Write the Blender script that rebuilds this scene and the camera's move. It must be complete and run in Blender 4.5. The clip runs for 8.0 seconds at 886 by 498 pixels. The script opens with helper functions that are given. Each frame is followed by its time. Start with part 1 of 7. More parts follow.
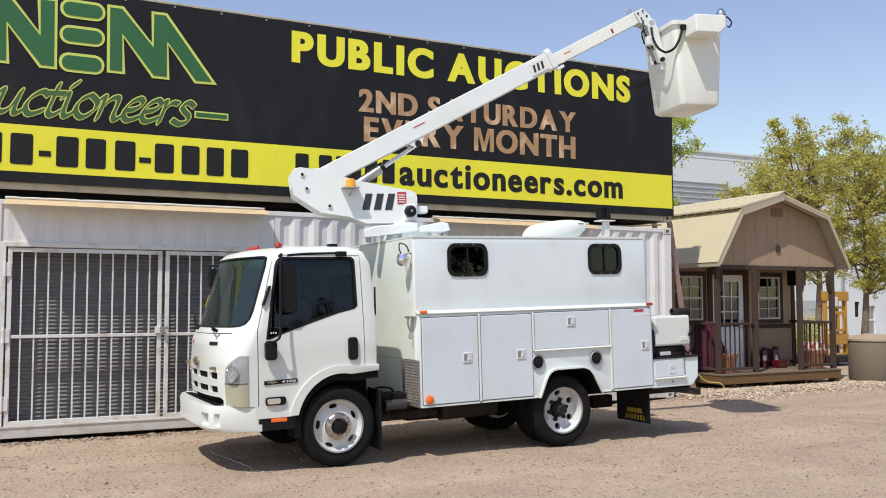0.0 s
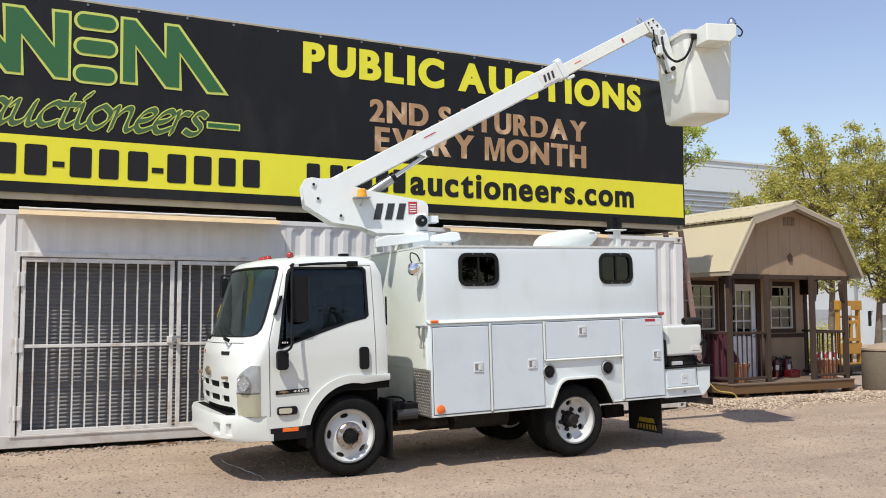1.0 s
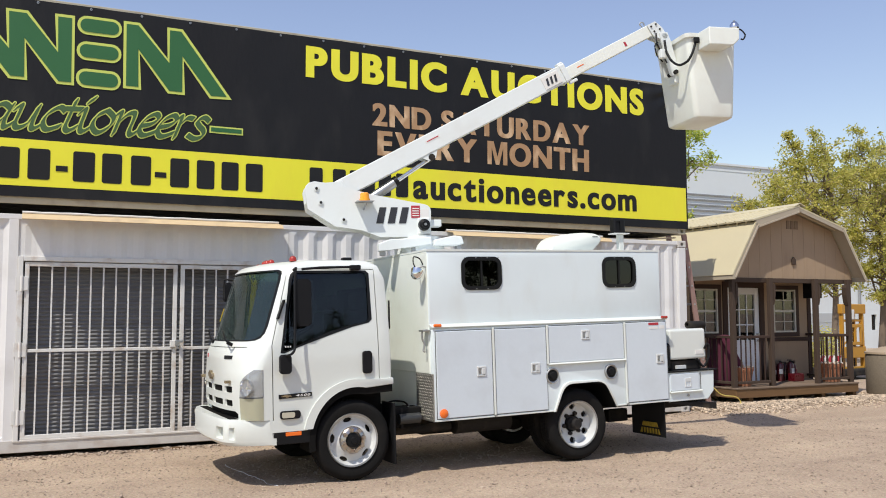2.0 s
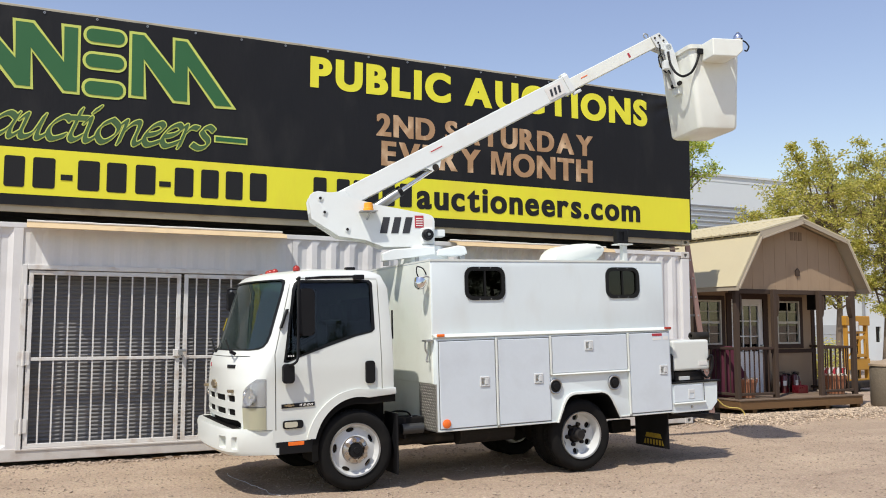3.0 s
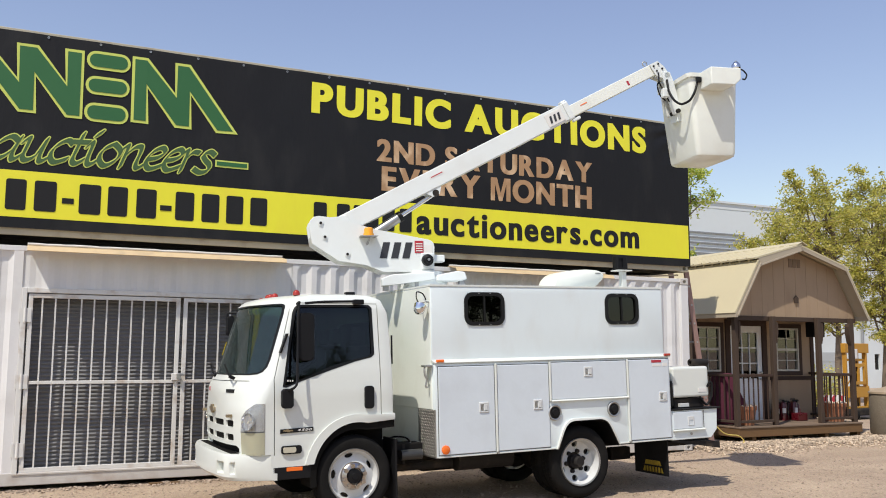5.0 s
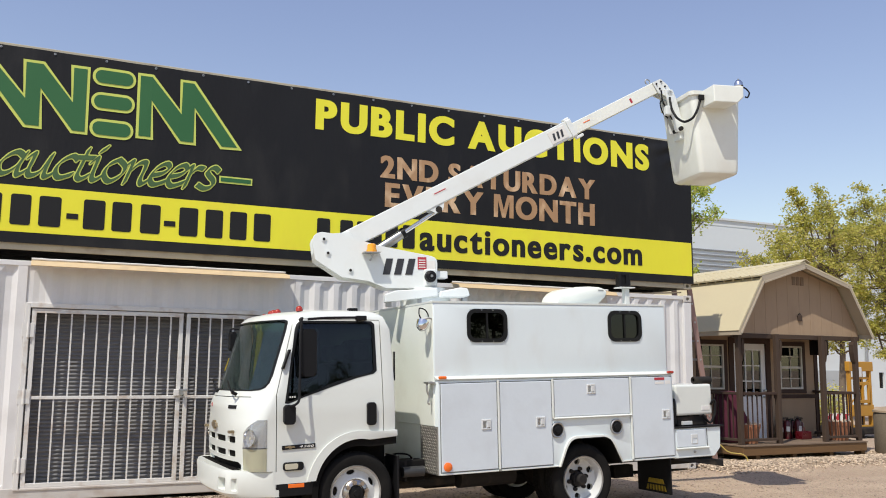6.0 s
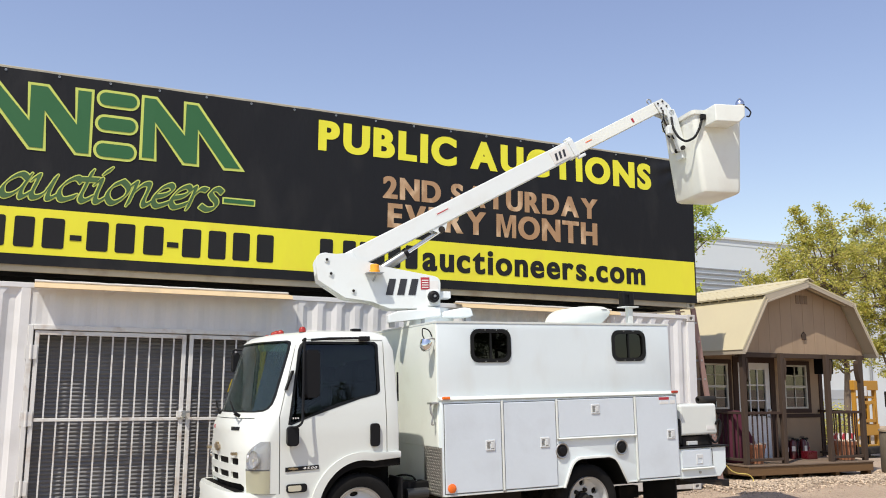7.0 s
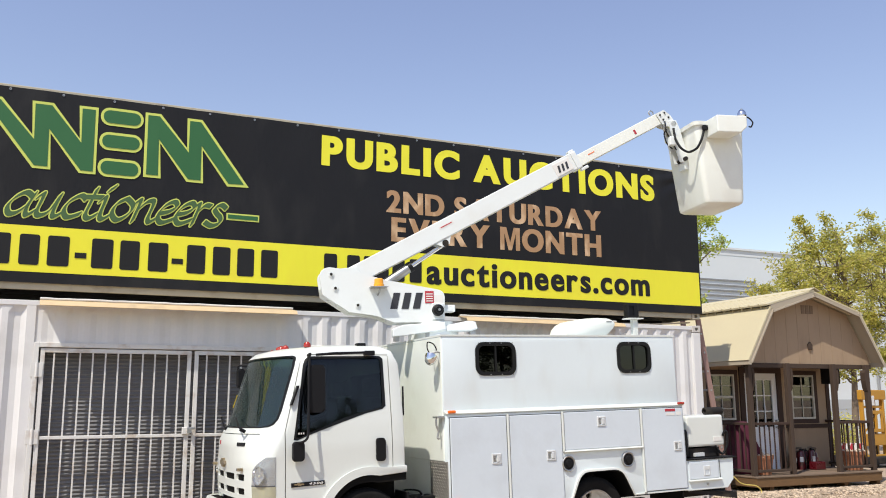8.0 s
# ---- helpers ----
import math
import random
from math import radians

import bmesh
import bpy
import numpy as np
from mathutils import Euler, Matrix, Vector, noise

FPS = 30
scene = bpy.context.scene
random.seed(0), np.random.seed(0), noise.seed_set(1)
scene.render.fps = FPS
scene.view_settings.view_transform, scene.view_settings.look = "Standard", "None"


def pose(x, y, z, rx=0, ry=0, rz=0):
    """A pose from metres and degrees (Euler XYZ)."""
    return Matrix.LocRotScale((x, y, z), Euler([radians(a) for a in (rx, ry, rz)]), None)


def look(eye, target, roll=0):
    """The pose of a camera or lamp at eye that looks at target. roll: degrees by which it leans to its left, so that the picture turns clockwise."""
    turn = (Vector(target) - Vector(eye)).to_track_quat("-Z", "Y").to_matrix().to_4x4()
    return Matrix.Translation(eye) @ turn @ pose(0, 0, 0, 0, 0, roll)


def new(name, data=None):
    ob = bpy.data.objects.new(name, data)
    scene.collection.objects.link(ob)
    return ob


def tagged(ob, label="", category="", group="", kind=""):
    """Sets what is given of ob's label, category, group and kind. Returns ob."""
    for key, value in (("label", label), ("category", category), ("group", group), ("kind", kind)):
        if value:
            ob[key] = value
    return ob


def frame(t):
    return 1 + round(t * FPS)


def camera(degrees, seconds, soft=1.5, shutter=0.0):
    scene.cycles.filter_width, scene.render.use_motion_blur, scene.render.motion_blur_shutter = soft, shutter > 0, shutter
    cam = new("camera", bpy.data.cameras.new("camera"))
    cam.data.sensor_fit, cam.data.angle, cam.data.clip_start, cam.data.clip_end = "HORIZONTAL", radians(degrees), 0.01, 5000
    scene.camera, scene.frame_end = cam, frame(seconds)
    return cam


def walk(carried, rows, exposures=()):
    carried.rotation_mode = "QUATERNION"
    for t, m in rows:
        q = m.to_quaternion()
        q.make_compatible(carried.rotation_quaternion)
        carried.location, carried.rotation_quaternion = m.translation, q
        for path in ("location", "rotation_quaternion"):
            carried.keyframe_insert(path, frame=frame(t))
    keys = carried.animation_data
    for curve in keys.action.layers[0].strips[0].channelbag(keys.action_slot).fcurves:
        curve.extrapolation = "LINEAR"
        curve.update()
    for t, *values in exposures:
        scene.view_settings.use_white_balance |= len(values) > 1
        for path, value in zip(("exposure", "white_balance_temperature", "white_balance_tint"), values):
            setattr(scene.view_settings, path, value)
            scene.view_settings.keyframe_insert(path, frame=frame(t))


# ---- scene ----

# the camera stands at eye height and tilts slowly upwards
cam = camera(53.48, 8.0, soft=1.0)
PATH = [
    (0.0, 0.0265, 0.0142, 1.6751, 93.409, 0.097, -26.166),
    (0.5, 0.0186, 0.0076, 1.6720, 93.774, 0.135, -25.832),
    (1.0, 0.0167, 0.0069, 1.6807, 94.000, 0.120, -25.481),
    (1.5, 0.0169, 0.0146, 1.6801, 94.056, 0.238, -25.402),
    (3.0, 0.0134, 0.0109, 1.6716, 94.956, -0.043, -25.106),
    (3.5, 0.0037, 0.0069, 1.6726, 95.268, -0.113, -25.308),
    (4.0, 0.0020, 0.0011, 1.6712, 95.730, -0.199, -25.262),
    (4.5, -0.0060, 0.0009, 1.6724, 96.179, -0.259, -25.268),
    (6.0, -0.0136, -0.0135, 1.6734, 97.648, -0.559, -25.063),
    (6.5, -0.0106, -0.0047, 1.6655, 98.396, -0.596, -25.011),
    (7.0, -0.0217, -0.0074, 1.6708, 98.969, -0.335, -24.890),
    (7.5, -0.0249, -0.0198, 1.6665, 99.486, 0.022, -24.601),
    (8.0, -0.0210, -0.0177, 1.6704, 99.842, 0.231, -24.514),
]
walk(cam, [(t, pose(x, y, z, a, b, c)) for t, x, y, z, a, b, c in PATH], exposures=[(0.0, 0.10, 6330, 10), (3.0, 0.12, 6450, 10), (4.5, 0.11, 6480, 10), (6.0, 0.09, 6500, 10), (7.0, 0.22, 6500, 10), (8.0, 0.27, 6500, 10)])

# ---- light: high clear-sky sun from the left and slightly from the camera's side
SUN = Vector((-0.54, -0.36, 1.0)).normalized()
world = bpy.data.worlds.new("sky")
scene.world = world
world.use_nodes = True
nt = world.node_tree
sky = nt.nodes.new("ShaderNodeTexSky")
sky.sky_type = "NISHITA"
sky.sun_disc = False
sky.sun_elevation = math.asin(SUN.z)
sky.sun_rotation = math.atan2(SUN.x, SUN.y)
sky.air_density, sky.dust_density, sky.ozone_density = 1.35, 0.5, 1.0
soft_sky = nt.nodes.new("ShaderNodeHueSaturation")
soft_sky.inputs["Saturation"].default_value, soft_sky.inputs["Hue"].default_value = 0.95, 0.520
nt.links.new(sky.outputs["Color"], soft_sky.inputs["Color"])
nt.nodes["Background"].inputs["Strength"].default_value = 0.135
nt.links.new(soft_sky.outputs["Color"], nt.nodes["Background"].inputs["Color"])
sun = new("sun", bpy.data.lights.new("sun", "SUN"))
sun.data.energy, sun.data.angle, sun.data.color = 4.05, radians(0.53), (1.0, 0.945, 0.845)
sun.matrix_world = look((0, 0, 30), Vector((0, 0, 30)) - SUN)


# ---- materials
def material(name, color, rough=0.5, metal=0.0, vary=0.12, scale=6.0, fine=60.0, bump=0.0, stain=None, stain_amount=0.0,
             stain_scale=2.0, spec=0.5, coat=0.0, per_piece=0.0, per_island=0.0, stretch=(1, 1, 1)):
    """A painted, worn surface: colour varied at two scales, blotches of a second colour, fine relief."""
    m = bpy.data.materials.new(name)
    m.use_nodes = True
    t = m.node_tree
    n, ln = t.nodes, t.links.new
    b = n["Principled BSDF"]
    b.inputs["Roughness"].default_value, b.inputs["Metallic"].default_value = rough, metal
    b.inputs["Specular IOR Level"].default_value, b.inputs["Coat Weight"].default_value = spec, coat
    co = n.new("ShaderNodeTexCoord")
    mp = n.new("ShaderNodeMapping")
    mp.inputs["Scale"].default_value = stretch
    ln(co.outputs["Object"], mp.inputs["Vector"])

    def tex(s, detail):
        x = n.new("ShaderNodeTexNoise")
        x.inputs["Scale"].default_value, x.inputs["Detail"].default_value = s, detail
        ln(mp.outputs["Vector"], x.inputs["Vector"])
        return x.outputs["Fac"]

    def mathn(op, a, c):
        x = n.new("ShaderNodeMath")
        x.operation = op
        for i, v in enumerate((a, c)):
            if isinstance(v, (int, float)):
                x.inputs[i].default_value = v
            else:
                ln(v, x.inputs[i])
        return x.outputs[0]

    big, small = tex(scale, 4.0), tex(fine, 3.0)
    total = mathn("ADD", mathn("MULTIPLY", big, 0.6), mathn("MULTIPLY", small, 0.4))
    gain = mathn("ADD", mathn("MULTIPLY", mathn("SUBTRACT", total, 0.5), 2 * vary), 1.0)
    if per_piece:
        info = n.new("ShaderNodeObjectInfo")
        gain = mathn("MULTIPLY", gain, mathn("ADD", mathn("MULTIPLY", info.outputs["Random"], 2 * per_piece), 1 - per_piece))
    if per_island:
        geo = n.new("ShaderNodeNewGeometry")
        gain = mathn("MULTIPLY", gain, mathn("ADD", mathn("MULTIPLY", geo.outputs["Random Per Island"], 2 * per_island), 1 - per_island))
    base = n.new("ShaderNodeRGB")
    base.outputs[0].default_value = (*color, 1)
    col = base.outputs[0]
    if stain:
        mix = n.new("ShaderNodeMix")
        mix.data_type = "RGBA"
        ramp = n.new("ShaderNodeMapRange")
        ramp.inputs["From Min"].default_value, ramp.inputs["From Max"].default_value = 0.52, 0.72
        ramp.inputs["To Max"].default_value = stain_amount
        ln(tex(stain_scale, 5.0), ramp.inputs["Value"])
        ln(ramp.outputs[0], mix.inputs["Factor"])
        ln(col, mix.inputs["A"])
        mix.inputs["B"].default_value = (*stain, 1)
        col = mix.outputs["Result"]
    mul = n.new("ShaderNodeVectorMath")
    mul.operation = "SCALE"
    ln(col, mul.inputs[0])
    ln(gain, mul.inputs["Scale"])
    ln(mul.outputs[0], b.inputs["Base Color"])
    rr = mathn("ADD", mathn("MULTIPLY", mathn("SUBTRACT", big, 0.5), 0.25), rough)
    ln(rr, b.inputs["Roughness"])
    if bump:
        bp = n.new("ShaderNodeBump")
        bp.inputs["Distance"].default_value, bp.inputs["Strength"].default_value = bump, 0.6
        ln(total, bp.inputs["Height"])
        ln(bp.outputs[0], b.inputs["Normal"])
    return m


def glass(name, tint, rough=0.0, mixin=0.5, haze=0.0, film=(0.30, 0.48, 0.41)):
    """Tinted sheet glass: clear film and gloss, with a share of coloured diffuse haze."""
    m = bpy.data.materials.new(name)
    m.use_nodes = True
    t = m.node_tree
    t.nodes.remove(t.nodes["Principled BSDF"])
    tr, gl, mx, fr = (t.nodes.new(k) for k in ("ShaderNodeBsdfTransparent", "ShaderNodeBsdfGlossy", "ShaderNodeMixShader", "ShaderNodeFresnel"))
    tr.inputs["Color"].default_value = (*tint, 1)
    gl.inputs["Roughness"].default_value = rough
    fr.inputs["IOR"].default_value = 1.0 + mixin
    t.links.new(fr.outputs[0], mx.inputs[0])
    t.links.new(tr.outputs[0], mx.inputs[1])
    t.links.new(gl.outputs[0], mx.inputs[2])
    last = mx
    # diffuse film colour mixed in to lift the tone of the glass
    if haze:
        df, md = t.nodes.new("ShaderNodeBsdfDiffuse"), t.nodes.new("ShaderNodeMixShader")
        df.inputs["Color"].default_value = (*film, 1)
        md.inputs[0].default_value = haze
        t.links.new(mx.outputs[0], md.inputs[1])
        t.links.new(df.outputs[0], md.inputs[2])
        last = md
    t.links.new(last.outputs[0], t.nodes["Material Output"].inputs["Surface"])
    return m


def lamp_plastic(name, color):
    return material(name, color, rough=0.18, vary=0.05, coat=0.4)


WHITE = material("truck_white_paint", (0.665, 0.685, 0.64), rough=0.32, vary=0.03, scale=1.3, fine=25, coat=0.25, stain=(0.62, 0.60, 0.55), stain_amount=0.10, stain_scale=1.6)
BODYW = material("service_body_paint", (0.70, 0.762, 0.768), rough=0.36, vary=0.035, scale=1.1, fine=18, coat=0.15, stain=(0.56, 0.55, 0.50), stain_amount=0.28, stain_scale=2.6, stretch=(1, 1, 0.4), bump=0.003)
DOORP = material("weathered_door_paint", (0.615, 0.665, 0.70), rough=0.42, vary=0.06, scale=1.6, fine=22, coat=0.1, stain=(0.52, 0.55, 0.57), stain_amount=0.45, stain_scale=2.2, bump=0.003)
# front-face paint, lighter and warmer than BODYW to carry the sun on that side
BULKW = material("lightened_bulkhead_paint", (0.76, 0.785, 0.715), rough=0.4, vary=0.05, scale=1.5, fine=30, stain=(0.55, 0.52, 0.43), stain_amount=0.25, stain_scale=2.5)
FIBRE = material("fibreglass", (0.78, 0.795, 0.725), rough=0.35, vary=0.04, scale=2, fine=30, stain=(0.60, 0.56, 0.47), stain_amount=0.25, stain_scale=3.0)
BOOMW = material("boom_paint", (0.72, 0.75, 0.73), rough=0.35, vary=0.04, scale=2, fine=30, stain=(0.60, 0.57, 0.50), stain_amount=0.22, stain_scale=3.0)
RUBBER = material("tyre_rubber", (0.011, 0.0105, 0.010), rough=0.9, spec=0.15, vary=0.35, scale=7, fine=50, stain=(0.035, 0.03, 0.026), stain_amount=0.2, stain_scale=6, bump=0.002)
RIMW = material("rim_paint", (0.60, 0.61, 0.60), rough=0.35, vary=0.08, stain=(0.45, 0.42, 0.38), stain_amount=0.3, stain_scale=7)
CHROME = material("chrome", (0.75, 0.75, 0.75), rough=0.14, metal=1.0, vary=0.06)
# brown blotches in the chrome's colour imitate the brownish reflections in the hub
HUBC = material("mottled_chrome_hub", (0.50, 0.46, 0.42), rough=0.30, metal=1.0, vary=0.25, scale=14, fine=70, stain=(0.20, 0.14, 0.10), stain_amount=0.6, stain_scale=16, bump=0.004)
REFLECT = material("lamp_reflector_silver", (0.80, 0.80, 0.78), rough=0.3, metal=0.2, vary=0.12, scale=12)
STEEL = material("dull_steel", (0.42, 0.42, 0.41), rough=0.42, metal=0.9, vary=0.15)
TREAD = material("tread_plate_metal", (0.38, 0.37, 0.34), rough=0.4, metal=0.85, vary=0.15, scale=8)
BLACKP = material("black_plastic", (0.009, 0.009, 0.010), rough=0.5, spec=0.2, vary=0.2)
UNDER = material("grimy_underside_black", (0.009, 0.0085, 0.008), rough=0.9, spec=0.08, vary=0.35, scale=7, stain=(0.03, 0.024, 0.019), stain_amount=0.35, stain_scale=6)
CHASSIS = material("dusty_chassis", (0.020, 0.018, 0.017), rough=0.8, spec=0.2, vary=0.3, stain=(0.10, 0.075, 0.05), stain_amount=0.45, stain_scale=5)
GASKET = material("window_gasket", (0.009, 0.009, 0.009), rough=0.4, spec=0.25, vary=0.15)
SEAM = material("panel_gap", (0.10, 0.10, 0.10), rough=0.8, vary=0.15)
ORANGE = lamp_plastic("amber_lens", (0.85, 0.16, 0.015))
RED = lamp_plastic("red_lens", (0.36, 0.025, 0.012))
BADGE = material("tarnished_gold_emblem", (0.34, 0.27, 0.17), rough=0.3, metal=0.7, vary=0.2)
AMBER = lamp_plastic("beacon_lens", (0.95, 0.38, 0.01))
LENSD = material("dull_grey_tank_paint", (0.035, 0.036, 0.036), rough=0.5, metal=0.1, vary=0.3, scale=9)
LENS = material("clouded_lamp_lens", (0.50, 0.47, 0.36), rough=0.15, vary=0.12, coat=0.5, scale=9)
GLASSF = glass("windscreen_glass", (0.70, 0.92, 0.84), mixin=0.60, haze=0.03, film=(0.42, 0.60, 0.56))
GLASSL = glass("headlamp_glass", (0.93, 0.93, 0.91), mixin=0.5, haze=0.25, film=(0.82, 0.83, 0.83))
GLASSC = glass("clouded_indicator_glass", (0.88, 0.86, 0.66), mixin=0.5, haze=0.36, film=(0.84, 0.82, 0.64))
GLASSD = glass("dark_tinted_glass", (0.32, 0.34, 0.36), mixin=0.51)
GLASSB = glass("body_window_glass", (0.09, 0.10, 0.11), mixin=0.55)
GLASSW = glass("house_glass", (0.45, 0.50, 0.50), mixin=1.1)
CABIN = material("cabin_trim", (0.20, 0.215, 0.21), rough=0.7, vary=0.15)
SEATM = material("seat_cloth", (0.16, 0.16, 0.165), rough=0.9, vary=0.2, fine=120)
PAPER = material("paper_label", (0.72, 0.70, 0.66), rough=0.7, vary=0.06)
DECAL = material("dark_decal", (0.03, 0.03, 0.035), rough=0.4, vary=0.1)
DECALR = material("red_decal", (0.42, 0.03, 0.045), rough=0.45, vary=0.12)
FLAPY = material("worn_mustard_paint", (0.40, 0.27, 0.02), rough=0.7, vary=0.2, scale=14, stain=(0.03, 0.028, 0.025), stain_amount=0.6, stain_scale=18)
BATTEN = material("pale_bare_timber", (0.58, 0.46, 0.32), rough=0.8, vary=0.15, scale=8, fine=60)
YELLOWM = material("yellow_paint", (0.75, 0.55, 0.02), rough=0.5, vary=0.1)

CONT = material("container_white_paint", (0.69, 0.677, 0.662), rough=0.55, vary=0.07, scale=2.2, fine=30, stain=(0.45, 0.42, 0.38), stain_amount=0.35, stain_scale=1.8, bump=0.004)
CONTB = material("container_sill_paint", (0.55, 0.52, 0.48), rough=0.65, vary=0.12, scale=3, stain=(0.30, 0.20, 0.13), stain_amount=0.5, stain_scale=3.5, bump=0.004)
RAIL = material("weathered_container_rail", (0.46, 0.415, 0.31), rough=0.7, vary=0.15, scale=2.5, stain=(0.22, 0.15, 0.10), stain_amount=0.5, stain_scale=4, bump=0.003)
FLASH = material("beige_flashing", (0.60, 0.45, 0.26), rough=0.6, vary=0.1, scale=4, stain=(0.36, 0.26, 0.17), stain_amount=0.4, stain_scale=5)
GATEM = material("gate_white_paint", (0.67, 0.655, 0.62), rough=0.5, vary=0.07, scale=4, stain=(0.36, 0.23, 0.13), stain_amount=0.6, stain_scale=5)
SHUT = material("grey_roller_shutter", (0.185, 0.182, 0.182), rough=0.4, spec=0.35, vary=0.1, scale=5, per_piece=0.06)
BANNER = material("black_banner_vinyl", (0.0105, 0.0105, 0.012), rough=0.55, spec=0.25, vary=0.2, scale=1.6, fine=14, stain=(0.026, 0.025, 0.024), stain_amount=0.6, stain_scale=1.4, bump=0.012, stretch=(1.5, 1, 0.6))
BYEL = material("yellow_banner_vinyl", (0.79, 0.735, 0.030), rough=0.5, vary=0.05, scale=1.2, fine=12, stain=(0.74, 0.58, 0.05), stain_amount=0.5, stain_scale=0.9, bump=0.004, stretch=(1.6, 1, 0.5))
INKY = material("yellow_ink", (0.79, 0.735, 0.035), rough=0.5, vary=0.05, scale=1.5)
INKB = material("black_ink", (0.014, 0.014, 0.015), rough=0.6, spec=0.25, vary=0.15)
INKS = material("olive_green_ink", (0.055, 0.115, 0.035), rough=0.5, vary=0.2, scale=3)
INKG = material("green_ink", (0.024, 0.120, 0.034), rough=0.5, vary=0.08, scale=2)
INKT = material("faded_bronze_ink", (0.40, 0.235, 0.118), rough=0.55, vary=0.12, scale=6, stain=(0.74, 0.53, 0.33), stain_amount=1.0, stain_scale=2.6, stretch=(1.5, 1, 0.9))
INKO = material("pale_green_ink", (0.56, 0.62, 0.12), rough=0.5, vary=0.06)
VOID = material("tarred_floor_and_gap_black", (0.02, 0.019, 0.018), rough=0.9, vary=0.2)


# ---- building helpers
def thing(name, m=None, label="", category="", group="", kind=""):
    ob = new(name)
    ob.empty_display_size = 0.2
    ob.matrix_basis = m or Matrix()
    return tagged(ob, label, category, group, kind)


def mesh_of(name, bm, mat, smooth=None):
    me = bpy.data.meshes.new(name)
    bmesh.ops.recalc_face_normals(bm, faces=bm.faces)
    bm.to_mesh(me)
    bm.free()
    for x in mat if isinstance(mat, (list, tuple)) else (mat,):
        me.materials.append(x)
    if smooth:
        me.shade_smooth()
        me.set_sharp_from_angle(angle=radians(smooth))
    return me


def part(name, bm, mat, parent=None, label="", smooth=None, m=None):
    """One mesh object, under a thing or a part."""
    me = bm if isinstance(bm, bpy.types.Mesh) else mesh_of(name, bm, mat, smooth)
    ob = new(name, me)
    ob.parent = parent
    if m is not None:
        ob.matrix_basis = m
    if label:
        ob["label"] = label
    return ob


def B():
    return bmesh.new()


def box(bm, x0, x1, y0, y1, z0, z1, bevel=0.0, seg=2):
    c = bmesh.ops.create_cube(bm, size=1.0, matrix=Matrix.LocRotScale(((x0 + x1) / 2, (y0 + y1) / 2, (z0 + z1) / 2), None, (abs(x1 - x0), abs(y1 - y0), abs(z1 - z0))))
    if bevel:
        edges = list({e for v in c["verts"] for e in v.link_edges})
        bmesh.ops.bevel(bm, geom=edges, offset=bevel, segments=seg, affect="EDGES", profile=0.5)
    return bm


def cbox(x0, x1, y0, y1, z0, z1, bevel=0.0, seg=2):
    return box(B(), x0, x1, y0, y1, z0, z1, bevel, seg)


def prism(bm, pts, axis, a, b, bevel=0.0, seg=2):
    """A polygon given in the two axes other than `axis` (in x, y, z order), pulled from a to b."""
    def put(p, d):
        q = list(p)
        q.insert("xyz".index(axis), d)
        return q
    lo = [bm.verts.new(put(p, a)) for p in pts]
    hi = [bm.verts.new(put(p, b)) for p in pts]
    fs = [bm.faces.new(lo[::-1]), bm.faces.new(hi)]
    k = len(pts)
    fs += [bm.faces.new((lo[i], lo[(i + 1) % k], hi[(i + 1) % k], hi[i])) for i in range(k)]
    if bevel:
        edges = list({e for f in fs for e in f.edges})
        bmesh.ops.bevel(bm, geom=edges, offset=bevel, segments=seg, affect="EDGES", profile=0.5)
    return bm


def rod(bm, p0, p1, r0, r1=None, seg=16, cap=True):
    p0, p1 = Vector(p0), Vector(p1)
    d = p1 - p0
    m = Matrix.Translation((p0 + p1) / 2) @ d.to_track_quat("Z", "Y").to_matrix().to_4x4()
    bmesh.ops.create_cone(bm, cap_ends=cap, segments=seg, radius1=r0, radius2=r0 if r1 is None else r1, depth=d.length, matrix=m)
    return bm


def tube(bm, pts, r, seg=8):
    """A bent round bar or hose through the points."""
    pts = [Vector(p) for p in pts]
    if 3 < len(pts) < 17:                     # ease the bends
        fine = []
        for i in range(len(pts) - 1):
            a, b, c, d = pts[max(i - 1, 0)], pts[i], pts[i + 1], pts[min(i + 2, len(pts) - 1)]
            fine += [b * (1 - t * t * (3 - 2 * t)) + c * t * t * (3 - 2 * t) + 0.4 * ((c - a) * (t - 2 * t * t + t ** 3) + (d - b) * (t ** 3 - t * t)) for t in (0, 0.25, 0.5, 0.75)]
        pts = fine + [pts[-1]]
    rings = []
    up = Vector((0.123, 0.31, 0.94))
    for i, p in enumerate(pts):
        d = (pts[min(i + 1, len(pts) - 1)] - pts[max(i - 1, 0)]).normalized()
        u = d.cross(up).normalized()
        w = d.cross(u).normalized()
        rings.append([bm.verts.new(p + r * (math.cos(k * math.tau / seg) * u + math.sin(k * math.tau / seg) * w)) for k in range(seg)])
    for a, b in zip(rings, rings[1:]):
        for k in range(seg):
            bm.faces.new((a[k], a[(k + 1) % seg], b[(k + 1) % seg], b[k]))
    bm.faces.new(rings[0][::-1])
    bm.faces.new(rings[-1])
    return bm


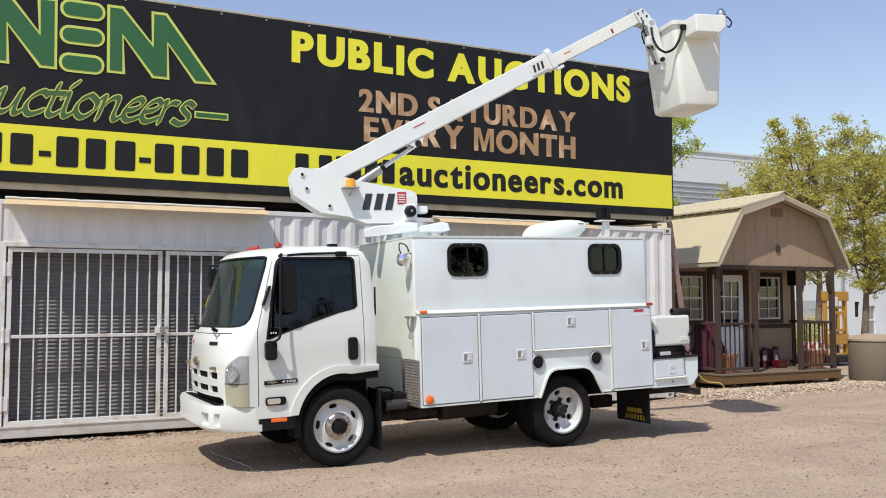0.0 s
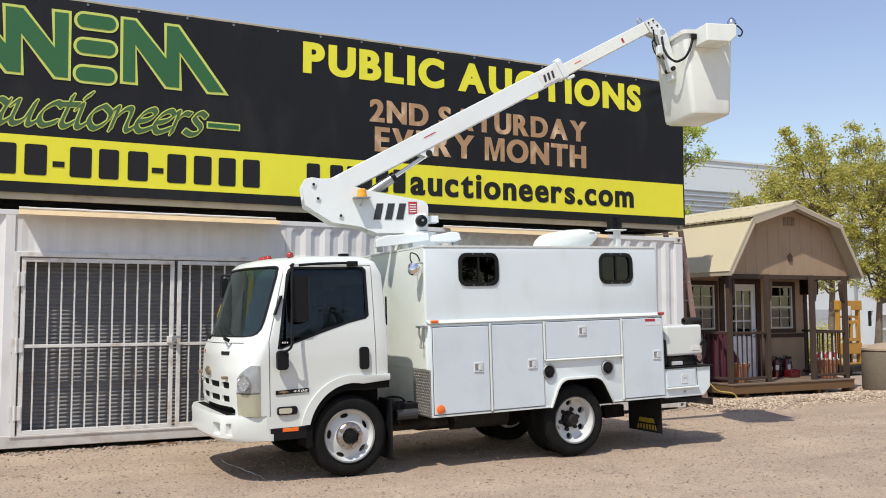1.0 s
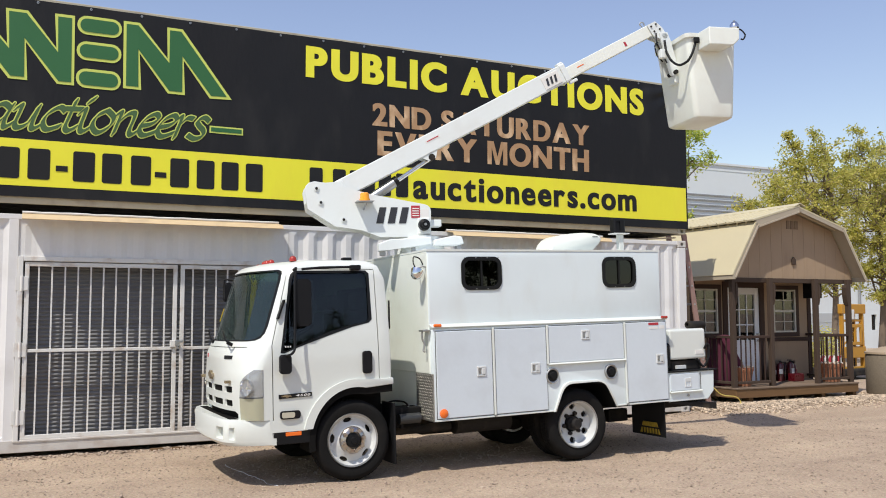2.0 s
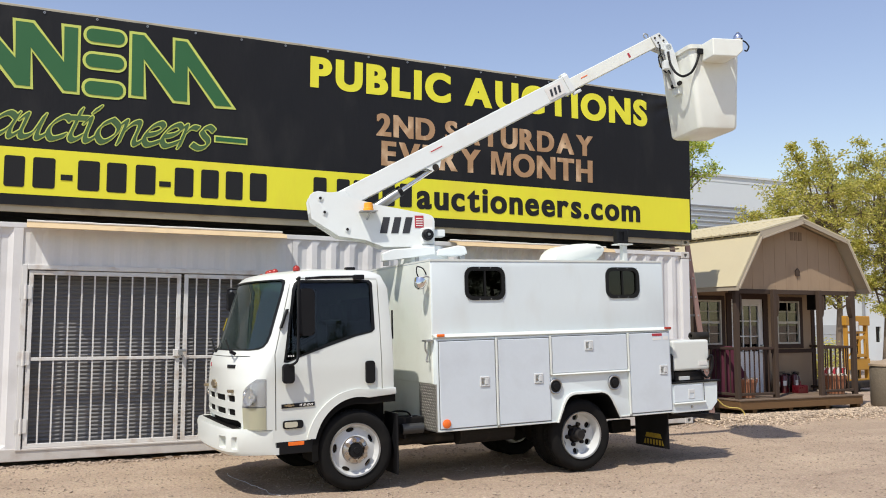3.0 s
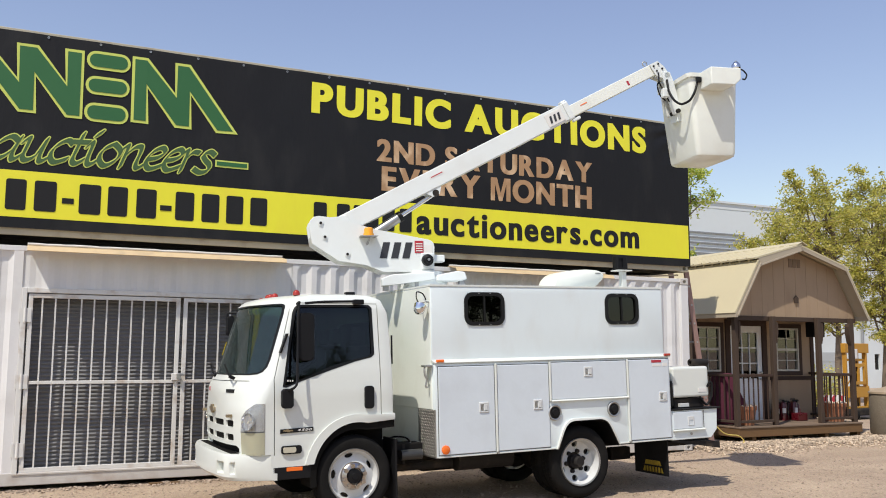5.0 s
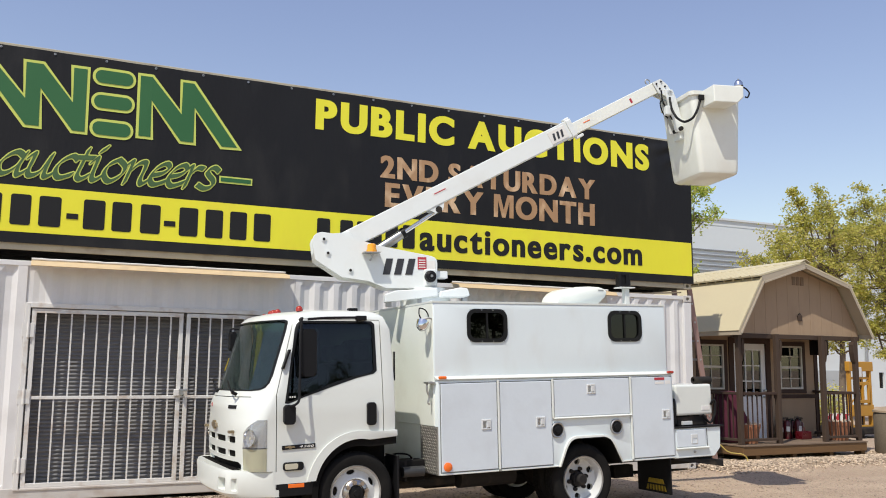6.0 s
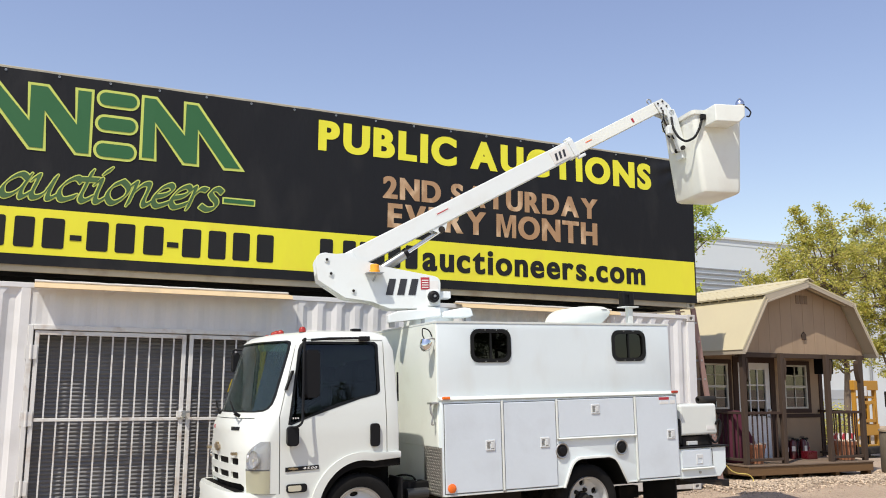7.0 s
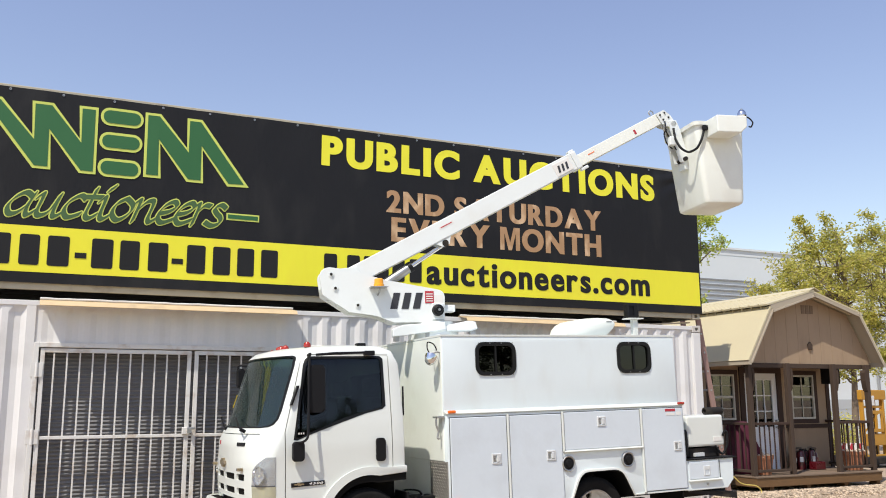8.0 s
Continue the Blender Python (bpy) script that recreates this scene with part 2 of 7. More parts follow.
def lathe(bm, profile, centre=(0, 0, 0), axis="y", seg=40, close=False):
    """Turn (radius, height) pairs about an axis through centre."""
    c = Vector(centre)
    ax = {"x": (Vector((1, 0, 0)), Vector((0, 1, 0)), Vector((0, 0, 1))), "y": (Vector((0, 1, 0)), Vector((1, 0, 0)), Vector((0, 0, 1))),
          "z": (Vector((0, 0, 1)), Vector((1, 0, 0)), Vector((0, 1, 0)))}[axis]
    rings = []
    for r, h in profile:
        if r < 1e-6:
            rings.append([bm.verts.new(c + ax[0] * h)])
        else:
            rings.append([bm.verts.new(c + ax[0] * h + r * (math.cos(k * math.tau / seg) * ax[1] + math.sin(k * math.tau / seg) * ax[2])) for k in range(seg)])
    pairs = list(zip(rings, rings[1:]))
    if close:
        pairs.append((rings[-1], rings[0]))
    for a, b in pairs:
        for k in range(seg):
            q = [a[k % len(a)], a[(k + 1) % len(a)], b[(k + 1) % len(b)], b[k % len(b)]]
            q = list(dict.fromkeys(q))
            if len(q) > 2:
                bm.faces.new(q)
    return bm


def rounded(x0, x1, z0, z1, r, n=5):
    """The outline of a rectangle with rounded corners."""
    out = []
    for cx, cz, a0 in ((x1 - r, z1 - r, 0), (x0 + r, z1 - r, 90), (x0 + r, z0 + r, 180), (x1 - r, z0 + r, 270)):
        out += [(cx + r * math.cos(radians(a0 + 90 * k / n)), cz + r * math.sin(radians(a0 + 90 * k / n))) for k in range(n + 1)]
    return out


def ring_prism(bm, outer, inner, axis, a, b):
    """A frame: outer outline with a hole of the same number of points."""
    def put(p, d):
        q = list(p)
        q.insert("xyz".index(axis), d)
        return bm.verts.new(q)
    o0, i0, o1, i1 = ([put(p, d) for p in ps] for ps, d in ((outer, a), (inner, a), (outer, b), (inner, b)))
    k = len(outer)
    for j in range(k):
        q = (j + 1) % k
        bm.faces.new((o0[j], o0[q], i0[q], i0[j]))
        bm.faces.new((o1[j], i1[j], i1[q], o1[q]))
        bm.faces.new((o0[j], o1[j], o1[q], o0[q]))
        bm.faces.new((i0[j], i0[q], i1[q], i1[j]))
    return bm


def carve(bm, cutters, join=()):
    """The bmesh with the closed cutters taken out of it (at build time, nothing of them stays)."""
    def temp(x):
        bmesh.ops.recalc_face_normals(x, faces=x.faces)
        me = bpy.data.meshes.new("temp")
        x.to_mesh(me)
        x.free()
        return new("temp", me)
    def joined(group):
        one = B()
        for c in group:
            me = bpy.data.meshes.new("temp")
            bmesh.ops.recalc_face_normals(c, faces=c.faces)
            c.to_mesh(me)
            c.free()
            one.from_mesh(me)
            bpy.data.meshes.remove(me)
        return one
    ob = temp(bm)
    tools = [temp(joined(c) if isinstance(c, (list, tuple)) else c) for c in cutters]
    for tool in tools:
        md = ob.modifiers.new("cut", "BOOLEAN")
        md.operation, md.solver, md.object = "DIFFERENCE", "EXACT", tool
    dg = bpy.context.evaluated_depsgraph_get()
    dg.update()
    out = B()
    me = ob.evaluated_get(dg).to_mesh()
    out.from_mesh(me)
    for x in [ob, *tools]:
        data = x.data
        bpy.data.objects.remove(x)
        bpy.data.meshes.remove(data)
    return out


def letters(text, x0, x1, z0, z1, bold, shear=0.0, extra=0.0, gap=0.13, wide=0.0):
    """Flat raised lettering in the x-z plane filling the given rectangle: one bmesh a character, back at y = 0.
    bold swells the strokes, wide thickens the upright ones; extra swells them further without moving the letters."""
    def glyph(ch, swell):
        cu = bpy.data.curves.new("text", "FONT")
        cu.body, cu.extrude, cu.resolution_u, cu.shear, cu.offset = ch, 0.001, 6, shear, swell
        ob = new("temp", cu)
        dg = bpy.context.evaluated_depsgraph_get()
        dg.update()
        bm = B()
        bm.from_mesh(ob.evaluated_get(dg).to_mesh())
        bpy.data.objects.remove(ob)
        bpy.data.curves.remove(cu)
        return bm

    flats, x, lows, highs = [], 0.0, [], []
    for ch in text:
        if ch == " ":
            x += 0.30
            continue
        bm = glyph(ch, bold)
        lo, hi = min(v.co.x for v in bm.verts), max(v.co.x for v in bm.verts)
        lows.append(min(v.co.y for v in bm.verts))
        highs.append(max(v.co.y for v in bm.verts))
        if extra:
            bm.free()
            bm = glyph(ch, bold + extra)
        if ch == "M" and wide:                # straight-legged M with an open notch
            bm.free()
            bm, w = B(), hi - lo + 2 * wide
            prism(bm, [(lo - wide + u * w, lows[-1] + v * (highs[-1] - lows[-1])) for u, v in ((0, 0), (0, 1), (0.31, 1), (0.5, 0.34), (0.69, 1), (1, 1), (1, 0), (0.79, 0), (0.79, 0.74), (0.585, 0), (0.415, 0), (0.21, 0.74), (0.21, 0))], "z", -0.001, 0.001)
        flats.append((bm, x - lo, (0,) if ch == "M" or not wide else (-1, 0, 1)))
        x += hi - lo + gap
    ya, yb = min(lows), max(highs)
    kx, kz = (x1 - x0) / (x - gap + 2 * wide), (z1 - z0) / (yb - ya)
    out = []
    for flat, dx, sides in flats:
        one = bpy.data.meshes.new("temp")
        flat.to_mesh(one)
        flat.free()
        bm, n = B(), 0
        for k, side in enumerate(sides):
            bm.from_mesh(one)
            bm.verts.ensure_lookup_table()
            for v in bm.verts[n:]:
                px, py, pz = v.co
                v.co = (x0 + (px + dx + wide * (1 + side)) * kx, (-0.0012 if pz > 0 else 0.0) - 0.0002 * k, z0 + (py - ya) * kz)
            n = len(bm.verts)
        bpy.data.meshes.remove(one)
        out.append(bm)
    return out


# ---- ground
GROUND = bpy.data.materials.new("dusty_gravel")
GROUND.use_nodes = True
g = GROUND.node_tree
gb = g.nodes["Principled BSDF"]
gb.inputs["Roughness"].default_value, gb.inputs["Specular IOR Level"].default_value = 0.95, 0.15
gco = g.nodes.new("ShaderNodeTexCoord")


def ground_noise(s, detail, kind="ShaderNodeTexNoise"):
    x = g.nodes.new(kind)
    x.inputs["Scale"].default_value = s
    if kind == "ShaderNodeTexNoise":
        x.inputs["Detail"].default_value = detail
    g.links.new(gco.outputs["Object"], x.inputs["Vector"])
    return x


gr = g.nodes.new("ShaderNodeValToRGB")
gr.color_ramp.elements[0].position, gr.color_ramp.elements[0].color = 0.28, (0.225, 0.156, 0.110, 1)
gr.color_ramp.elements[1].position, gr.color_ramp.elements[1].color = 0.70, (0.455, 0.345, 0.232, 1)
gmix = g.nodes.new("ShaderNodeMix")
gmix.inputs["Factor"].default_value = 0.27
gbig = ground_noise(0.8, 10)
gbig.inputs["Roughness"].default_value = 0.68
gmap = g.nodes.new("ShaderNodeMapping")           # faint wheel tracks along the drive
gmap.inputs["Scale"].default_value = (0.16, 1.5, 1.0)
gmap.inputs["Rotation"].default_value = (0, 0, radians(4))
g.links.new(gco.outputs["Object"], gmap.inputs["Vector"])
gtrack = ground_noise(1.1, 5)
g.links.new(gmap.outputs["Vector"], gtrack.inputs["Vector"])
gpale = g.nodes.new("ShaderNodeMix")
gpale.inputs["Factor"].default_value = 0.42
g.links.new(gbig.outputs["Fac"], gpale.inputs["A"])
g.links.new(gtrack.outputs["Fac"], gpale.inputs["B"])
g.links.new(gpale.outputs["Result"], gmix.inputs["A"])
gvor = ground_noise(52, 0, "ShaderNodeTexVoronoi")
g.links.new(gvor.outputs["Color"], gmix.inputs["B"])
g.links.new(gmix.outputs["Result"], gr.inputs["Fac"])
gspeck = g.nodes.new("ShaderNodeMix")
gspeck.data_type, gspeck.blend_type = "RGBA", "MULTIPLY"
gspeck.inputs["Factor"].default_value = 0.62
g.links.new(gr.outputs["Color"], gspeck.inputs["A"])
gfine = ground_noise(140, 4)
g.links.new(gfine.outputs["Color"], gspeck.inputs["B"])
ghs = g.nodes.new("ShaderNodeHueSaturation")
ghs.inputs["Saturation"].default_value, ghs.inputs["Value"].default_value = 0.90, 1.54
g.links.new(gspeck.outputs["Result"], ghs.inputs["Color"])
g.links.new(ghs.outputs["Color"], gb.inputs["Base Color"])
gbump = g.nodes.new("ShaderNodeBump")
gbump.inputs["Distance"].default_value, gbump.inputs["Strength"].default_value = 0.008, 0.6
g.links.new(gvor.outputs["Distance"], gbump.inputs["Height"])
g.links.new(gbump.outputs[0], gb.inputs["Normal"])


def ground_height(x, y):
    """Small unevenness: compacted drive, a little higher along the containers and the shed."""
    near = max(0.0, 1 - (math.hypot(x - 5, y - 8) / 30) ** 2)
    h = near * (0.016 * noise.noise(Vector((x * 0.9, y * 0.9, 0))) + 0.010 * noise.noise(Vector((x * 3.1, y * 3.1, 4))))
    rise = min(1.0, max(0.0, (x - 9.2) / 1.6)) * min(1.0, max(0.0, (y - 10.4) / 1.6))
    return h - 0.012 + 0.067 * rise * rise * (3 - 2 * rise) * (1.0 if near else 0.0)


bm = B()
xs = [-3000, -600, -150, -60] + [-25 + i * 0.25 for i in range(245)] + [60, 150, 600, 3000]
ys = [-3000, -600, -150, -40] + [-6 + i * 0.25 for i in range(105)] + [30, 60, 150, 600, 3000]
grid = [[bm.verts.new((x, y, ground_height(x, y))) for x in xs] for y in ys]
for a, b in zip(grid, grid[1:]):
    for i in range(len(xs) - 1):
        bm.faces.new((a[i], a[i + 1], b[i + 1], b[i]))
tagged(part("ground", bm, GROUND, smooth=60), "dusty tan compacted gravel yard", "ground", kind="structure")

# ---- shipping containers: the lower white one, the upper one with the banner
YS = 11.818          # plane of the banner and of the containers' outer rails
X0, X1 = -2.02, 10.2
DEPTH = 2.44


def corrugation(x0, x1, pitch=0.278, depth=0.036):
    """Outline of a trapezoid-corrugated wall, seen from above, as (x, recess)."""
    pts, x = [], x0
    steps = ((0.072, 0.0), (0.068, 1.0), (0.070, 1.0), (0.068, 0.0))
    pts.append((x, 0.0))
    while x < x1 - 1e-6:
        for dx, r in steps:
            x += dx * pitch / 0.278
            pts.append((min(x, x1), r * depth))
            if x >= x1:
                break
    return pts


def corrugated_wall(x0, x1, y, z0, z1, depth=0.036, dents=0.0, pitch=0.278):
    bm = B()
    pts = corrugation(x0, x1, pitch, depth)
    levels = [z0, z0 + 0.05] + [z0 + 0.05 + (z1 - z0 - 0.14) * k / 10 for k in range(1, 11)] + [z1]
    front = []
    for z in levels:
        row = []
        for x, r in pts:
            d = dents * max(0, noise.noise(Vector((x * 1.3, z * 2.1, 7))) - 0.15)
            end = 0.15 if z in (levels[0], levels[-1]) else 1.0      # pressed ends of the ribs
            row.append(bm.verts.new((x, y + r * end + d, z)))
        front.append(row)
    for a, b in zip(front, front[1:]):
        for i in range(len(pts) - 1):
            bm.faces.new((a[i], a[i + 1], b[i + 1], b[i]))
    return bm


def container_shell(c, z0, z1, mat, railmat, side_x0):
    """Rails, posts, roof, floor, far side and ends of a forty-foot container."""
    for a, b in ((X0, X0 + 0.16), (X1 - 0.16, X1)):
        for y in (YS + 0.0, YS + DEPTH - 0.16):
            part("corner_post", cbox(a, b, y, y + 0.16, z0 + 0.12, z1 - 0.12, 0.01), mat, c)
            for z in (z0, z1 - 0.118):
                blk = cbox(a - 0.005, b + 0.005, y - 0.006, y + 0.166, z, z + 0.118, 0.012)
                hole = prism(B(), rounded((a + b) / 2 - 0.035, (a + b) / 2 + 0.035, z + 0.03, z + 0.085, 0.025), "y", y - 0.1, y + 0.06)
                part("corner_casting", carve(blk, [hole]), railmat, c)
    for y, nm in ((YS + 0.01, "near"), (YS + DEPTH - 0.07, "far")):
        part("top_rail", cbox(X0 + 0.16, X1 - 0.16, y, y + 0.06, z1 - 0.075, z1 - 0.01, 0.006), mat, c)
        part("bottom_rail", cbox(X0 + 0.16, X1 - 0.16, y - 0.005, y + 0.05, z0 + 0.015, z0 + 0.165, 0.008), railmat, c)
    part("far_wall", corrugated_wall(X0 + 0.16, X1 - 0.16, YS + DEPTH - 0.06, z0 + 0.16, z1 - 0.07), mat, c)
    part("roof", cbox(X0 + 0.1, X1 - 0.1, YS + 0.05, YS + DEPTH - 0.05, z1 - 0.035, z1 - 0.015), mat, c)
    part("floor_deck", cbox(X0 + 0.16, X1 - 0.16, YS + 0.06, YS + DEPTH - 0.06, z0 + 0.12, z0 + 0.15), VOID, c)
    for x in (X0 + 0.05, X1 - 0.08):
        bm = corrugated_wall(0, DEPTH - 0.32, 0, z0 + 0.12, z1 - 0.12, depth=0.03)
        sgn = -1 if x > 0 else 1
        for v in bm.verts:
            v.co = (x + 0.03 + sgn * v.co.y if sgn > 0 else x + 0.03 - v.co.y, YS + 0.16 + v.co.x, v.co.z)
        part("end_wall", bm, mat, c)
        part("end_header", cbox(x - 0.02, x + 0.06, YS + 0.16, YS + DEPTH - 0.16, z1 - 0.13, z1 - 0.015, 0.006), mat, c)
        part("end_sill", cbox(x - 0.02, x + 0.06, YS + 0.16, YS + DEPTH - 0.16, z0 + 0.01, z0 + 0.15, 0.006), railmat, c)


lower = thing("shipping_container", None, "white forty-foot shipping container with barred gates cut into its side", "container")
container_shell(lower, 0.03, 2.926, CONT, CONTB, 3.1)
upper = thing("shipping_container", None, "shipping container stacked on the white one, wrapped in a sign banner", "container")
container_shell(upper, 3.03, 5.64, RAIL, RAIL, X0)
part("near_wall", corrugated_wall(X0 + 0.16, X1 - 0.16, YS + 0.03, 3.19, 5.53), RAIL, upper)
# near-black strip added between the containers, its colour standing for the gap's shade
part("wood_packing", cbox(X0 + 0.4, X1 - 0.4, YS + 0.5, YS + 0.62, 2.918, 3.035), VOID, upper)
# near side of the lower container: wall on both sides of the gateway, flat header above
GX0, GX1, GZ0, GZ1 = -0.03, 3.66, 0.19, 2.345
part("near_wall", corrugated_wall(GX1 + 0.16, X1 - 0.16, YS + 0.022, 0.19, 2.86, dents=0.03, pitch=0.2738), CONT, lower)
part("jamb_plate", cbox(GX1 + 0.06, GX1 + 0.162, YS + 0.018, YS + 0.03, 0.19, GZ1 + 0.07), CONT, lower)
part("near_wall", corrugated_wall(X0 + 0.16, GX0 - 0.06, YS + 0.022, 0.19, 2.86), CONT, lower)
part("near_wall", corrugated_wall(GX1 + 0.16 - 2 * 0.278, GX1 + 0.16, YS + 0.022, GZ1 + 0.05, 2.86, dents=0.06), CONT, lower)
part("jamb_plate", cbox(GX0 - 0.17, GX0 - 0.06, YS + 0.012, YS + 0.05, 0.19, 2.86, 0.004), CONT, lower)
hdr = corrugated_wall(GX0 - 0.06, GX1 + 0.16 - 2 * 0.278, YS + 0.03, GZ1 + 0.0, 2.86, depth=0.012)
part("header_panel", hdr, CONT, lower, "patched flat steel panel above the gates")

# ---- gateway: frame, roller shutter set back in it, two barred gates
part("gate_jamb", cbox(GX0 - 0.06, GX0, YS - 0.004, YS + 0.30, 0.17, GZ1 + 0.06, 0.006), GATEM, lower)
part("gate_jamb", cbox(GX1, GX1 + 0.06, YS - 0.004, YS + 0.30, 0.17, GZ1 + 0.06, 0.006), GATEM, lower)
part("gate_header", cbox(GX0, GX1, YS - 0.004, YS + 0.05, GZ1 + 0.0, GZ1 + 0.06, 0.006), GATEM, lower)
part("gate_soffit", cbox(GX0, GX1, YS + 0.05, YS + 0.30, GZ1 + 0.02, GZ1 + 0.05), CONT, lower)
part("threshold", cbox(GX0 - 0.06, GX1 + 0.06, YS - 0.006, YS + 0.30, 0.17, 0.185), CONTB, lower)

shutter = thing("roller_shutter", pose(0, YS + 0.235, 0), "grey ribbed roller shutter behind the barred gates", "shutter")
SP = 0.049
bm = B()
prof = [(0.03, 0.0), (0.03, SP * 0.99), (0.0, SP * 0.99), (-0.007, SP * 0.94), (-0.0195, SP * 0.60), (-0.0215, SP * 0.46), (-0.0195, SP * 0.36), (-0.002, SP * 0.27), (0.0, 0.0)]
prism(bm, prof, "x", GX0 + 0.004, GX1 - 0.004)
slat_mesh = mesh_of("slat", bm, SHUT)
k = 0
while 0.19 + k * SP < GZ1 + 0.0:
    part("slat", slat_mesh, None, shutter, m=pose(0, 0, 0.19 + k * SP))
    k += 1


def gate(x0, x1, latch_side, name_group):
    """A white welded gate: square-tube frame, middle rail, round bars, hinges."""
    gt = thing("security_gate", None, "white barred steel security gate, closed, rust-specked", "gate", name_group)
    y0, y1 = YS + 0.012, YS + 0.052
    z0, z1 = 0.195, 2.335
    w = 0.052
    part("stile", cbox(x0, x0 + w, y0, y1, z0, z1, 0.004), GATEM, gt)
    part("stile", cbox(x1 - w, x1, y0, y1, z0, z1, 0.004), GATEM, gt)
    part("top_rail", cbox(x0 + w, x1 - w, y0, y1, z1 - w, z1, 0.004), GATEM, gt)
    part("bottom_rail", cbox(x0 + w, x1 - w, y0, y1, z0, z0 + w, 0.004), GATEM, gt)
    part("middle_rail", cbox(x0 + w, x1 - w, y0 - 0.002, y1, 1.238, 1.278, 0.004), GATEM, gt)
    n = 11
    step = (x1 - x0 - 2 * w) / (n + 0.4)
    bar = mesh_of("bar", cbox(-0.009, 0.009, y0 + 0.008, y1 - 0.008, z0 + w, z1 - w), GATEM)
    for i in range(n):
        part("bar", bar, None, gt, m=pose(x0 + w + step * (i + 0.7), 0, 0))
    hx = x0 - 0.03 if latch_side > 0 else x1 + 0.03
    for z in (2.07, 1.27, 0.46):
        h = B()
        rod(h, (hx, y0 - 0.012, z - 0.09), (hx, y0 - 0.012, z + 0.09), 0.018, seg=12)
        box(h, hx - 0.07, hx - 0.01, y0 - 0.016, y0 - 0.006, z - 0.085, z + 0.085, 0.003)
        box(h, hx + 0.01, hx + 0.07, y0 - 0.016, y0 - 0.006, z - 0.085, z + 0.085, 0.003)
        part("hinge", h, GATEM, gt)
    return gt


gate_a = gate(-0.012, 1.785, 1, "gates of the container")
gate(1.825, 3.642, -1, "gates of the container")
h = cbox(1.70, 1.80, YS - 0.02, YS + 0.01, 1.27, 1.36, 0.008)
part("lock_plate", h, GATEM, gate_a)
h = B()
rod(h, (1.79, YS - 0.05, 1.31), (1.79, YS + 0.0, 1.31), 0.03, seg=14)
box(h, 1.76, 1.86, YS - 0.045, YS - 0.025, 1.33, 1.36, 0.006)
part("latch", h, STEEL, gate_a, "grey steel gate latch")


# ---- drip flashings along the roof edge
def flashing(x0, x1):
    f = thing("flashing", pose(0, YS, 0), "weathered beige drip flashing along the container roof edge", "flashing", "roof flashings")
    bm = B()
    prism(bm, [(0.06, 2.934), (-0.225, 2.888), (-0.262, 2.838), (-0.254, 2.832), (-0.217, 2.880), (0.06, 2.924)], "x", x0, x1)
    for v in bm.verts:
        v.co.z += 0.008 * noise.noise(Vector((v.co.x * 2, 0, 0)))
    part("sheet", bm, FLASH, f)
    lip = B()
    tube(lip, [(x0 + (x1 - x0) * i / 30, 0.0, 2.94 + 0.010 * noise.noise(Vector((i * 0.7, 3, 0)))) for i in range(31)], 0.014, 6)
    part("sealant_bead", lip, CONT, f, "lumpy white sealant bead")


flashing(-0.06, 3.11)
flashing(5.66, 8.48)

# ---- banner on the upper container
banner = thing("sign_banner", pose(0, YS - 0.012, 0), "black and yellow vinyl auction banner laced over the upper container", "banner")
NX, NZ = 380, 60
BX0, BX1, BZ0, BZ1 = X0 - 0.03, 10.235, 3.125, 5.585


def banner_y(x, z):
    """Slack vinyl: long shallow waves, puckers at the far upper corner."""
    y = 0.010 * noise.noise(Vector((x * 0.6, z * 0.9, 1))) + 0.0015 * noise.noise(Vector((x * 2.3, z * 1.2, 5)))
    c = max(0.0, 1 - math.hypot(BX1 - x, (BZ1 - z) * 1.2) / 1.1)
    a = math.atan2(BZ1 - z + 0.05, BX1 - x + 0.05)
    drape = 0.004 * math.sin(9.0 * x + 2.5 * noise.noise(Vector((x * 0.8, z, 3)))) * max(0.0, 1 - (BZ1 - z) / 0.8)
    return y - 0.02 + 0.030 * c * math.sin(15 * a + 3 * noise.noise(Vector((x * 2, z * 2, 9)))) + drape


bm = B()
grid = [[bm.verts.new((BX0 + (BX1 - BX0) * i / NX, banner_y(BX0 + (BX1 - BX0) * i / NX, BZ0 + (BZ1 - BZ0) * j / NZ), BZ0 + (BZ1 - BZ0) * j / NZ)) for i in range(NX + 1)] for j in range(NZ + 1)]
for a, b in zip(grid, grid[1:]):
    for i in range(NX):
        bm.faces.new((a[i], a[i + 1], b[i + 1], b[i]))
for v in grid[-1]:
    v.co.z += 0.003 * noise.noise(Vector((v.co.x * 1.4, 0, 2)))
part("sheet", bm, BANNER, banner, smooth=60)


def on_banner(bm, lift=0.004):
    for v in bm.verts:
        v.co.y += banner_y(v.co.x, v.co.z) - lift
    return bm


def strip(x0, x1, z0, z1, nx=380, nz=14):
    bm = B()
    grid = [[bm.verts.new((x0 + (x1 - x0) * i / nx, 0, z0 + (z1 - z0) * j / nz)) for i in range(nx + 1)] for j in range(nz + 1)]
    for a, b in zip(grid, grid[1:]):
        for i in range(nx):
            bm.faces.new((a[i], a[i + 1], b[i + 1], b[i]))
    return bm


part("yellow_band", on_banner(strip(BX0, BX1 - 0.03, 3.258, 3.832), 0.003), BYEL, banner, "yellow lower band")
def line_of_text(text, x0, x1, z0, z1, bold, mat, label, lift=0.004, **more):
    for bm in letters(text, x0, x1, z0, z1, bold, **more):
        part("letter", on_banner(bm, lift), mat, banner, label)


